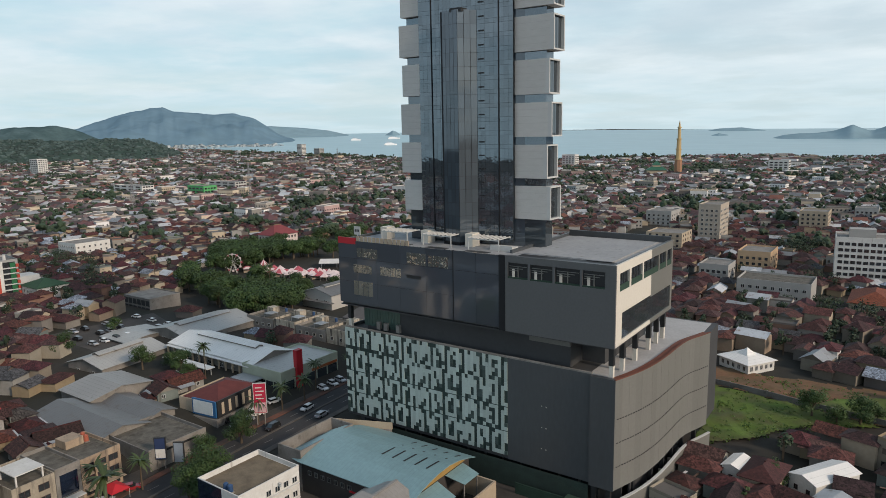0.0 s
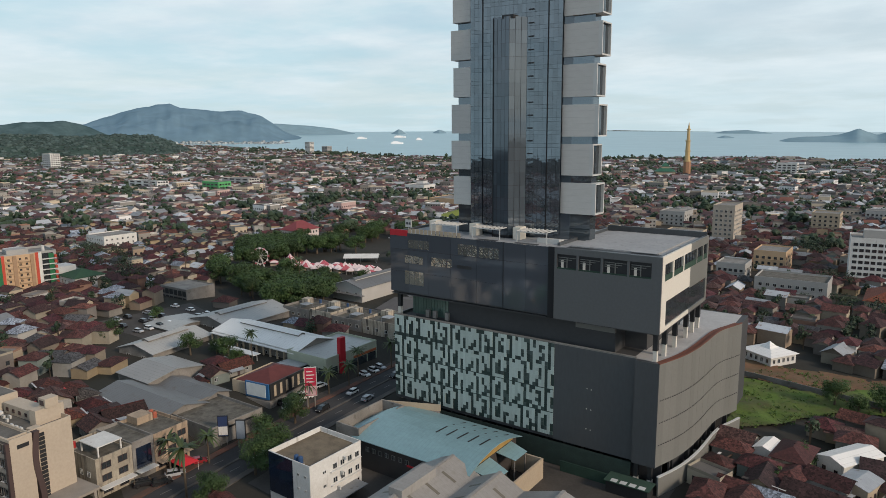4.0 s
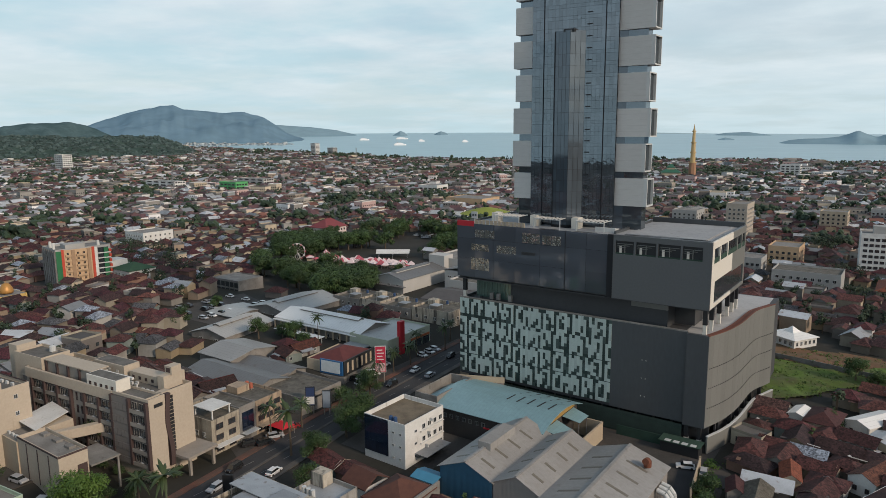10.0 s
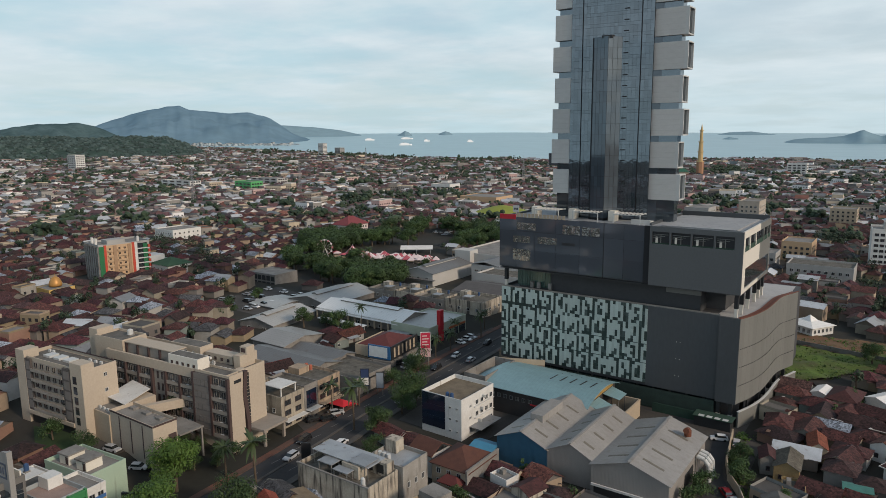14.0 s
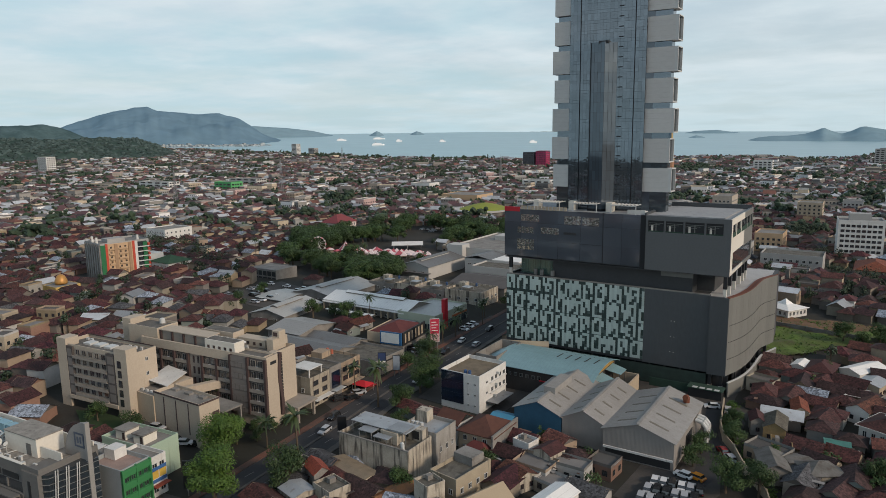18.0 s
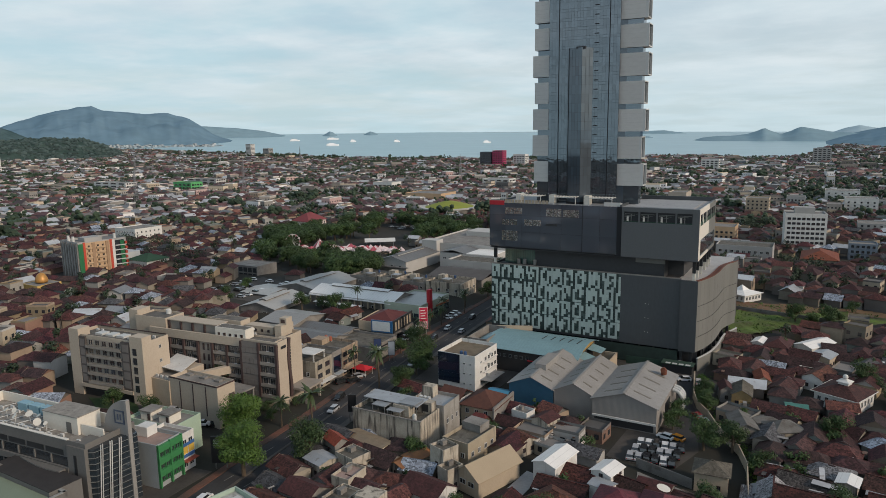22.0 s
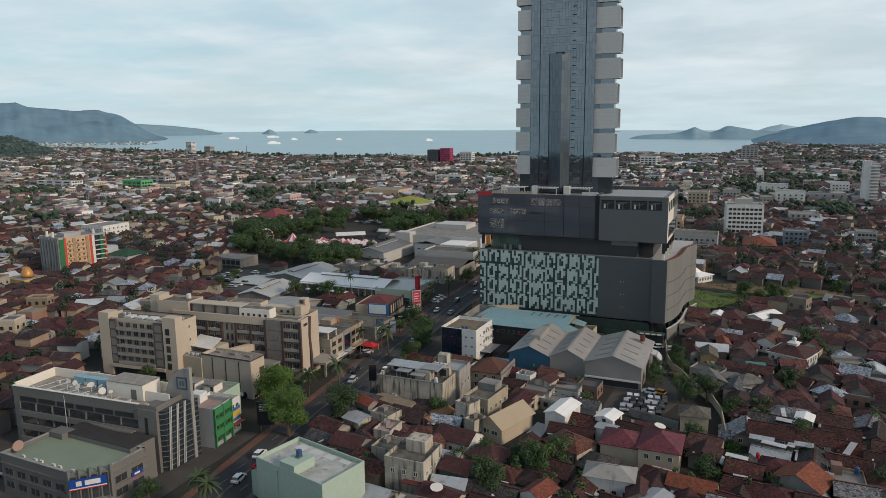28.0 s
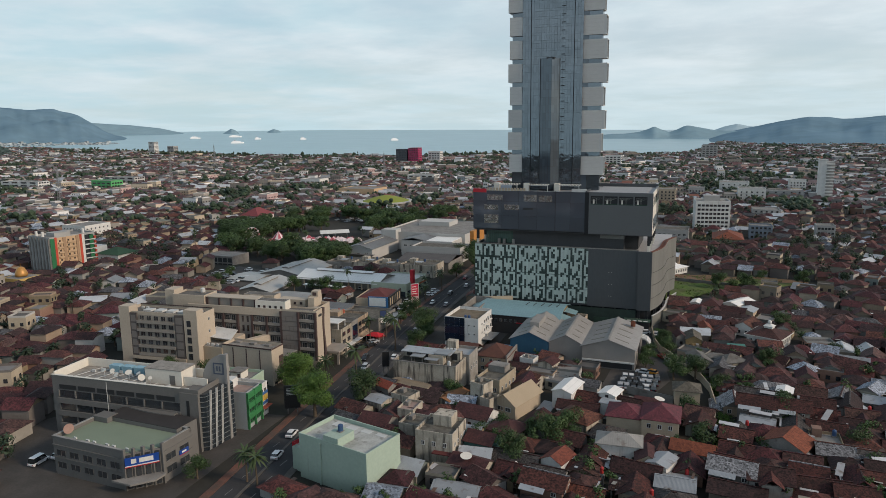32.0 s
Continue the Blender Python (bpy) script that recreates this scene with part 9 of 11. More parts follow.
for (x0, y0, x1, y1, h, m, lab) in ((-20, 232, -6, 248, 8, M_CONC2, "grey two-storey house block"), (-8, 262, 8, 284, 11, M_ORANGEW, "orange and white apartment house"), (28, 506, 44, 520, 11, M_CONC2, "plain grey block among the houses"),
                                    (80, 330, 100, 350, 9, M_CONC2, "grey low office among houses"), (-70, 300, -48, 322, 12, M_CREAM, "cream four-storey block of flats"), (75, 470, 100, 490, 14, M_WHITE, "white apartment block among houses"),
                                    (0, 420, 18, 440, 16, M_CREAM, "cream apartment block among houses"), (-110, 420, -90, 445, 11, M_CONC2, "grey office block among houses"), (60, 560, 90, 585, 13, M_WHITE, "white office block among houses"),
                                    (72, 232, 86, 244, 9, mat("blue_grey_paint", (0.20, 0.24, 0.29), rough=0.85, contrast=0.5), "blue-grey three-storey house block"), (113, 240, 124, 251, 9.5, M_CONC2, "grey narrow house block"), (134, 600, 151, 614, 14, M_WHITE, "pale pair of flats among trees"), (101, 508, 138, 521, 9, M_CONC2, "long low grey office among houses")):
    b = block("town_block", lab, "building", x0, y0, x1, y1, h, m, M_CONC, 0.7, "blocks among the houses")
    for f in range(int(h // 3)):
        z = 1.2 + 3 * f
        us, vs = [x0 + 0.5 + (x1 - x0 - 1) * (k + 0.5) / 5 for k in range(5)], [y0 + 0.5 + (y1 - y0 - 1) * (k + 0.5) / 4 for k in range(4)]
        part("window_band", boxes(*[(u - 0.75, y0 - 0.05, z, u + 0.75, y0 + 0.1, z + 1.4) for u in us]), M_DARKWIN, b)["kind"] = "stuff"
        part("window_band", boxes(*[(x1 - 0.1, v - 0.75, z, x1 + 0.05, v + 0.75, z + 1.4) for v in vs]), M_DARKWIN, b)["kind"] = "stuff"
        part("floor_ledge", boxes((x0 - 0.15, y0 - 0.25, z - 0.3, x1 + 0.15, y0, z - 0.12)), m, b)
sl = thing("slim_tower", "slender pale tower with a finned half above the houses", "tower", "", 149, 503, lift(155, 507))
part("shaft", boxes((0, 0, -1, 6.6, 8, 41)), M_WHITE, sl)
part("rear_half", boxes((6.6, 0.8, -1, 13.4, 8.6, 39.6)), M_CONC2, sl)
for f in range(12):
    part("balcony", boxes((6.6, -0.9, 3.0 + 3.05 * f, 13.6, 0.8, 4.1 + 3.05 * f)), M_WHITE, sl)
part("crown", boxes((-0.3, -0.3, 41, 6.9, 8.3, 41.8)), M_WHITE, sl)
part("low_wing", boxes((-6.5, 2, -1, 0, 12, 8)), M_CONC2, sl)

# shopping centre and market behind the sheds
M_LTGREY = mat("pale_grey_plaster", (0.46, 0.455, 0.44), (0.38, 0.375, 0.36), rough=0.85, scale=0.12, contrast=0.5, dirt=(0.26, 0.25, 0.23), streak=1, dirt_low=0.64)
mh = shed("market_hall", "market hall with a grey roof and a raised ridge vent", -157, 90, -139, 126, 6.6, 2.4, "y", M_GREYSHEET, M_LTGREY, True)
part("balcony_band", boxes((-158.5, 87.6, 3.2, -137.4, 90, 3.6)), M_GREYSHEET, mh)
mc = block("shopping_centre", "white and grey shopping centre with several flat roofs", "building", -152, 130, -95, 190, 10.5, M_LTGREY, M_CONC, 0.8)
part("front_wing", boxes((-130, 112, 0, -97, 130, 9.2)), M_LTGREY, mc)
part("wing_roof", gable(-130, 112, -114, 130, 9.2, 1.6, 0.5, "y"), M_GREYSHEET, mc)
part("wing_roof", boxes((-113.5, 112.3, 9.2, -97.3, 129.7, 9.5)), M_WHITESHEET, mc)
part("orange_portal", boxes((-95, 140, 0, -92.5, 175, 12)), mat("orange_portal", (0.45, 0.20, 0.05), rough=0.7, contrast=0.3), mc)
part("roof_room", boxes((-140, 165, 10.5, -118, 182, 13.5)), M_LTGREY, mc)
win_row(mc, "s", 112, -129, -98, 5.6, 8, 2.2, 1.0)
part("tower", boxes((-150, 126, 0, -140, 134, 13)), M_LTGREY, mc)
ch = block("cinema", "pale hall with a small cornice frieze", "building", -116, 95, -86, 111, 8.4, M_LTGREY, M_MOSSROOF, 0.7)
part("dark_roof", gable(-113, 70, -84, 94, 5.4, 2.2, 0.6, "x"), mat("old_slate_sheet", (0.10, 0.095, 0.095), rough=0.9, scale=0.3, contrast=0.6), ch)
part("side_hall", walls_ring(-113, 70, -84, 94, 0, 5.4, 0.3), M_CONC, ch)
for k, (x0, x1, h) in enumerate(((-147, -132, 5.6), (-131.5, -120, 6.2), (-119.5, -104, 5.4), (-103.5, -85, 6.6))):
    r = block("shophouse", "old flat-roofed shophouse with a stained terrace", "shop", x0, 50.5, x1, 66, h, M_STAIN if k % 2 else M_CONC, M_MOSSROOF, 0.8, "old shophouses")
    win_row(r, "s", 50.5, x0 + 0.5, x1 - 0.5, 3.2, 4, 1.4, 1.3); win_row(r, "e", x1, 51, 65.5, 3.2, 4, 1.4, 1.3)
    part("roof_room", boxes((x0 + 2, 59, h, x0 + 5.5, 62.5, h + 2.2)), M_STAIN, r)
    part("roof_canopy", boxes((x0 + 7, 53, h + 1.6, x0 + 11, 57, h + 1.72), (x0 + 7.1, 53.1, h, x0 + 7.25, 53.25, h + 1.6), (x0 + 10.75, 56.75, h, x0 + 10.9, 56.9, h + 1.6)), M_ZINC, r)
    tank(r, x0 + 9, 63, h - 0.05)
cp = block("unfinished_building", "open concrete frame building with parked cars below", "building", -222, 43, -202, 58, 6.8, M_CONC, M_CONC, 0.4)
# the frame's bays are closed walls; dark sheets paint the shade in them
for k in range(6):
    part("dark_bay", boxes((-221.5 + 3.3 * k, 42.9, 0.6, -218.9 + 3.3 * k, 43.02, 3.0), (-221.5 + 3.3 * k, 42.9, 3.8, -218.9 + 3.3 * k, 43.02, 6.2)), M_DARK, cp)
shed("carport", "open carport with a pale roof", -178, 8, -162, 26, 3.6, 0.8, "x", M_PALESHEET, M_CONC)
block("white_hut", "small white flat-roofed gatehouse", "building", -182, -34, -170, -24, 4.6, M_WHITE, M_WHITESHEET, 0.3)

# stadium mound and fairground
st = thing("stadium_dome", "low round hall with a grassy green roof and a white rim", "hall", "", -258, 362)
bm = bmesh.new()
rings = [(33, 5.0), (25, 6.8), (16, 8.6), (7, 10.0), (2, 10.4)]
loops = [[bm.verts.new((r * math.cos(a) * 0.7, r * math.sin(a) * 0.78, z)) for a in np.linspace(0, 2 * math.pi, 32, endpoint=False)] for r, z in rings]
for a, b in zip(loops, loops[1:]):
    for i in range(32):
        bm.faces.new((a[i], a[(i + 1) % 32], b[(i + 1) % 32], b[i]))
bm.faces.new(loops[-1])
part("roof", bm, mat("yellow_green_roof", (0.24, 0.27, 0.045), (0.17, 0.21, 0.035), rough=0.9, scale=0.05, contrast=0.6), st, smooth=True)
part("rim", extrude([(39 * math.cos(a) * 0.7, 39 * math.sin(a) * 0.78) for a in np.linspace(0, 2 * math.pi, 32, endpoint=False)], 3.8, 4.98), M_LTGREY, st)
part("wall", extrude([(37 * math.cos(a) * 0.7, 37 * math.sin(a) * 0.78) for a in np.linspace(0, 2 * math.pi, 32, endpoint=False)], 0, 3.8), M_CONC, st)
block("market_building", "grey market building with orange walls", "building", -350, 430, -305, 465, 9.5, M_ORANGEW, M_CONC, 0.5)
M_TENTW, M_TENTR = mat("white_canvas", (0.66, 0.56, 0.57), rough=0.8, contrast=0.3), mat("pink_red_canvas", (0.42, 0.10, 0.13), rough=0.8, contrast=0.3)
rf = random.Random(5)


def fair_tent(x, y, r, h):
    """A round striped tent: each gore of canvas hangs from the mast and drops to the ground as a skirt."""
    t = thing("fair_tent", "large red and white striped fairground tent", "tent", "fairground tents", x, y)
    n = 12
    for i in range(n):
        a, b = 2 * math.pi * i / n, 2 * math.pi * (i + 1) / n
        p = [(r * math.cos(a), r * math.sin(a), 2.6), (r * math.cos(b), r * math.sin(b), 2.6), (0.4 * math.cos(b), 0.4 * math.sin(b), 2.6 + h), (0.4 * math.cos(a), 0.4 * math.sin(a), 2.6 + h)]
        bm = bmesh.new()
        slab(bm, p, 0.06)
        slab(bm, [(p[0][0], p[0][1], 0.2), (p[1][0], p[1][1], 0.2), (p[1][0] * 0.99, p[1][1] * 0.99, 2.6), (p[0][0] * 0.99, p[0][1] * 0.99, 2.6)], 0.05)
        part("canvas_gore", bm, M_TENTW if i % 2 else M_TENTR, t)
    part("mast", tubes(((0, 0, 0), (0, 0, 3.6 + h), 0.1)), M_FRAME, t)


def small_tent(x, y, r, h, red):
    t = thing("fair_tent", "small peaked red canvas tent" if red else "small peaked white canvas tent", "tent", "fairground tents", x, y, 0, 30)
    part("canopy", hip(-r, -r, r, r, 2.2, h, 0.2, 0.06), M_TENTR if red else M_TENTW, t)
    for sx in (-1, 1):
        for sy in (-1, 1):
            part("pole", tubes(((sx * r * 0.94, sy * r * 0.94, 0), (sx * r * 0.94, sy * r * 0.94, 2.25), 0.06), n=5), M_FRAME, t)


fair_tent(-231.2, 131.4, 4.6, 4.6)
for k in range(30):
    u = k / 29
    small_tent(-226 + 50 * u + rf.uniform(-2, 2), 131 + 9 * u + rf.uniform(-6, 6), rf.uniform(1.8, 2.6), rf.uniform(1.6, 2.6), k % 3 == 0)
for k in range(34):
    u = rf.random()
    x, y = -240 + 60 * u + rf.uniform(-5, 5), 130 + 14 * u + rf.uniform(-8, 6)
    t = thing("fair_stall", "small stall with a red or white awning", "stall", "fairground stalls", x, y, 0, rf.uniform(0, 90))
    part("awning", hip(-2.2, -1.6, 2.2, 1.6, 2.2, 0.9, 0.2, 0.06), rf.choice((M_TENTR, M_TENTW, M_TENTW)), t)
    part("counter", boxes((-2, -1.4, 0, 2, 1.4, 1.0)), M_CREAM, t)
wt = thing("white_marquee", "long white marquee on thin poles", "tent", "", -207, 166, 0, 35)
part("roof", gable(-10, -5, 10, 5, 3.0, 1.6, 0.4, "x"), M_WHITE, wt)
for x in (-9, 0, 9):
    for y in (-4.8, 4.8):
        part("pole", tubes(((x, y, 0), (x, y, 3), 0.08), n=5), M_FRAME, wt)
fw = thing("ferris_ride", "small pale fairground wheel standing still", "fair ride", "", -246, 122, 0, 40)
bm = bmesh.new()
for i in range(24):
    a, b = 2 * math.pi * i / 24, 2 * math.pi * (i + 1) / 24
    for yy in (-0.5, 0.5):
        tube(bm, (4.6 * math.cos(a), yy, 6.4 + 4.6 * math.sin(a)), (4.6 * math.cos(b), yy, 6.4 + 4.6 * math.sin(b)), 0.12, n=5)
part("rim", bm, M_FRAME, fw)
for i in range(12):
    a = 2 * math.pi * i / 12
    part("spoke", tubes(((0, 0, 6.4), (4.6 * math.cos(a), 0, 6.4 + 4.6 * math.sin(a)), 0.08), n=5), M_FRAME, fw)
    part("gondola", boxes((4.7 * math.cos(a) - 0.5, -0.5, 5.6 + 4.7 * math.sin(a), 4.7 * math.cos(a) + 0.5, 0.5, 6.5 + 4.7 * math.sin(a))), M_TENTW if i % 2 else M_TENTR, fw)
part("stand", tubes(((-2.2, 0.9, 0), (0, 0.9, 6.4), 0.15), ((2.2, 0.9, 0), (0, 0.9, 6.4), 0.15), ((-2.2, -0.9, 0), (0, -0.9, 6.4), 0.15), ((2.2, -0.9, 0), (0, -0.9, 6.4), 0.15)), M_FRAME, fw)

# distant towers, minaret, masts, ships
mi = thing("minaret", "tall ochre minaret with a pointed cap", "minaret", "", -250, 993)
oc = mat("ochre_stone", (0.52, 0.38, 0.19), rough=0.8, contrast=0.3)
part("base", extrude([(6 * math.cos(a), 6 * math.sin(a)) for a in np.linspace(0, 2 * math.pi, 8, endpoint=False)], 0, 26), mat("red_ochre", (0.36, 0.20, 0.12), rough=0.8), mi)
part("shaft", tubes(((0, 0, 26), (0, 0, 58), 4.2, 3.2), n=10), oc, mi)
part("upper_shaft", tubes(((0, 0, 58), (0, 0, 76), 2.6, 2.2), n=10), oc, mi)
for z, r in ((26, 6.4), (42, 4.9), (58, 4.4), (76, 3.2)):
    part("balcony", tubes(((0, 0, z), (0, 0, z + 1.4), r, r), n=12), oc, mi)
part("cap", tubes(((0, 0, 77), (0, 0, 88), 2.0, 0.2), n=10), oc, mi)
for (x, y, w, d, h, m, lab) in ((-1456, 584, 34, 20, 37, M_WHITE, "pale hotel slab on the far edge of town"), (-1540, 1414, 22, 18, 48, M_WHITE, "white tower block near the shore"), (-1490, 1440, 24, 20, 34, M_CONC2, "grey tower block near the shore"),
                                (-585, 1147, 26, 20, 33, mat("dark_facade", (0.06, 0.065, 0.08), rough=0.5), "dark block of the shore hotel"), (-556, 1147, 24, 20, 36, mat("magenta_facade", (0.42, 0.03, 0.11), rough=0.6), "magenta shore hotel block"),
                                (-520, 1180, 28, 20, 27, M_WHITE, "white hotel beside the magenta block"), (55, 1419, 34, 24, 33, M_CONC2, "grey hotel far off among houses"), (-120, 1100, 30, 18, 22, M_WHITE, "white block beyond the minaret"),
                                (-704, 436, 34, 20, 14, mat("vivid_green", (0.10, 0.38, 0.14), rough=0.7), "vivid green building in the town"), (-833, 418, 70, 18, 12, M_WHITE, "long white institution building"), (-760, 520, 60, 20, 12, M_LTGREY, "long grey institution building"),
                                (-905, 380, 60, 16, 9, M_CREAM, "long cream arcade row of shops"), (-330, 640, 40, 22, 13, M_WHITE, "broad white hall among houses"), (-460, 560, 30, 24, 11, M_WHITE, "white block among houses")):
    b = thing("distant_block", lab, "building", "distant blocks", x, y)
    part("wall", walls_ring(-w / 2, -d / 2, w / 2, d / 2, 0, h, 0.5), m, b)
    part("roof", boxes((-w / 2 + .5, -d / 2 + .5, h - 1.2, w / 2 - .5, d / 2 - .5, h - 0.8)), M_CONC, b)
    for f in range(int(h // 4)):
        for side, u0, u1, at in (("s", -w / 2, w / 2, -d / 2), ("e", -d / 2, d / 2, w / 2)):
            n, bw = 4, (u1 - u0) / 6.5
            rows_ = []
            for k in range(n):
                u = u0 + 1 + (u1 - u0 - 2) * (k + 0.5) / n
                rows_.append((u - bw / 2, at - 0.12, 1.4 + 4 * f, u + bw / 2, at + 0.02, 3.3 + 4 * f) if side == "s" else (at - 0.02, u - bw / 2, 1.4 + 4 * f, at + 0.12, u + bw / 2, 3.3 + 4 * f))
            part("window_band", boxes(*rows_), M_DARKWIN, b)["kind"] = "stuff"


def mast(x, y, h):
    t = thing("radio_mast", "thin steel lattice radio mast", "mast", "radio masts", x, y)
    leg = mat("galvanised_steel", (0.30, 0.30, 0.31), rough=0.6, metal=0.3)
    bm = bmesh.new()
    w0, w1, n = 1.9, 0.5, 14
    c = lambda k, s: tuple(s[i] * (w0 + (w1 - w0) * k / n) for i in (0, 1)) + (h * k / n,)
    S = ((-1, -1), (1, -1), (1, 1), (-1, 1))
    for i, s in enumerate(S):
        part("leg", tubes((c(0, s), c(n, s), 0.22, 0.14), n=5), leg, t)
    for k in range(n):
        for i in range(4):
            a, b = S[i], S[(i + 1) % 4]
            tube(bm, c(k, a), c(k + 1, b), 0.1, n=4)
            tube(bm, c(k + 1, a), c(k + 1, b), 0.1, n=4)
    part("bracing", bm, leg, t)
    part("aerial", tubes(((0, 0, h), (0, 0, h + 4), 0.12, 0.05)), leg, t)


mast(-611, 283, 39); mast(-556, 392, 46); mast(-1080, 640, 46); mast(-420, 700, 40); mast(-900, 900, 48)
gh = thing("grand_mosque", "large prayer hall with a tiered green roof beside the minaret", "mosque", "", -282, 985, 0, 20)
part("wall", walls_ring(-15, -12, 15, 12, 0, 11, 0.4), M_CREAM, gh)
part("roof", hip(-15, -12, 15, 12, 11, 7, 1.5), mat("mosque_green_roof", (0.035, 0.13, 0.085), rough=0.7, contrast=0.4), gh)
part("upper_wall", walls_ring(-6, -5, 6, 5, 15, 19, 0.3), M_CREAM, gh)
part("upper_roof", hip(-6, -5, 6, 5, 19, 5, 1.0), MATS["mosque_green_roof"], gh)
SPECIAL_RECTS += [(-302, 968, -262, 1002)]
M_SHIP = mat("ship_white", (0.88, 0.89, 0.90), rough=0.5, contrast=0.2)
for x, y, L in ((-2463, 2697, 52), (-2390, 2936, 66), (-1895, 2295, 56), (-2080, 2706, 30), (-1833, 2739, 30), (-1340, 2757, 36)):
    t = thing("ship", "white ferry at anchor in the bay", "ship", "ships in the bay", x, y, lift(x, y) + 0.5, 38)
    part("hull", extrude([(-L / 2, -5), (L * 0.4, -5), (L / 2, 0), (L * 0.4, 5), (-L / 2, 5)], 0, 6), M_SHIP, t)
    part("deckhouse", boxes((-L * 0.42, -4.5, 6, L * 0.26, 4.5, 9.5), (-L * 0.3, -4, 9.5, L * 0.1, 4, 11.5)), M_SHIP, t)
    part("funnel", tubes(((-L * 0.2, 0, 11.5), (-L * 0.2, 0, 14.5), 1.4), n=8), M_CONC2, t)
SPECIAL_RECTS += [(-312, -2, -280, 32), (-280, -37, -265, -22), (-298, 25, -266, 44), (-404, 96, -370, 124), (-309, 190, -289, 216), (34, 254, 64, 280), (47, 188, 68, 218), (2, 201, 36, 224), (-54, 350, -36, 378), (127, 358, 162, 386),
                  (-160, 86, -80, 192), (-150, 48, -84, 96), (-228, 36, -194, 64), (-310, 335, -236, 455), (-352, 428, -303, 467), (-243, 118, -168, 160), (-224, 156, -196, 178), (-22, 230, -4, 250), (-10, 260, 10, 286)]

# ---------------------------------------------------------------- trees
def leaf_cloud(bm, r, centre, rad, n, size):
    """Small leaf blades scattered through a lumpy ball."""
    c = Vector(centre)
    for _ in range(n):
        d = Vector((r.gauss(0, 1), r.gauss(0, 1), r.gauss(0, 1))).normalized()
        p = c + Vector((d.x, d.y, d.z * 0.8)) * rad * (r.random() ** 0.33)
        nrm = (d + Vector((r.uniform(-.7, .7), r.uniform(-.7, .7), r.uniform(0, 1.0)))).normalized()
        u = nrm.orthogonal().normalized()
        u.rotate(Matrix.Rotation(r.uniform(0, 6.28), 3, nrm))
        v = nrm.cross(u)
        s = size * r.uniform(0.6, 1.3)
        bm.faces.new([bm.verts.new(p + q) for q in (u * -s - v * s * 0.15, u * 0 - v * s * 0.55, u * s, v * s * 0.55)])


def broadleaf(seed, h, rad, n, size, label, bright=None):
    r = random.Random(seed)
    t = thing("tree", label, "tree", "broadleaf trees")
    tr = bmesh.new()
    tube(tr, (0, 0, -0.3), (0.1, 0, h * 0.45), 0.04 * h, 0.026 * h, 8)
    cr = bmesh.new()
    k = 12
    for i in range(k):
        a = 2 * math.pi * i / k + r.uniform(-.3, .3)
        q = rad * r.uniform(0.25, 0.72) if i else 0
        c = (math.cos(a) * q, math.sin(a) * q, h * r.uniform(0.36, 0.84) if i else h * 0.82)
        tube(tr, (0.1, 0, h * r.uniform(0.3, 0.45)), tuple(v * 0.85 for v in c[:2]) + (c[2] * 0.92,), 0.014 * h, 0.005 * h, 5)
        leaf_cloud(cr, r, c, rad * r.uniform(0.34, 0.52), n // k, size)
    part("trunk", tr, M_BARK, t)
    part("crown", cr, bright or M_LEAF, t)
    return t


M_LEAF2 = mat("foliage_fresh", (0.080, 0.148, 0.020), (0.034, 0.076, 0.012), rough=0.65, scale=0.3, scale2=2.5, contrast=0.8)
M_PALM = mat("palm_fronds", (0.050, 0.075, 0.025), (0.030, 0.05, 0.018), rough=0.6, scale=0.4, contrast=0.6, objvar=0.2)


def palm(seed, h, label):
    r = random.Random(seed)
    t = thing("palm_tree", label, "palm", "palms")
    b = bmesh.new()
    pts = [(math.sin(k * 0.5 + seed) * 0.18 * k / 6, math.cos(k * 0.4) * 0.12 * k / 6, h * k / 6) for k in range(7)]
    for p, q in zip(pts, pts[1:]):
        tube(b, p, q, 0.24 - 0.014 * h * (p[2] / h), 0.22 - 0.014 * h * (q[2] / h), 7)
    part("trunk", b, M_BARK, t)
    top = Vector(pts[-1])
    f = bmesh.new()
    for i in range(30):
        a = i * 2.4 + r.uniform(-.2, .2)
        up = r.uniform(-0.3, 0.9)
        L = r.uniform(2.3, 3.2)
        d = Vector((math.cos(a), math.sin(a), 0))
        side = Vector((-d.y, d.x, 0))
        prev = None
        for k in range(7):
            s = k / 6
            p = top + d * L * s + Vector((0, 0, up * L * s - 1.9 * s * s * (1.1 - up * 0.5)))
            w = 0.27 * math.sin(math.pi * min(1, s * 0.9 + 0.12)) + 0.03
            row = [f.verts.new(p + side * w + Vector((0, 0, -0.28 * w))), f.verts.new(p), f.verts.new(p - side * w + Vector((0, 0, -0.28 * w)))]
            if prev:
                f.faces.new((prev[0], prev[1], row[1], row[0])); f.faces.new((prev[1], prev[2], row[2], row[1]))
            prev = row
    part("crown", f, M_PALM, t, "drooping feathered fronds")
    return t


rg = random.Random(77)
trees = [broadleaf(1, 11, 5.4, 4400, 0.24, "dense dark green street tree"), broadleaf(2, 8.5, 4.2, 3400, 0.22, "round green tree in a yard"), broadleaf(3, 12, 6.8, 2600, 0.46, "spreading dark green shade tree"), broadleaf(4, 6.0, 3.0, 2200, 0.19, "small bushy tree between the houses")]
bright = broadleaf(8, 13.0, 6.6, 9000, 0.25, "large fresh green tree at the roadside", M_LEAF2)
for t, m in zip(trees + [bright], ((-45.0, -104.0), (-49.5, -56.5), (-206, 106), (26.2, -48.2), (-67.6, -102.6))):
    t.matrix_world = pose(m[0], m[1], 0)
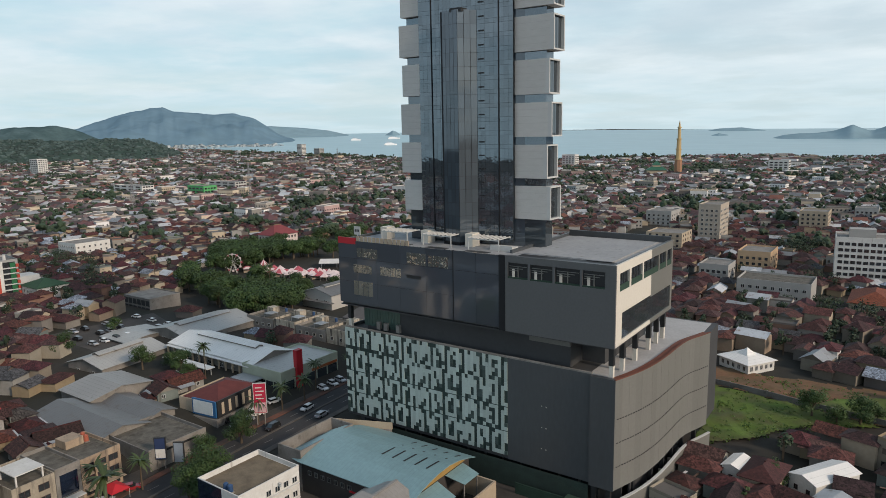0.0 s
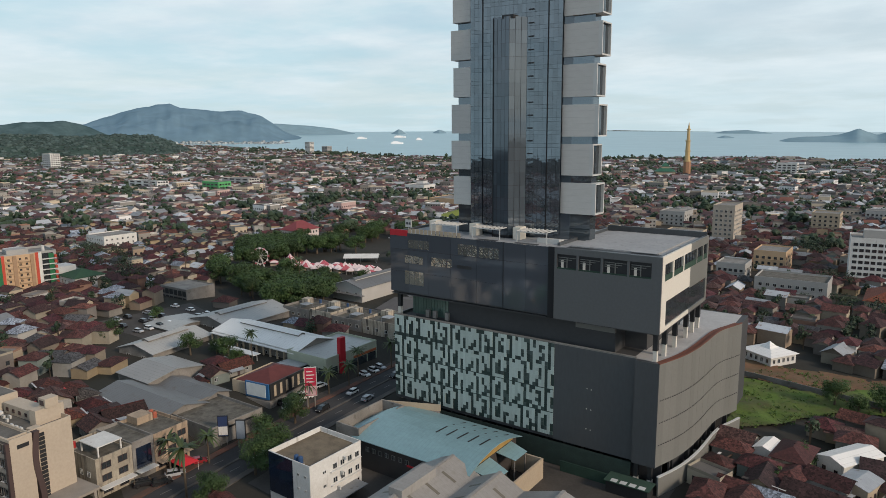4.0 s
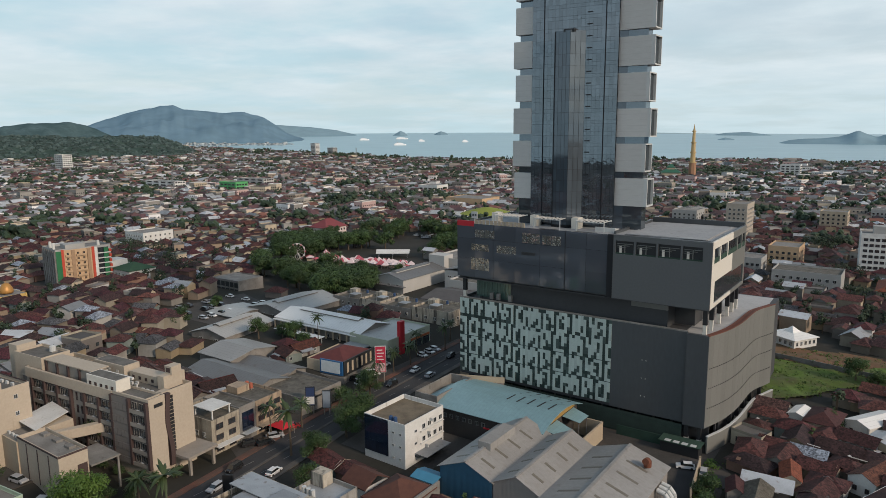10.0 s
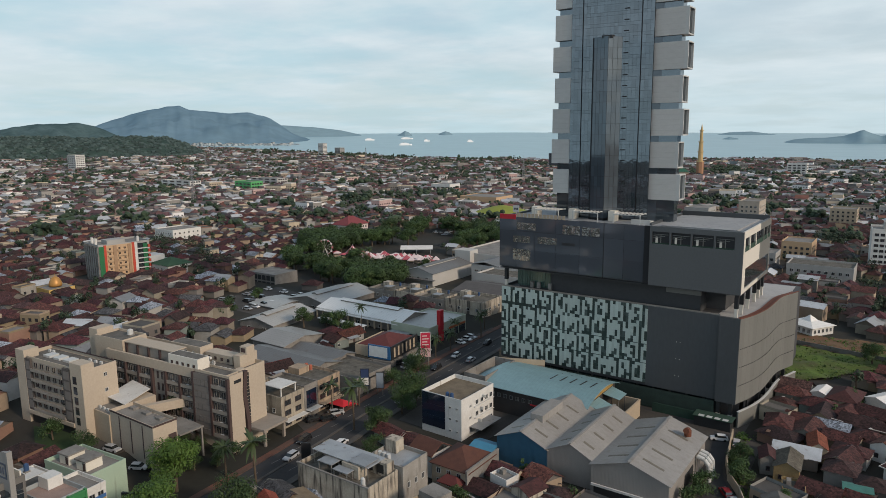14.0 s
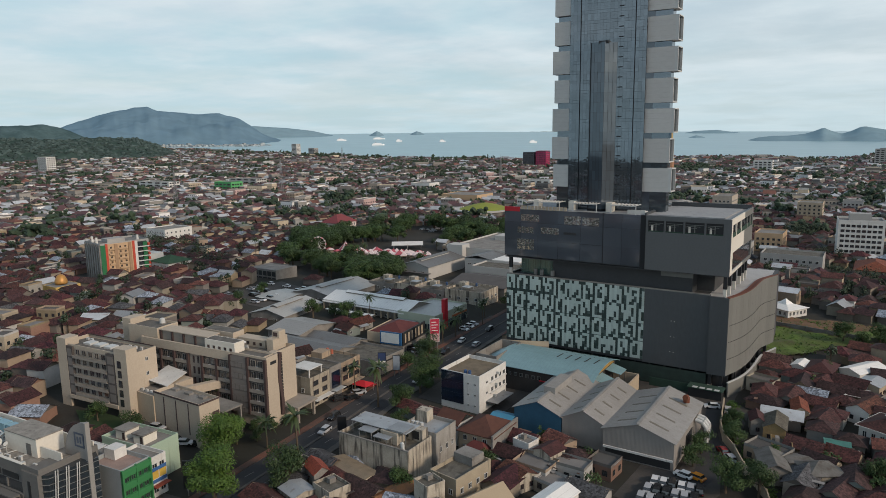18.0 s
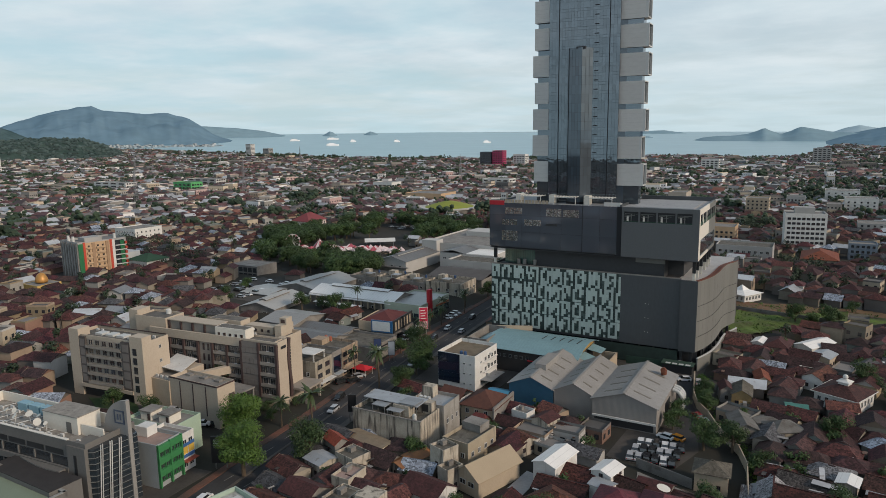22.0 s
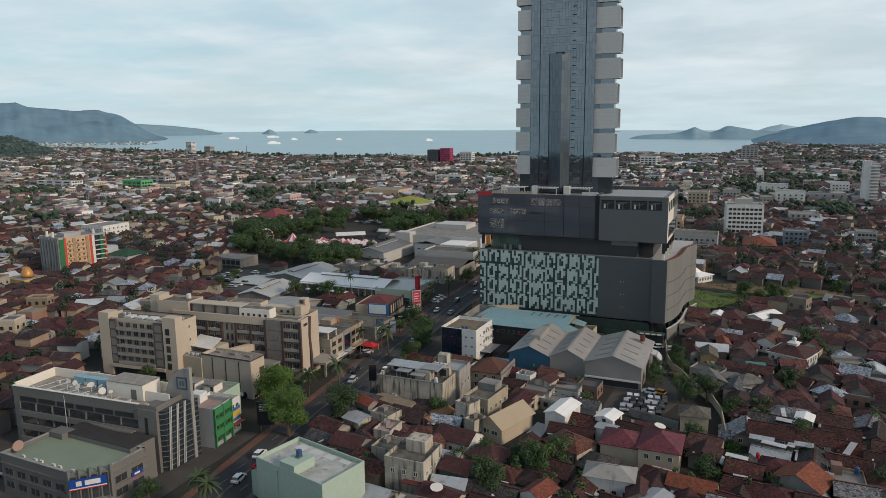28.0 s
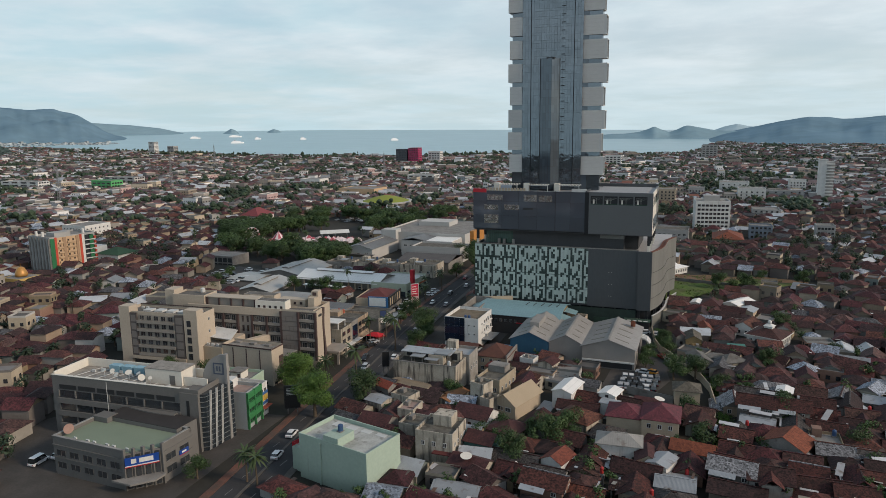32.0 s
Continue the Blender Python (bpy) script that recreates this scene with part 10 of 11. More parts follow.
SPOTS = [(1, -92.0, -84.0), (1, -66.5, -18.0), (3, -72.0, -14.0), (3, -61.4, -153.6), (3, -42.7, -66.7), (3, -22.6, -92.6), (0, -54.2, -37.6), (1, -53.0, -42.5), (3, -55.2, -33.0), (3, -68.5, -27.0), (1, 34.8, -56.4), (1, 41.0, -54.8), (3, 26.4, -40.6), (3, 47.5, -63), (3, 32.0, -31), (3, 30.0, -22),
         (1, 8.5, -112.5), (3, 4.0, -110.0), (1, 12.0, -108.0), (3, 40, -84), (3, 43, -100), (1, 63, -78), (3, 77, -92), (1, 95, -64), (3, 58, -120), (1, 84, -118), (3, 48, 30), (3, 56, 72), (1, 61, 75), (3, 64, 78), (1, 88, 92), (3, 70, 98), (1, 50, 74),
         (3, -4, -110), (3, -25, -92), (3, -13, -75), (3, -8, -118), (1, 2, -124), (1, 62, -40), (3, 83, -20), (1, 70, 5), (0, 104, -10), (3, 118, -50), (3, -110, -108), (3, -96, -107),
         (1, -118, 0.5), (3, -111, -2), (3, -126, 2), (1, -132, -4), (0, -88, 104), (0, -79, 96), (2, -82, 112), (1, -74, 84), (1, -76, 60), (0, -58, 44), (2, -60, 60), (1, -56, 74), (1, -170, -10), (3, -183, 16)]
for x, y, a in ((-53.8, -116.4, 130),):
    copy_thing(bright, pose(x, y, 0, 0, 0, a))
for k, x, y in SPOTS:
    copy_thing(trees[k], pose(x, y, rise(x, y), 0, 0, rg.uniform(0, 360)))
for x, y, q in ((-85, -88, 0.62), (-80.5, -87, 0.5), (-74.5, -86.5, 0.62), (-71, -84, 0.55), (-89.5, -88, 0.5), (-70.4, -79.5, 0.5), (-69.6, -90.5, 0.6), (-72.6, -94.5, 0.7), (-76.5, -98.0, 0.6)):
    copy_thing(trees[3], pose(x, y, rise(x, y), 0, 0, rg.uniform(0, 360)) @ Matrix.Scale(q, 4))
n_belt = 0
while n_belt < 205:
    a = rg.random()
    if a < 0.36:
        x, y = rg.uniform(-295, -244), rg.uniform(92, 192)
        if x < -240 - (y - 84) * 0.8:
            continue
    elif a < 0.62:
        x, y = rg.uniform(-240, -150), rg.uniform(48, 124)
        if x < -237 + (84 - y) * 1.2:
            continue
    else:
        x, y = rg.uniform(-292, -158), rg.uniform(180, 300)
        if (-252 < x < -205 and 188 < y < 236) or y > 245 + (x + 292) * 0.35:
            continue
    if not all(x < p - 3 or x > r + 3 or y < q - 3 or y > s_ + 3 for p, q, r, s_ in SPECIAL_RECTS):
        continue
    if noise.noise(Vector((x * 0.03, y * 0.03, 2.0))) < -0.12 and rg.random() < 0.85:
        continue
    n_belt += 1
    copy_thing(trees[rg.choice((1, 3, 3)) if 88 < y < 128 and x > -242 else rg.choice((0, 2, 2, 2, 1))], pose(x, y, rise(x, y), 0, 0, rg.uniform(0, 360)))
SPECIAL_RECTS += [(-272, 100, -196, 190), (-225, 54, -152, 120), (-288, 190, -165, 258)]
palms = [palm(1, 13.5, "tall coconut palm above the roofs"), palm(2, 8.5, "roadside palm with a thick crown"), palm(3, 7.0, "short palm at the kerb")]
for t, m in zip(palms, ((-107, 1.4), (-68.8, -53.5), (-64.5, -92.0))):
    t.matrix_world = pose(m[0], m[1], 0)
for k, x, y in ((1, -76.5, 18), (2, -73.6, 2), (1, -72.8, 30), (2, -73.0, 10), (2, -71.8, -8), (2, -66.5, -45), (2, -77.5, 40), (2, -50.2, -151), (2, -46.8, -152), (1, -182, 96), (0, -190, 100), (1, -240, 90), (0, -262, 84), (1, -120, -100.5)):
    copy_thing(palms[k], pose(x, y, rise(x, y), 0, 0, rg.uniform(0, 360)))
for x, y, q in ((-57.0, -57.6, 1.35), (-54.0, -92.2, 1.3)):
    copy_thing(palms[1], pose(x, y, 0, 0, 0, 40) @ Matrix.Scale(q, 4))

# rough growth along the lane and on the field
tuft = bmesh.new()
rgg = random.Random(9)
for _ in range(1600):
    if rgg.random() < 0.55:
        x, y = rgg.uniform(27, 80), rgg.uniform(44, 100)
        if y < 40 + (x - 28) * 0.95:
            continue
        z, s = 0.5, rgg.uniform(0.4, 1.0)
    else:
        y = rgg.uniform(-120, -4)
        x = lane_x(y) + 0.6 + abs(rgg.gauss(0, 2.0))
        z, s = 0.3, rgg.uniform(0.4, 1.1)
    leaf_cloud(tuft, rgg, (x, y, z), s, 9, 0.28)
tagged(part("shrubs", tuft, M_LEAF2, None), "rough green shrubs and weeds", "shrubs", kind="stuff")

# ---------------------------------------------------------------- vehicles
M_TYRE = mat("tyre_rubber", (0.02, 0.02, 0.02), rough=0.9, contrast=0.2)
M_CARGLASS = glass_mat("car_glass", (0.015, 0.018, 0.02), rough=0.05)


def car(label, paint, L=4.2, W=1.7, H=1.5, van=False, far=False):
    t = thing("car", label, "car", "parked cars")
    b = bmesh.new()
    xs_ = [(-L / 2, 0.45, 0.80), (-L / 2 + 0.1, 0.3, 0.92), (L * 0.22, 0.28, 0.95), (L / 2 - 0.15, 0.3, 0.80), (L / 2, 0.45, 0.68)]
    ring = []
    for x, lo, hi in xs_:
        ring.append([b.verts.new(p) for p in ((x, -W / 2, lo), (x, W / 2, lo), (x, W / 2 - 0.06, hi), (x, -W / 2 + 0.06, hi))])
    for p, q in zip(ring, ring[1:]):
        for i in range(4):
            b.faces.new((p[i], q[i], q[(i + 1) % 4], p[(i + 1) % 4]))
    b.faces.new(ring[0][::-1]); b.faces.new(ring[-1])
    bmesh.ops.recalc_face_normals(b, faces=b.faces)
    part("body", b, paint, t)
    x0, x1 = (-L / 2 + 0.1, L * 0.34) if van else (-L / 2 + 0.35, L * 0.26)
    g = bmesh.new()
    lo = [g.verts.new(p) for p in ((x0, -W / 2 + 0.08, 0.9), (x1, -W / 2 + 0.08, 0.9), (x1, W / 2 - 0.08, 0.9), (x0, W / 2 - 0.08, 0.9))]
    hi = [g.verts.new(p) for p in ((x0 + 0.3, -W / 2 + 0.2, H - 0.06), (x1 - 0.65, -W / 2 + 0.2, H - 0.06), (x1 - 0.65, W / 2 - 0.2, H - 0.06), (x0 + 0.3, W / 2 - 0.2, H - 0.06))]
    for i in range(4):
        g.faces.new((lo[i], lo[(i + 1) % 4], hi[(i + 1) % 4], hi[i]))
    g.faces.new(hi)
    part("glasshouse", g, M_CARGLASS, t)
    part("roof", boxes((x0 + 0.28, -W / 2 + 0.18, H - 0.07, x1 - 0.62, W / 2 - 0.18, H)), paint, t)
    for x in (-L * 0.31, L * 0.31):
        for y in (-W / 2 + 0.1, W / 2 - 0.1):
            part("wheel", tubes(((x, y - 0.1, 0.32), (x, y + 0.1, 0.32), 0.32), n=12), M_TYRE, t)
    if far:
        return t
    part("headlight", boxes((L / 2 - 0.06, -W / 2 + 0.1, 0.62, L / 2 + 0.01, -W / 2 + 0.4, 0.74)), M_FRAME, t)
    part("headlight", boxes((L / 2 - 0.06, W / 2 - 0.4, 0.62, L / 2 + 0.01, W / 2 - 0.1, 0.74)), M_FRAME, t)
    part("tail_light", boxes((-L / 2 - 0.01, -W / 2 + 0.1, 0.62, -L / 2 + 0.06, -W / 2 + 0.35, 0.78)), M_RED, t)
    part("tail_light", boxes((-L / 2 - 0.01, W / 2 - 0.35, 0.62, -L / 2 + 0.06, W / 2 - 0.1, 0.78)), M_RED, t)
    return t


paint = lambda n, c: mat("car_paint_" + n, c, rough=0.25, scale=2, contrast=0.08, coat=0.5)
cars = [car("white hatchback parked in the open", paint("white", (0.68, 0.68, 0.68))), car("black people carrier parked in the open", paint("black", (0.018, 0.018, 0.02)), 4.4, 1.75, 1.7, True), car("silver saloon parked in the open", paint("silver", (0.38, 0.39, 0.41)), 4.5, 1.75, 1.48),
        car("dark red car parked by the kerb", paint("red", (0.25, 0.02, 0.025))), car("white delivery van with a high roof", paint("white", (0.68, 0.68, 0.68)), 4.8, 1.85, 2.1, True), car("orange-yellow car beside the warehouse", paint("orange", (0.55, 0.22, 0.03)))]
places = [(-50.5, -139.0, 100), (-66.8, -57.0, 70), (-58.6, -36.0, 280), (-68.6, -46.5, 60), (-77.0, -4.5, 60), (28.2, -53.8, 160)]
for c, (x, y, r) in zip(cars, places):
    c.matrix_world = pose(x, y, 0.07, 0, 0, r)
far_cars = [car("white car in the far car park", paint("white", (0.68, 0.68, 0.68)), far=True), car("black car in the far car park", paint("black", (0.018, 0.018, 0.02)), 4.4, 1.75, 1.7, True, True), car("silver car in the far car park", paint("silver", (0.38, 0.39, 0.41)), 4.5, 1.75, 1.48, far=True)]
for c, x in zip(far_cars, (-196, -199.2, -202.4)):
    c.matrix_world = pose(x, 30, 0.05, 0, 0, 90)
rc = random.Random(3)
MORE = [(3, 30.6, -37.6, 125), (2, 32.8, -40.6, 125), (0, -53.6, -128.0, 99), (1, -69.5, -59.5, 65), (2, -67.9, -53.0, 60), (1, -72.0, -49.0, 20), (0, -75.2, 24, 350), (2, -75.4, 27.5, 350), (0, -75.0, 19.5, 350), (4, -74.8, -12.0, 70), (2, -76.3, -8.5, 65), (1, -78.5, -11, 60), (0, -79.2, 4, 80),
        (1, -66.2, -8.0, 275), (0, -68.0, 6.0, 276), (2, -61.2, 5.0, 96), (1, -66.4, 24.0, 274), (0, -64.4, 42.0, 94), (3, -70.5, 58.0, 275), (2, -58.5, -78.0, 280), (0, -53.5, -66.0, 100), (1, -62.4, -70.0, 280),
        (4, -86.5, -157, 80), (0, -99.5, -156, 95), (4, -101.5, -160, 95), (0, -99.0, -151, 95), (0, -82, -102.5, 30), (1, -79, -100, 30), (2, -92, -103, 10), (0, 25.6, -54.2, 165), (0, 22.8, -11.0, 200), (2, 27.0, -11.5, 100), (1, 30.5, -28, 95)]
for k, x, y, r in MORE:
    copy_thing(cars[k], pose(x, y, 0.07 + rise(x, y), 0, 0, r))
for i in range(3):
    for j in range(6):
        copy_thing(cars[rc.choice((0, 2, 2, 1, 1))], pose(20.4 + 1.85 * j + 0.3 * i, -68.0 + 4.1 * i + 0.12 * j, 0.065, 0, 0, 97 + rc.uniform(-2, 2)))
for i in range(3):
    for j in range(8):
        if rc.random() < 0.7:
            copy_thing(far_cars[rc.choice((0, 1, 2, 2))], pose(-194 + 11 * i, 1.5 + 4.3 * j, 2.86, 0, 0, rc.choice((0, 180)) + rc.uniform(-4, 4)))
for i in range(26):
    copy_thing(far_cars[rc.choice((0, 1, 2, 2))], pose(-252 + rc.uniform(0, 32), 238 + 3.2 * (i % 14), 0.05, 0, 0, rc.choice((0, 180)) + 20))

# ---------------------------------------------------------------- small houses near the flight, one by one
def clear(x, y, r):
    return all(x < a - r or x > c + r or y < b - r or y > d + r for a, b, c, d in SPECIAL_RECTS) and abs(x - road_x(y)) > 7.8 + r


def gable_end(x, d, h, rh, th=0.18):
    """The upright triangle that closes a gabled roof."""
    g = bmesh.new()
    a = [g.verts.new(p) for p in ((x, -d / 2, h), (x, d / 2, h), (x, 0, h + rh))]
    b = [g.verts.new((p.co.x + th, p.co.y, p.co.z)) for p in a]
    g.faces.new(a[::-1]); g.faces.new(b)
    for i in range(3):
        g.faces.new((a[i], a[(i + 1) % 3], b[(i + 1) % 3], b[i]))
    return g


STYLES = ("small plastered house under a dark hipped tile roof", "long low house with a brown gabled tile roof", "house with a gabled tile roof and zinc lean-to", "house with a crossed maroon tile roof and porch",
          "house with stepped tile roofs at two heights", "flat-roofed concrete house with a water tank", "simple house with a pale zinc roof")
ORDER = (1, 0, 3, 4, 0, 2, 0, 3, 5, 1, 4, 0, 3, 1, 2, 4, 0, 6, 3, 1)




def make_house(seed):
    r = random.Random(seed)
    style = ORDER[seed]
    w, d = r.uniform(6.2, 8.0), r.uniform(5.2, 6.4)
    if style == 1:
        w, d = r.uniform(8.4, 11.0), r.uniform(5.0, 6.0)
    two = r.random() < 0.11
    h = r.uniform(4.8, 5.4) if two else r.uniform(2.5, 3.1)
    t = thing("house", ("two-storey " if two else "") + STYLES[style], "house", "small houses")
    rh = r.uniform(1.2, 1.8)
    rm = M_ZINC if style == 6 else M_ROOF
    part("wall", walls_ring(-w / 2, -d / 2, w / 2, d / 2, 0, h, 0.18), M_WALL, t)
    if style == 0:
        part("roof", hip(-w / 2, -d / 2, w / 2, d / 2, h, rh, 0.75, 0.12), rm, t)
        part("ridge_cap", boxes((-max(0.4, w - d) / 2, -0.14, h + rh + 0.06, max(0.4, w - d) / 2, 0.14, h + rh + 0.22)), rm, t)
    elif style == 5:
        part("roof", boxes((-w / 2 + 0.18, -d / 2 + 0.18, h - 0.3, w / 2 - 0.18, d / 2 - 0.18, h - 0.06)), M_CONC, t)
        part("parapet", walls_ring(-w / 2 - 0.02, -d / 2 - 0.02, w / 2 + 0.02, d / 2 + 0.02, h, h + 0.6, 0.15), M_WALL, t)
        part("stair_hut", boxes((-w / 2 + 0.5, d / 2 - 2.6, h - 0.06, -w / 2 + 2.6, d / 2 - 0.4, h + 2.0)), M_WALL, t)
        tank(t, w / 2 - 1.2, d / 2 - 1.2, h - 0.06, r=0.5)
    else:
        hh = rh * (0.5 if style == 6 else 1)
        part("roof", gable(-w / 2, -d / 2, w / 2, d / 2, h, hh, 0.65, "x", 0.12), rm, t)
        part("ridge_cap", boxes((-w / 2 - 0.6, -0.16, h + hh + 0.02, w / 2 + 0.6, 0.16, h + hh + 0.2)), rm, t)
        for x in (-w / 2, w / 2 - 0.18):
            part("gable_wall", gable_end(x, d, h, hh), M_WALL, t)
    if style == 2:
        bm = bmesh.new()
        slab(bm, [(-w / 2, -d / 2 - 2.2, h - 0.9), (w * 0.3, -d / 2 - 2.2, h - 0.9), (w * 0.3, -d / 2, h - 0.1), (-w / 2, -d / 2, h - 0.1)], 0.08)
        part("lean_to_roof", bm, M_ZINC, t)
        part("lean_to_wall", boxes((-w / 2 + 0.2, -d / 2 - 2.0, 0, w * 0.3 - 0.2, -d / 2 - 1.85, h - 0.9)), M_WALL, t)
    if style == 3:
        part("porch_roof", gable(-1.9, -d / 2 - 1.9, 1.9, 0.2, h - 0.1, rh * 0.78, 0.45, "y", 0.12), rm, t)
        part("porch_wall", boxes((-1.8, -d / 2 - 1.8, 0, 1.8, -d / 2 - 1.62, h)), M_WALL, t)
    if style == 4:
        k = h - 0.9
        part("side_roof", hip(-w / 2 + 0.4, -d / 2 - 3.0, w / 2 - 0.8, -d / 2 - 0.3, k - 0.4, 1.0, 0.5, 0.12), rm, t)
        part("side_wall", walls_ring(-w / 2 + 0.5, -d / 2 - 2.9, w / 2 - 0.9, -d / 2, 0, k - 0.4, 0.16), M_WALL, t)
    if seed % 3 == 0 and style in (0, 1, 3, 4):
        bm = bmesh.new()
        k = -d / 2 - 0.75
        slab(bm, [(-w * 0.48, k - 1.0, h - 0.75), (w * 0.12, k - 1.0, h - 0.75), (w * 0.12, k + 0.3, h - 0.2), (-w * 0.48, k + 0.3, h - 0.2)], 0.06)
        part("awning", bm, M_ZINC, t, "bright zinc sheet awning")
    if seed % 3 == 1:
        e = -d / 2 - 0.95
        part("eaves_flashing", boxes((-w * 0.5, e, h - 0.16, w * r.uniform(0.2, 0.55), e + 0.45, h - 0.06)), M_FLASH, t, "pale zinc strip along the eaves")
    if seed % 5 == 2:
        tank(t, w * 0.3, d / 2 + 0.9, 2.2, mat("tank_red", (0.36, 0.03, 0.03)), r=0.45)
        part("tank_tower", boxes((w * 0.3 - 0.5, d / 2 + 0.4, 0, w * 0.3 + 0.5, d / 2 + 1.4, 2.2)), M_CONC, t)
    yf = -d / 2 - {2: 2.02, 3: 1.82, 4: 2.92}.get(style, 0.02)
    xo = -1.0 if style in (2, 4) else 0.0
    part("door", boxes((xo - 0.45, yf - 0.05, 0, xo + 0.45, yf + 0.02, 2.0)), M_BROWN, t)
    for x in (-w * 0.3, w * 0.3):
        window(t, x, -d / 2 - 0.02 if style in (2, 3) else yf, h - 1.75 if style in (2, 3) or two and style != 4 else 0.9, 1.1, 1.0, "s", M_BROWN if seed % 3 else None)
    for y in (-d * 0.22, d * 0.24)[:1 + two]:
        window(t, w / 2 + 0.02, y, h - 1.8, 1.0, 1.1, "e", M_BROWN if seed % 3 else None)
    return t


protos = [make_house(s) for s in range(20)]
rh_ = random.Random(42)
sites = []
for (x0, x1, y0, y1, cx, cy) in ((30, 132, -172, 36, 7.5, 6.3), (-44, 30, -172, -55, 7.5, 6.3)):
    for j in range(int((y1 - y0) / cy)):
        sh = rh_.uniform(-4, 4)
        for i in range(int((x1 - x0) / cx)):
            x, y = x0 + (i + 0.5 + rh_.uniform(-.2, .2)) * cx + sh * 0.4, y0 + (j + 0.5 + rh_.uniform(-.16, .16)) * cy
            lane = abs(x - lane_x(y) - 1.2) < 3.6 and y < -8
            alley = abs((y + 0.22 * x) % 71 - 20) < 1.6 or abs((x - 0.3 * y) % 64 - 30) < 1.4
            if clear(x, y, 2.6) and not lane and not alley and rh_.random() < 0.97:
                sites.append((x, y))
# plots left over between the rows
for (x0, x1, y0, y1) in ((30, 132, -172, 38), (-44, 30, -172, -54)):
    for i in range(int((x1 - x0) / 2.6)):
        for j in range(int((y1 - y0) / 2.6)):
            x, y = x0 + i * 2.6, y0 + j * 2.6
            if clear(x, y, 1.9) and not (abs(x - lane_x(y) - 1.0) < 3.2 and y < -8) and all((x - a) ** 2 + (y - b) ** 2 > 42 for a, b in sites):
                sites.append((x, y))
sites.sort(key=lambda p: math.hypot(p[0] - 62, p[1] + 118))
HOUSE_COUNT = 190
for k, (x, y) in enumerate(sites):
    m = pose(x, y, 0, 0, 0, rh_.choice((0, 0, 0, 180, 180, 90, 270)) - 8 + 14 * noise.noise(Vector((x * 0.02, y * 0.02, 1))) + rh_.gauss(0, 3))
    if k < len(protos):
        protos[k].matrix_world = m
    elif k < HOUSE_COUNT:
        copy_thing(protos[rh_.randrange(len(protos))], m)
NEAR_SITES = sites[HOUSE_COUNT:]
for k, (x, y) in enumerate(((-113.5, -7.2), (-105.5, -7.0), (-104.5, -14.5), (-121.0, -46.5), (-112.5, -47.5), (-104.0, -48.0), (-128.5, -52.0), (-119.5, -54.0), (-110.0, -55.5), (-99.5, -46.5), (-98.0, -54.5), (-136.0, -56.5), (-138.5, -47.0), (-130.0, -45.5))):
    copy_thing(protos[(1, 0, 3, 11, 4, 6, 12, 2)[k % 8]], pose(x, y, rise(x, y), 0, 0, rh_.choice((0, 180, 90)) - 8 + rh_.gauss(0, 4)))
SPECIAL_RECTS.append((-142, -60, -93, -43))

# ---------------------------------------------------------------- facade tiles, piece by piece
for c, z, n, m in TILES[:300]:
    piece("facade_tile", tile_mesh(n, m), hr, (-46.3 + c * TW, 0.0, 7.0 + z * TH))
for m in (M_TILE_L, M_TILE_M):
    bm = bmesh.new()
    for c, z, n, mm in TILES[300:]:
        if mm is m:
            x0, z0 = -46.3 + c * TW, 7.0 + z * TH
            solid(bm, x0 + 0.015, -0.13, z0 + 0.02, x0 + TW - 0.015, 0.0, z0 + n * TH - 0.025)
    o = part("facade_tiles", bm, m, hr, "pale grey-green facade tiles" if m is M_TILE_L else "dark slate facade tiles")
    o["kind"] = "stuff"

# ---------------------------------------------------------------- the town beyond, joined
HOUSE_RECTS = [(27, -175, 135, 39), (-47, -175, 30, -52)]


def free(x, y, r):
    return clear(x, y, r) and all(x < a or x > c or y < b or y > d for a, b, c, d in HOUSE_RECTS)


class Soup:
    """Vertices and faces gathered for one joined mesh."""

    def __init__(self):
        self.v, self.f, self.m = [], [], []

    def add(self, pts, faces, m):
        o = len(self.v)
        self.v.extend(pts)
        for f in faces:
            self.f.append(tuple(i + o for i in f))
            self.m.append(m)

    def make(self, name, mats, label, category):
        me = bpy.data.meshes.new(name)
        me.from_pydata(self.v, [], self.f)
        for k in mats:
            me.materials.append(k)
        me.polygons.foreach_set("material_index", self.m)
        me.update()
        return tagged(new(name, me), label, category, kind="stuff")


def soup_windows(s, T, w, d, h):
    """Dark window openings on the two long fronts, storey by storey."""
    for f in range(max(1, int(h / 3.1))):
        z = 1.0 + 3.1 * f
        for half, at, east in ((w, d, False), (d, w, True)):
            n = max(2, int(half * 2 / 2.6))
            for sg in (-1, 1):
                for k in range(n):
                    u = -half + 2 * half * (k + 0.5) / n
                    a, b, o = u - 0.6, u + 0.6, (at + 0.06) * sg
                    P = (lambda p, q: T(o, p, q)) if east else (lambda p, q: T(p, o, q))
                    s.add([P(a, z), P(b, z), P(b, z + 1.3), P(a, z + 1.3)], [(0, 1, 2, 3)], 4)


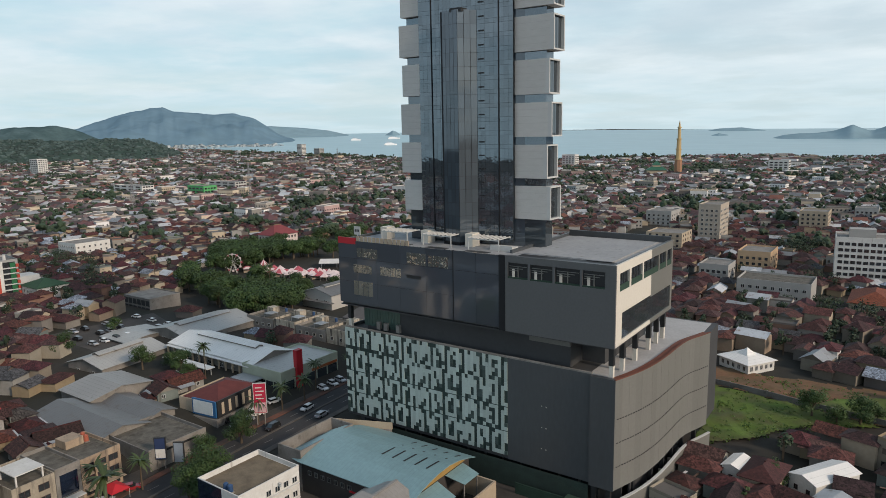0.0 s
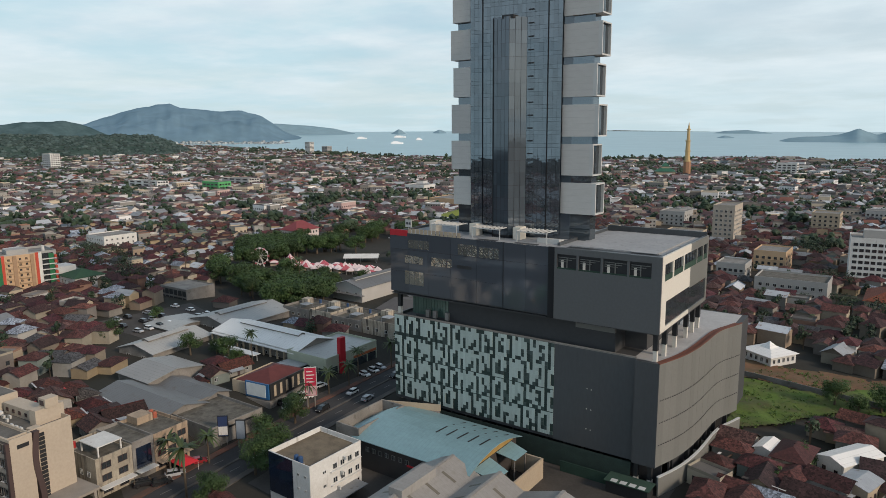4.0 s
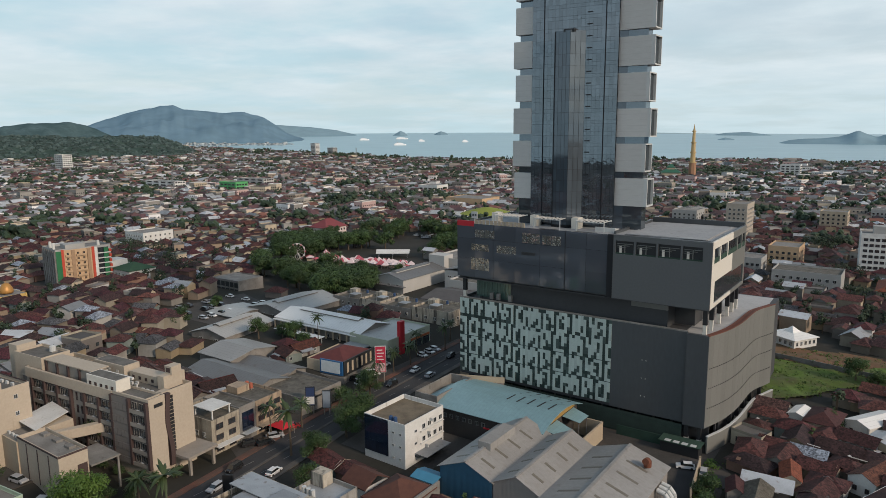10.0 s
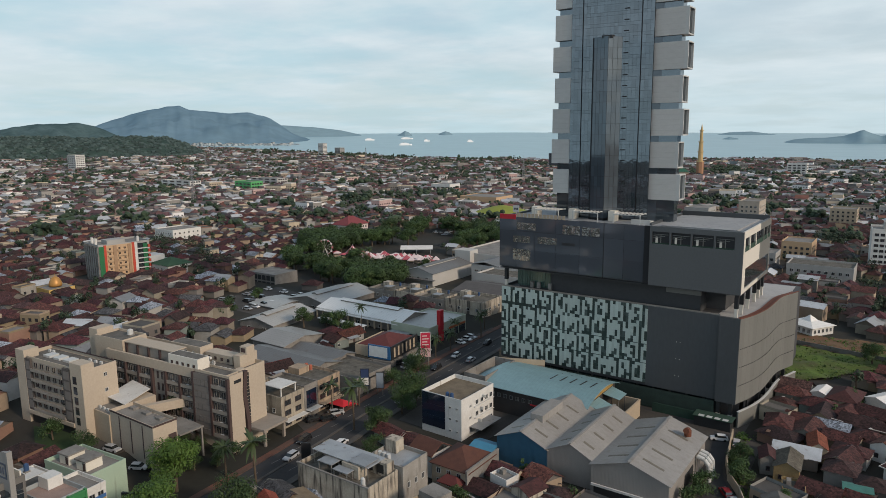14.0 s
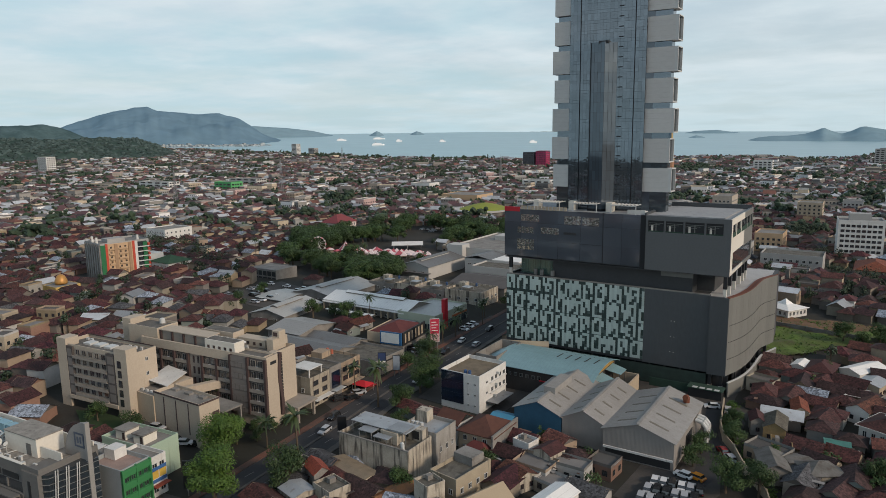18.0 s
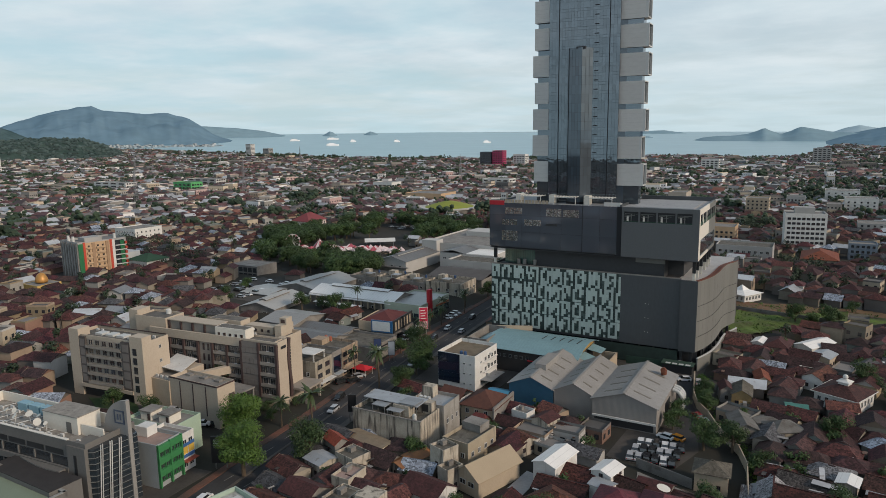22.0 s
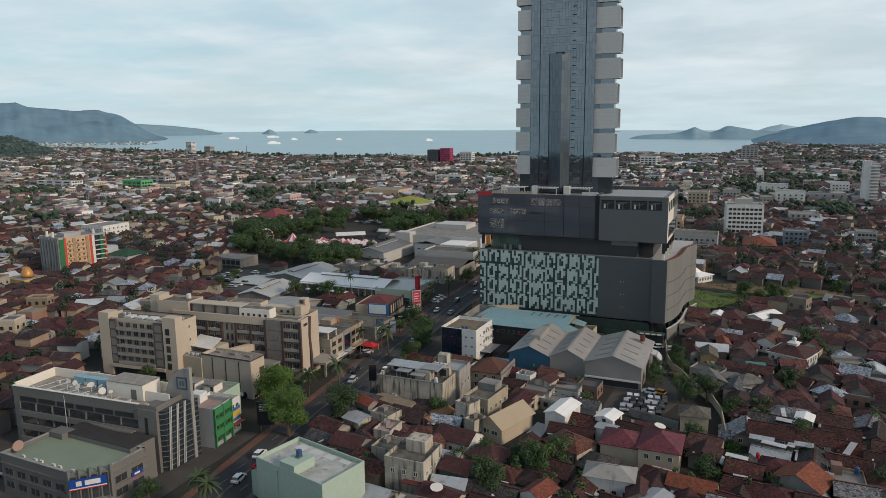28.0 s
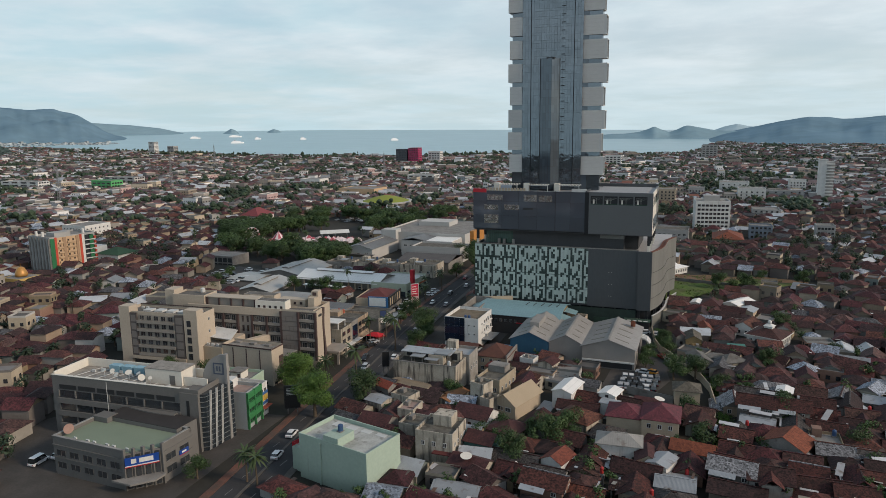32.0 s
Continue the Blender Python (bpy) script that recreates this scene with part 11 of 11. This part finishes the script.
def soup_house(s, r, x, y, z, w, d, h, ang, style):
    c, sn = math.cos(ang), math.sin(ang)
    T = lambda px, py, pz: (x + px * c - py * sn, y + px * sn + py * c, z + pz)
    w, d = w / 2, d / 2
    s.add([T(-w, -d, 0), T(w, -d, 0), T(w, d, 0), T(-w, d, 0), T(-w, -d, h), T(w, -d, h), T(w, d, h), T(-w, d, h)],
          [(0, 1, 5, 4), (1, 2, 6, 5), (2, 3, 7, 6), (3, 0, 4, 7)], 0)
    if style == 2:
        s.add([T(-w, -d, h), T(w, -d, h), T(w, d, h), T(-w, d, h)], [(0, 1, 2, 3)], 2)
        soup_windows(s, T, w, d, h)
        s.add([T(-w, -d, h), T(w, -d, h), T(w, d, h), T(-w, d, h), T(-w, -d, h + .7), T(w, -d, h + .7), T(w, d, h + .7), T(-w, d, h + .7)], [(0, 1, 5, 4), (1, 2, 6, 5), (2, 3, 7, 6), (3, 0, 4, 7)], 0)
        return
    o, rh = 0.6, min(w, d) * r.uniform(0.5, 0.75)
    W, D = w + o, d + o
    zz = h - 0.25
    m = 3 if style == 3 else 1
    if style == 1:      # hip
        k = max(W - D, 0)
        l = max(D - W, 0)
        s.add([T(-W, -D, zz), T(W, -D, zz), T(W, D, zz), T(-W, D, zz), T(-k, -l, zz + rh), T(k, l, zz + rh)],
              [(0, 1, 5, 4), (1, 2, 5), (2, 3, 4, 5), (3, 0, 4)] if k >= l else [(0, 1, 4), (1, 2, 5, 4), (2, 3, 5), (3, 0, 4, 5)], m)
    else:
        s.add([T(-W, -D, zz), T(W, -D, zz), T(W, D, zz), T(-W, D, zz), T(-W, 0, zz + rh), T(W, 0, zz + rh)], [(0, 1, 5, 4), (2, 3, 4, 5)], m)
        s.add([T(-w, -d, h), T(-w, d, h), T(-w, 0, h + rh * 0.9), T(w, -d, h), T(w, d, h), T(w, 0, h + rh * 0.9)], [(0, 2, 1), (3, 4, 5)], 0)


ico = bmesh.new()
bmesh.ops.create_icosphere(ico, subdivisions=1, radius=1.0)
ICO_V = [v.co.copy() for v in ico.verts]
ICO_F = [[v.index for v in f.verts] for f in ico.faces]
ico.free()
ICO_V1 = [Vector(v) for v in ((1, 0, 0), (-1, 0, 0), (0, 1, 0), (0, -1, 0), (0, 0, 1), (0, 0, -1))]
ICO_F1 = [(a, b, c)[::1 if (a == 0) == (b == 2) else -1] if c == 4 else (a, b, c)[::-1 if (a == 0) == (b == 2) else 1] for a in (0, 1) for b in (2, 3) for c in (4, 5)]


def dist(x, y):
    return math.hypot(x - 55, y + 190)


def soup_tree(s, r, x, y, z, rad, h):
    """A far crown: several uneven clumps over a short trunk; nearer ones are clumps of leaves."""
    near_by = dist(x, y) < 520
    for k in range(r.choice((3, 4, 5))):
        a, q = r.uniform(0, 6.28), r.uniform(0.1, 0.75) * rad
        cx, cy, cz, cr = x + math.cos(a) * q, y + math.sin(a) * q, z + h * r.uniform(0.35, 0.85), rad * r.uniform(0.38, 0.62)
        if near_by:
            for _ in range(44):
                d = Vector((r.gauss(0, 1), r.gauss(0, 1), r.gauss(0, 1))).normalized()
                p = Vector((cx, cy, cz)) + d * cr * r.uniform(0.65, 1.15)
                u = (d + Vector((r.uniform(-.8, .8), r.uniform(-.8, .8), r.uniform(0, .9)))).normalized().orthogonal().normalized() * r.uniform(0.28, 0.5)
                w = u.cross(d).normalized() * r.uniform(0.22, 0.4)
                s.add([tuple(p - u), tuple(p - w), tuple(p + u), tuple(p + w)], [(0, 1, 2, 3)], 0)
            continue
        vs, fs = (ICO_V, ICO_F) if dist(x, y) < 1300 else (ICO_V1, ICO_F1)
        s.add([(cx + v.x * cr * r.uniform(0.7, 1.25), cy + v.y * cr * r.uniform(0.7, 1.25), cz + v.z * cr * r.uniform(0.6, 1.1)) for v in vs], fs, 0)
    s.add([(x - .25, y, z), (x + .25, y, z), (x, y + .25, z), (x - .25, y, z + h * .7), (x + .25, y, z + h * .7), (x, y + .25, z + h * .7)], [(0, 1, 4, 3), (1, 2, 5, 4), (2, 0, 3, 5)], 1)


M_FLATROOF = mat("town_flat_roof", (0.155, 0.148, 0.142), rough=0.9, islvar=0.5, scale=0.2, contrast=0.7)
M_ZINC_S = mat("town_zinc", (0.38, 0.40, 0.42), rough=0.5, metal=0.15, islvar=0.55, scale=0.3, contrast=0.6, dirt=(0.16, 0.11, 0.09), dirt_low=0.58)
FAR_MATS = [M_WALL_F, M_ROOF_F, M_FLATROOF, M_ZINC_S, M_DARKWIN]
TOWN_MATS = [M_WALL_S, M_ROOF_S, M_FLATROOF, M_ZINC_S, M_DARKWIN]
rt = random.Random(21)
near, far, woods = Soup(), Soup(), Soup()


def in_view(x, y, margin=0.0):
    """Within the sweep of the flight, seen from about its end."""
    dx, dy = x - 58, y + 262
    az = math.degrees(math.atan2(-dx, dy))
    return -17 - margin < az < 64 + margin and dy > 0 or (math.hypot(x - 62, y + 130) > 1 and -6 - margin < math.degrees(math.atan2(-(x - 66), y + 125)) < 73 + margin and y > -125)


def fill(x0, x1, y0, y1, cell, s, test, tall=0.02, tree=0.10):
    nx, ny = int((x1 - x0) / cell), int((y1 - y0) / cell)
    for i in range(nx):
        for j in range(ny):
            x, y = x0 + (i + rt.uniform(0.25, 0.75)) * cell, y0 + (j + rt.uniform(0.25, 0.75)) * cell
            if not test(x, y):
                rt.random()
                continue
            n = noise.noise(Vector((x * 0.006, y * 0.006, 4.0)))
            u = rt.random()
            if u < tree + max(0.0, n - 0.05) * (0.55 if s is near else 1.1):
                soup_tree(woods, rt, x, y, lift(x, y), rt.uniform(2.6, 4.6) * min(1.6, cell / 10), rt.uniform(6, 10))
                continue
            z0 = lift(x, y)
            ang = 0.12 * n + rt.choice((0, math.pi / 2)) + rt.gauss(0, 0.10) + noise.noise(Vector((x * 0.003, y * 0.003, 9.0))) * 0.9
            w, d = cell * rt.uniform(0.85, 1.2), cell * rt.uniform(0.7, 0.95)
            v = rt.random()
            if v < tall:
                soup_house(s, rt, x, y, z0, w * rt.uniform(1.1, 2.1), d * rt.uniform(1.1, 1.5), rt.uniform(6, 8) if s is near else rt.uniform(7, 12), ang, 2)
            elif v < tall + (0.05 if s is near else 0.13):
                soup_house(s, rt, x, y, z0, w, d, rt.uniform(4, 7.5), ang, 2)
            elif v < tall + (0.095 if s is near else 0.20):
                soup_house(s, rt, x, y, z0, w * 1.2, d, rt.uniform(3.5, 6), ang, 3)
            else:
                soup_house(s, rt, x, y, z0, w, d, rt.choice((rt.uniform(2.9, 3.8), rt.uniform(2.9, 3.8), rt.uniform(4.5, 6.2))), ang, rt.choice((0, 1, 1)))


for x, y in NEAR_SITES:
    soup_house(near, rt, x, y, 0, rt.uniform(5.8, 9.2), rt.uniform(4.8, 6.3), rt.uniform(2.5, 3.6), rt.choice((0, 0, 0, math.pi / 2)) + rt.gauss(-0.14, 0.16), rt.choice((0, 0, 1, 1, 0, 1, 0, 1, 0, 0, 1, 0, 0, 1, 0, 2, 3)))
scrap = bmesh.new()
for x, y in sites:
    for _ in range(rt.choice((1, 2, 2, 3))):
        a, q = rt.uniform(0, 6.28), rt.uniform(2.6, 4.2)
        cx, cy, z = x + math.cos(a) * q, y + math.sin(a) * q, rt.uniform(2.2, 3.6)
        if not clear(cx, cy, 0.8):
            continue
        L, W, ca = rt.uniform(0.8, 3.4), rt.uniform(0.25, 1.0), rt.choice((0, math.pi / 2)) + rt.gauss(-0.14, 0.12)
        u, v = Vector((math.cos(ca), math.sin(ca), 0)) * L, Vector((-math.sin(ca), math.cos(ca), rt.uniform(-0.25, 0.25))) * W
        c = Vector((cx, cy, z))
        slab(scrap, [tuple(c - u / 2 - v / 2), tuple(c + u / 2 - v / 2), tuple(c + u / 2 + v / 2), tuple(c - u / 2 + v / 2)], 0.05)
        tube(scrap, (cx, cy, 0), (cx, cy, z), 0.05, 0.05, 4)
M_SCRAP = mat("sheet_scraps", (0.3, 0.3, 0.3), rough=0.7, palette=[(0.42, 0.42, 0.43), (0.12, 0.075, 0.055), (0.26, 0.25, 0.24), (0.055, 0.045, 0.042), (0.62, 0.61, 0.60), (0.17, 0.10, 0.07), (0.33, 0.31, 0.28), (0.08, 0.07, 0.065)], islvar=0.2, contrast=0.6)
tagged(part("yard_roof_sheets", scrap, M_SCRAP, None), "small zinc sheets and planks on posts between the houses", "sheets", kind="stuff")
gt, gtt = bmesh.new(), bmesh.new()
for _ in range(230):         # small trees between the near houses
    x, y = rt.uniform(28, 134), rt.uniform(-172, 38)
    if rt.random() < 0.35:
        x, y = rt.uniform(-46, 30), rt.uniform(-172, -53)
    if clear(x, y, 1.5):
        h, rad = rt.uniform(3.6, 6.0), rt.uniform(1.2, 2.2)
        tube(gtt, (x, y, 0), (x, y, h * 0.75), 0.14, 0.07, 5)
        for k in range(5):
            a, q = rt.uniform(0, 6.28), rt.uniform(0.1, 0.7) * rad
            leaf_cloud(gt, rt, (x + math.cos(a) * q, y + math.sin(a) * q, h * rt.uniform(0.5, 0.95)), rad * rt.uniform(0.45, 0.7), 34, 0.30)
tagged(part("garden_trees", gt, M_LEAF, None), "small leafy trees between the houses", "trees", kind="stuff")
tagged(part("garden_tree_trunks", gtt, M_BARK, None), "thin trunks of the garden trees", "trees", kind="stuff")
fill(-700, 260, -280, 620, 7.3, near, lambda x, y: free(x, y, 4.6) and in_view(x, y) and dist(x, y) < 640, 0.005, 0.09)
fill(-1500, 700, -250, 1300, 10.2, far, lambda x, y: in_view(x, y) and 640 <= dist(x, y) < 1250 and y < coast_y(x) - 20, 0.024, 0.24)
fill(-3200, 1500, -100, 3600, 14.5, far, lambda x, y: in_view(x, y) and 1250 <= dist(x, y) < 3500 and y < coast_y(x) - 25, 0.022, 0.38)
fill(-420, 420, -900, -290, 17.0, far, lambda x, y: True, 0.04, 0.10)
fill(-46, 300, -300, 120, 8.6, near, lambda x, y: free(x, y, 4.6) and not in_view(x, y), 0.008, 0.08)
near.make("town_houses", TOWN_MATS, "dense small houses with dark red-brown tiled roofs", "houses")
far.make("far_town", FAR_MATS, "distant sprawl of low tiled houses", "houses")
for _ in range(420):         # taller groves along the shore and on rises in the town
    x = rt.uniform(-2100, -420)
    y = coast_y(x) - rt.uniform(25, 170)
    if noise.noise(Vector((x * 0.006, 3.0, 1.0))) > -0.05 and in_view(x, y):
        soup_tree(woods, rt, x, y, lift(x, y), rt.uniform(5, 9), rt.uniform(10, 17))
for gx, gy, gr, gn in ((-236, 316, 12, 7), (-268, 326, 10, 5), (-214, 344, 10, 6), (-243, 418, 16, 9), (-264, 432, 16, 8), (-200, 262, 14, 8), (-231, 249, 14, 7), (-208, 232, 12, 6), (-5, 461, 14, 8), (15, 343, 14, 8), (9, 322, 10, 5), (80, 534, 22, 12), (121, 378, 16, 9), (52, 183, 9, 5), (33, 231, 9, 5), (110, 429, 16, 9), (-131, 897, 24, 12), (-30, 1256, 40, 18), (180, 1240, 50, 26), (108, 203, 10, 5), (-357, 77, 14, 7), (-337, 80, 14, 7), (-300, 66, 14, 7), (-473, 62, 16, 9), (-480, 141, 14, 6), (-187, 56, 12, 5), (-409, 164, 20, 10), (-472, 415, 30, 14), (-283, 250, 18, 10), (-267, 56, 10, 5), (-529, 110, 18, 8), (-760, 330, 45, 26), (-620, 560, 40, 22), (-420, 470, 40, 24), (-930, 620, 60, 30), (-330, 820, 50, 26), (-120, 700, 45, 22), (60, 640, 40, 20), (110, 420, 25, 12), (-560, 900, 60, 28), (-1150, 900, 60, 28), (-20, 950, 60, 26), (140, 800, 50, 22), (-480, 300, 26, 14), (-390, 250, 22, 12), (20, 330, 18, 9), (-90, 520, 25, 12)):
    for _ in range(gn):
        x, y = gx + rt.gauss(0, gr * 0.6), gy + rt.gauss(0, gr * 0.35)
        if all(x < a - 3 or x > c + 3 or y < b - 3 or y > e + 3 for a, b, c, e in SPECIAL_RECTS):
            soup_tree(woods, rt, x, y, lift(x, y), rt.uniform(4, 7), rt.uniform(8, 14))
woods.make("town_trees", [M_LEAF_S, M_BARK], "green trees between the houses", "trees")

# woods on the near hill, clump by clump
hill = Soup()
rows_ = SLOPES["dark green wooded hill above the town"]
for _ in range(2600):
    i, j = rt.randrange(len(rows_) - 1), rt.randrange(1, 9)
    p = rows_[i][j].lerp(rows_[i + 1][j + 1], rt.random())
    cr = rt.uniform(4, 9)
    hill.add([(p.x + v.x * cr * rt.uniform(0.7, 1.3), p.y + v.y * cr * rt.uniform(0.7, 1.3), p.z + v.z * cr * rt.uniform(0.5, 0.9)) for v in ICO_V], ICO_F, 0)
# grey-blue crown colour includes the haze in front of the hill
hill.make("hill_woods", [mat("hill_tree_crowns_haze", (0.078, 0.110, 0.106), (0.050, 0.076, 0.074), rough=1.0, islvar=0.35, scale=0.05, contrast=0.8, spec=0.0)], "dense trees covering the near hill", "trees")
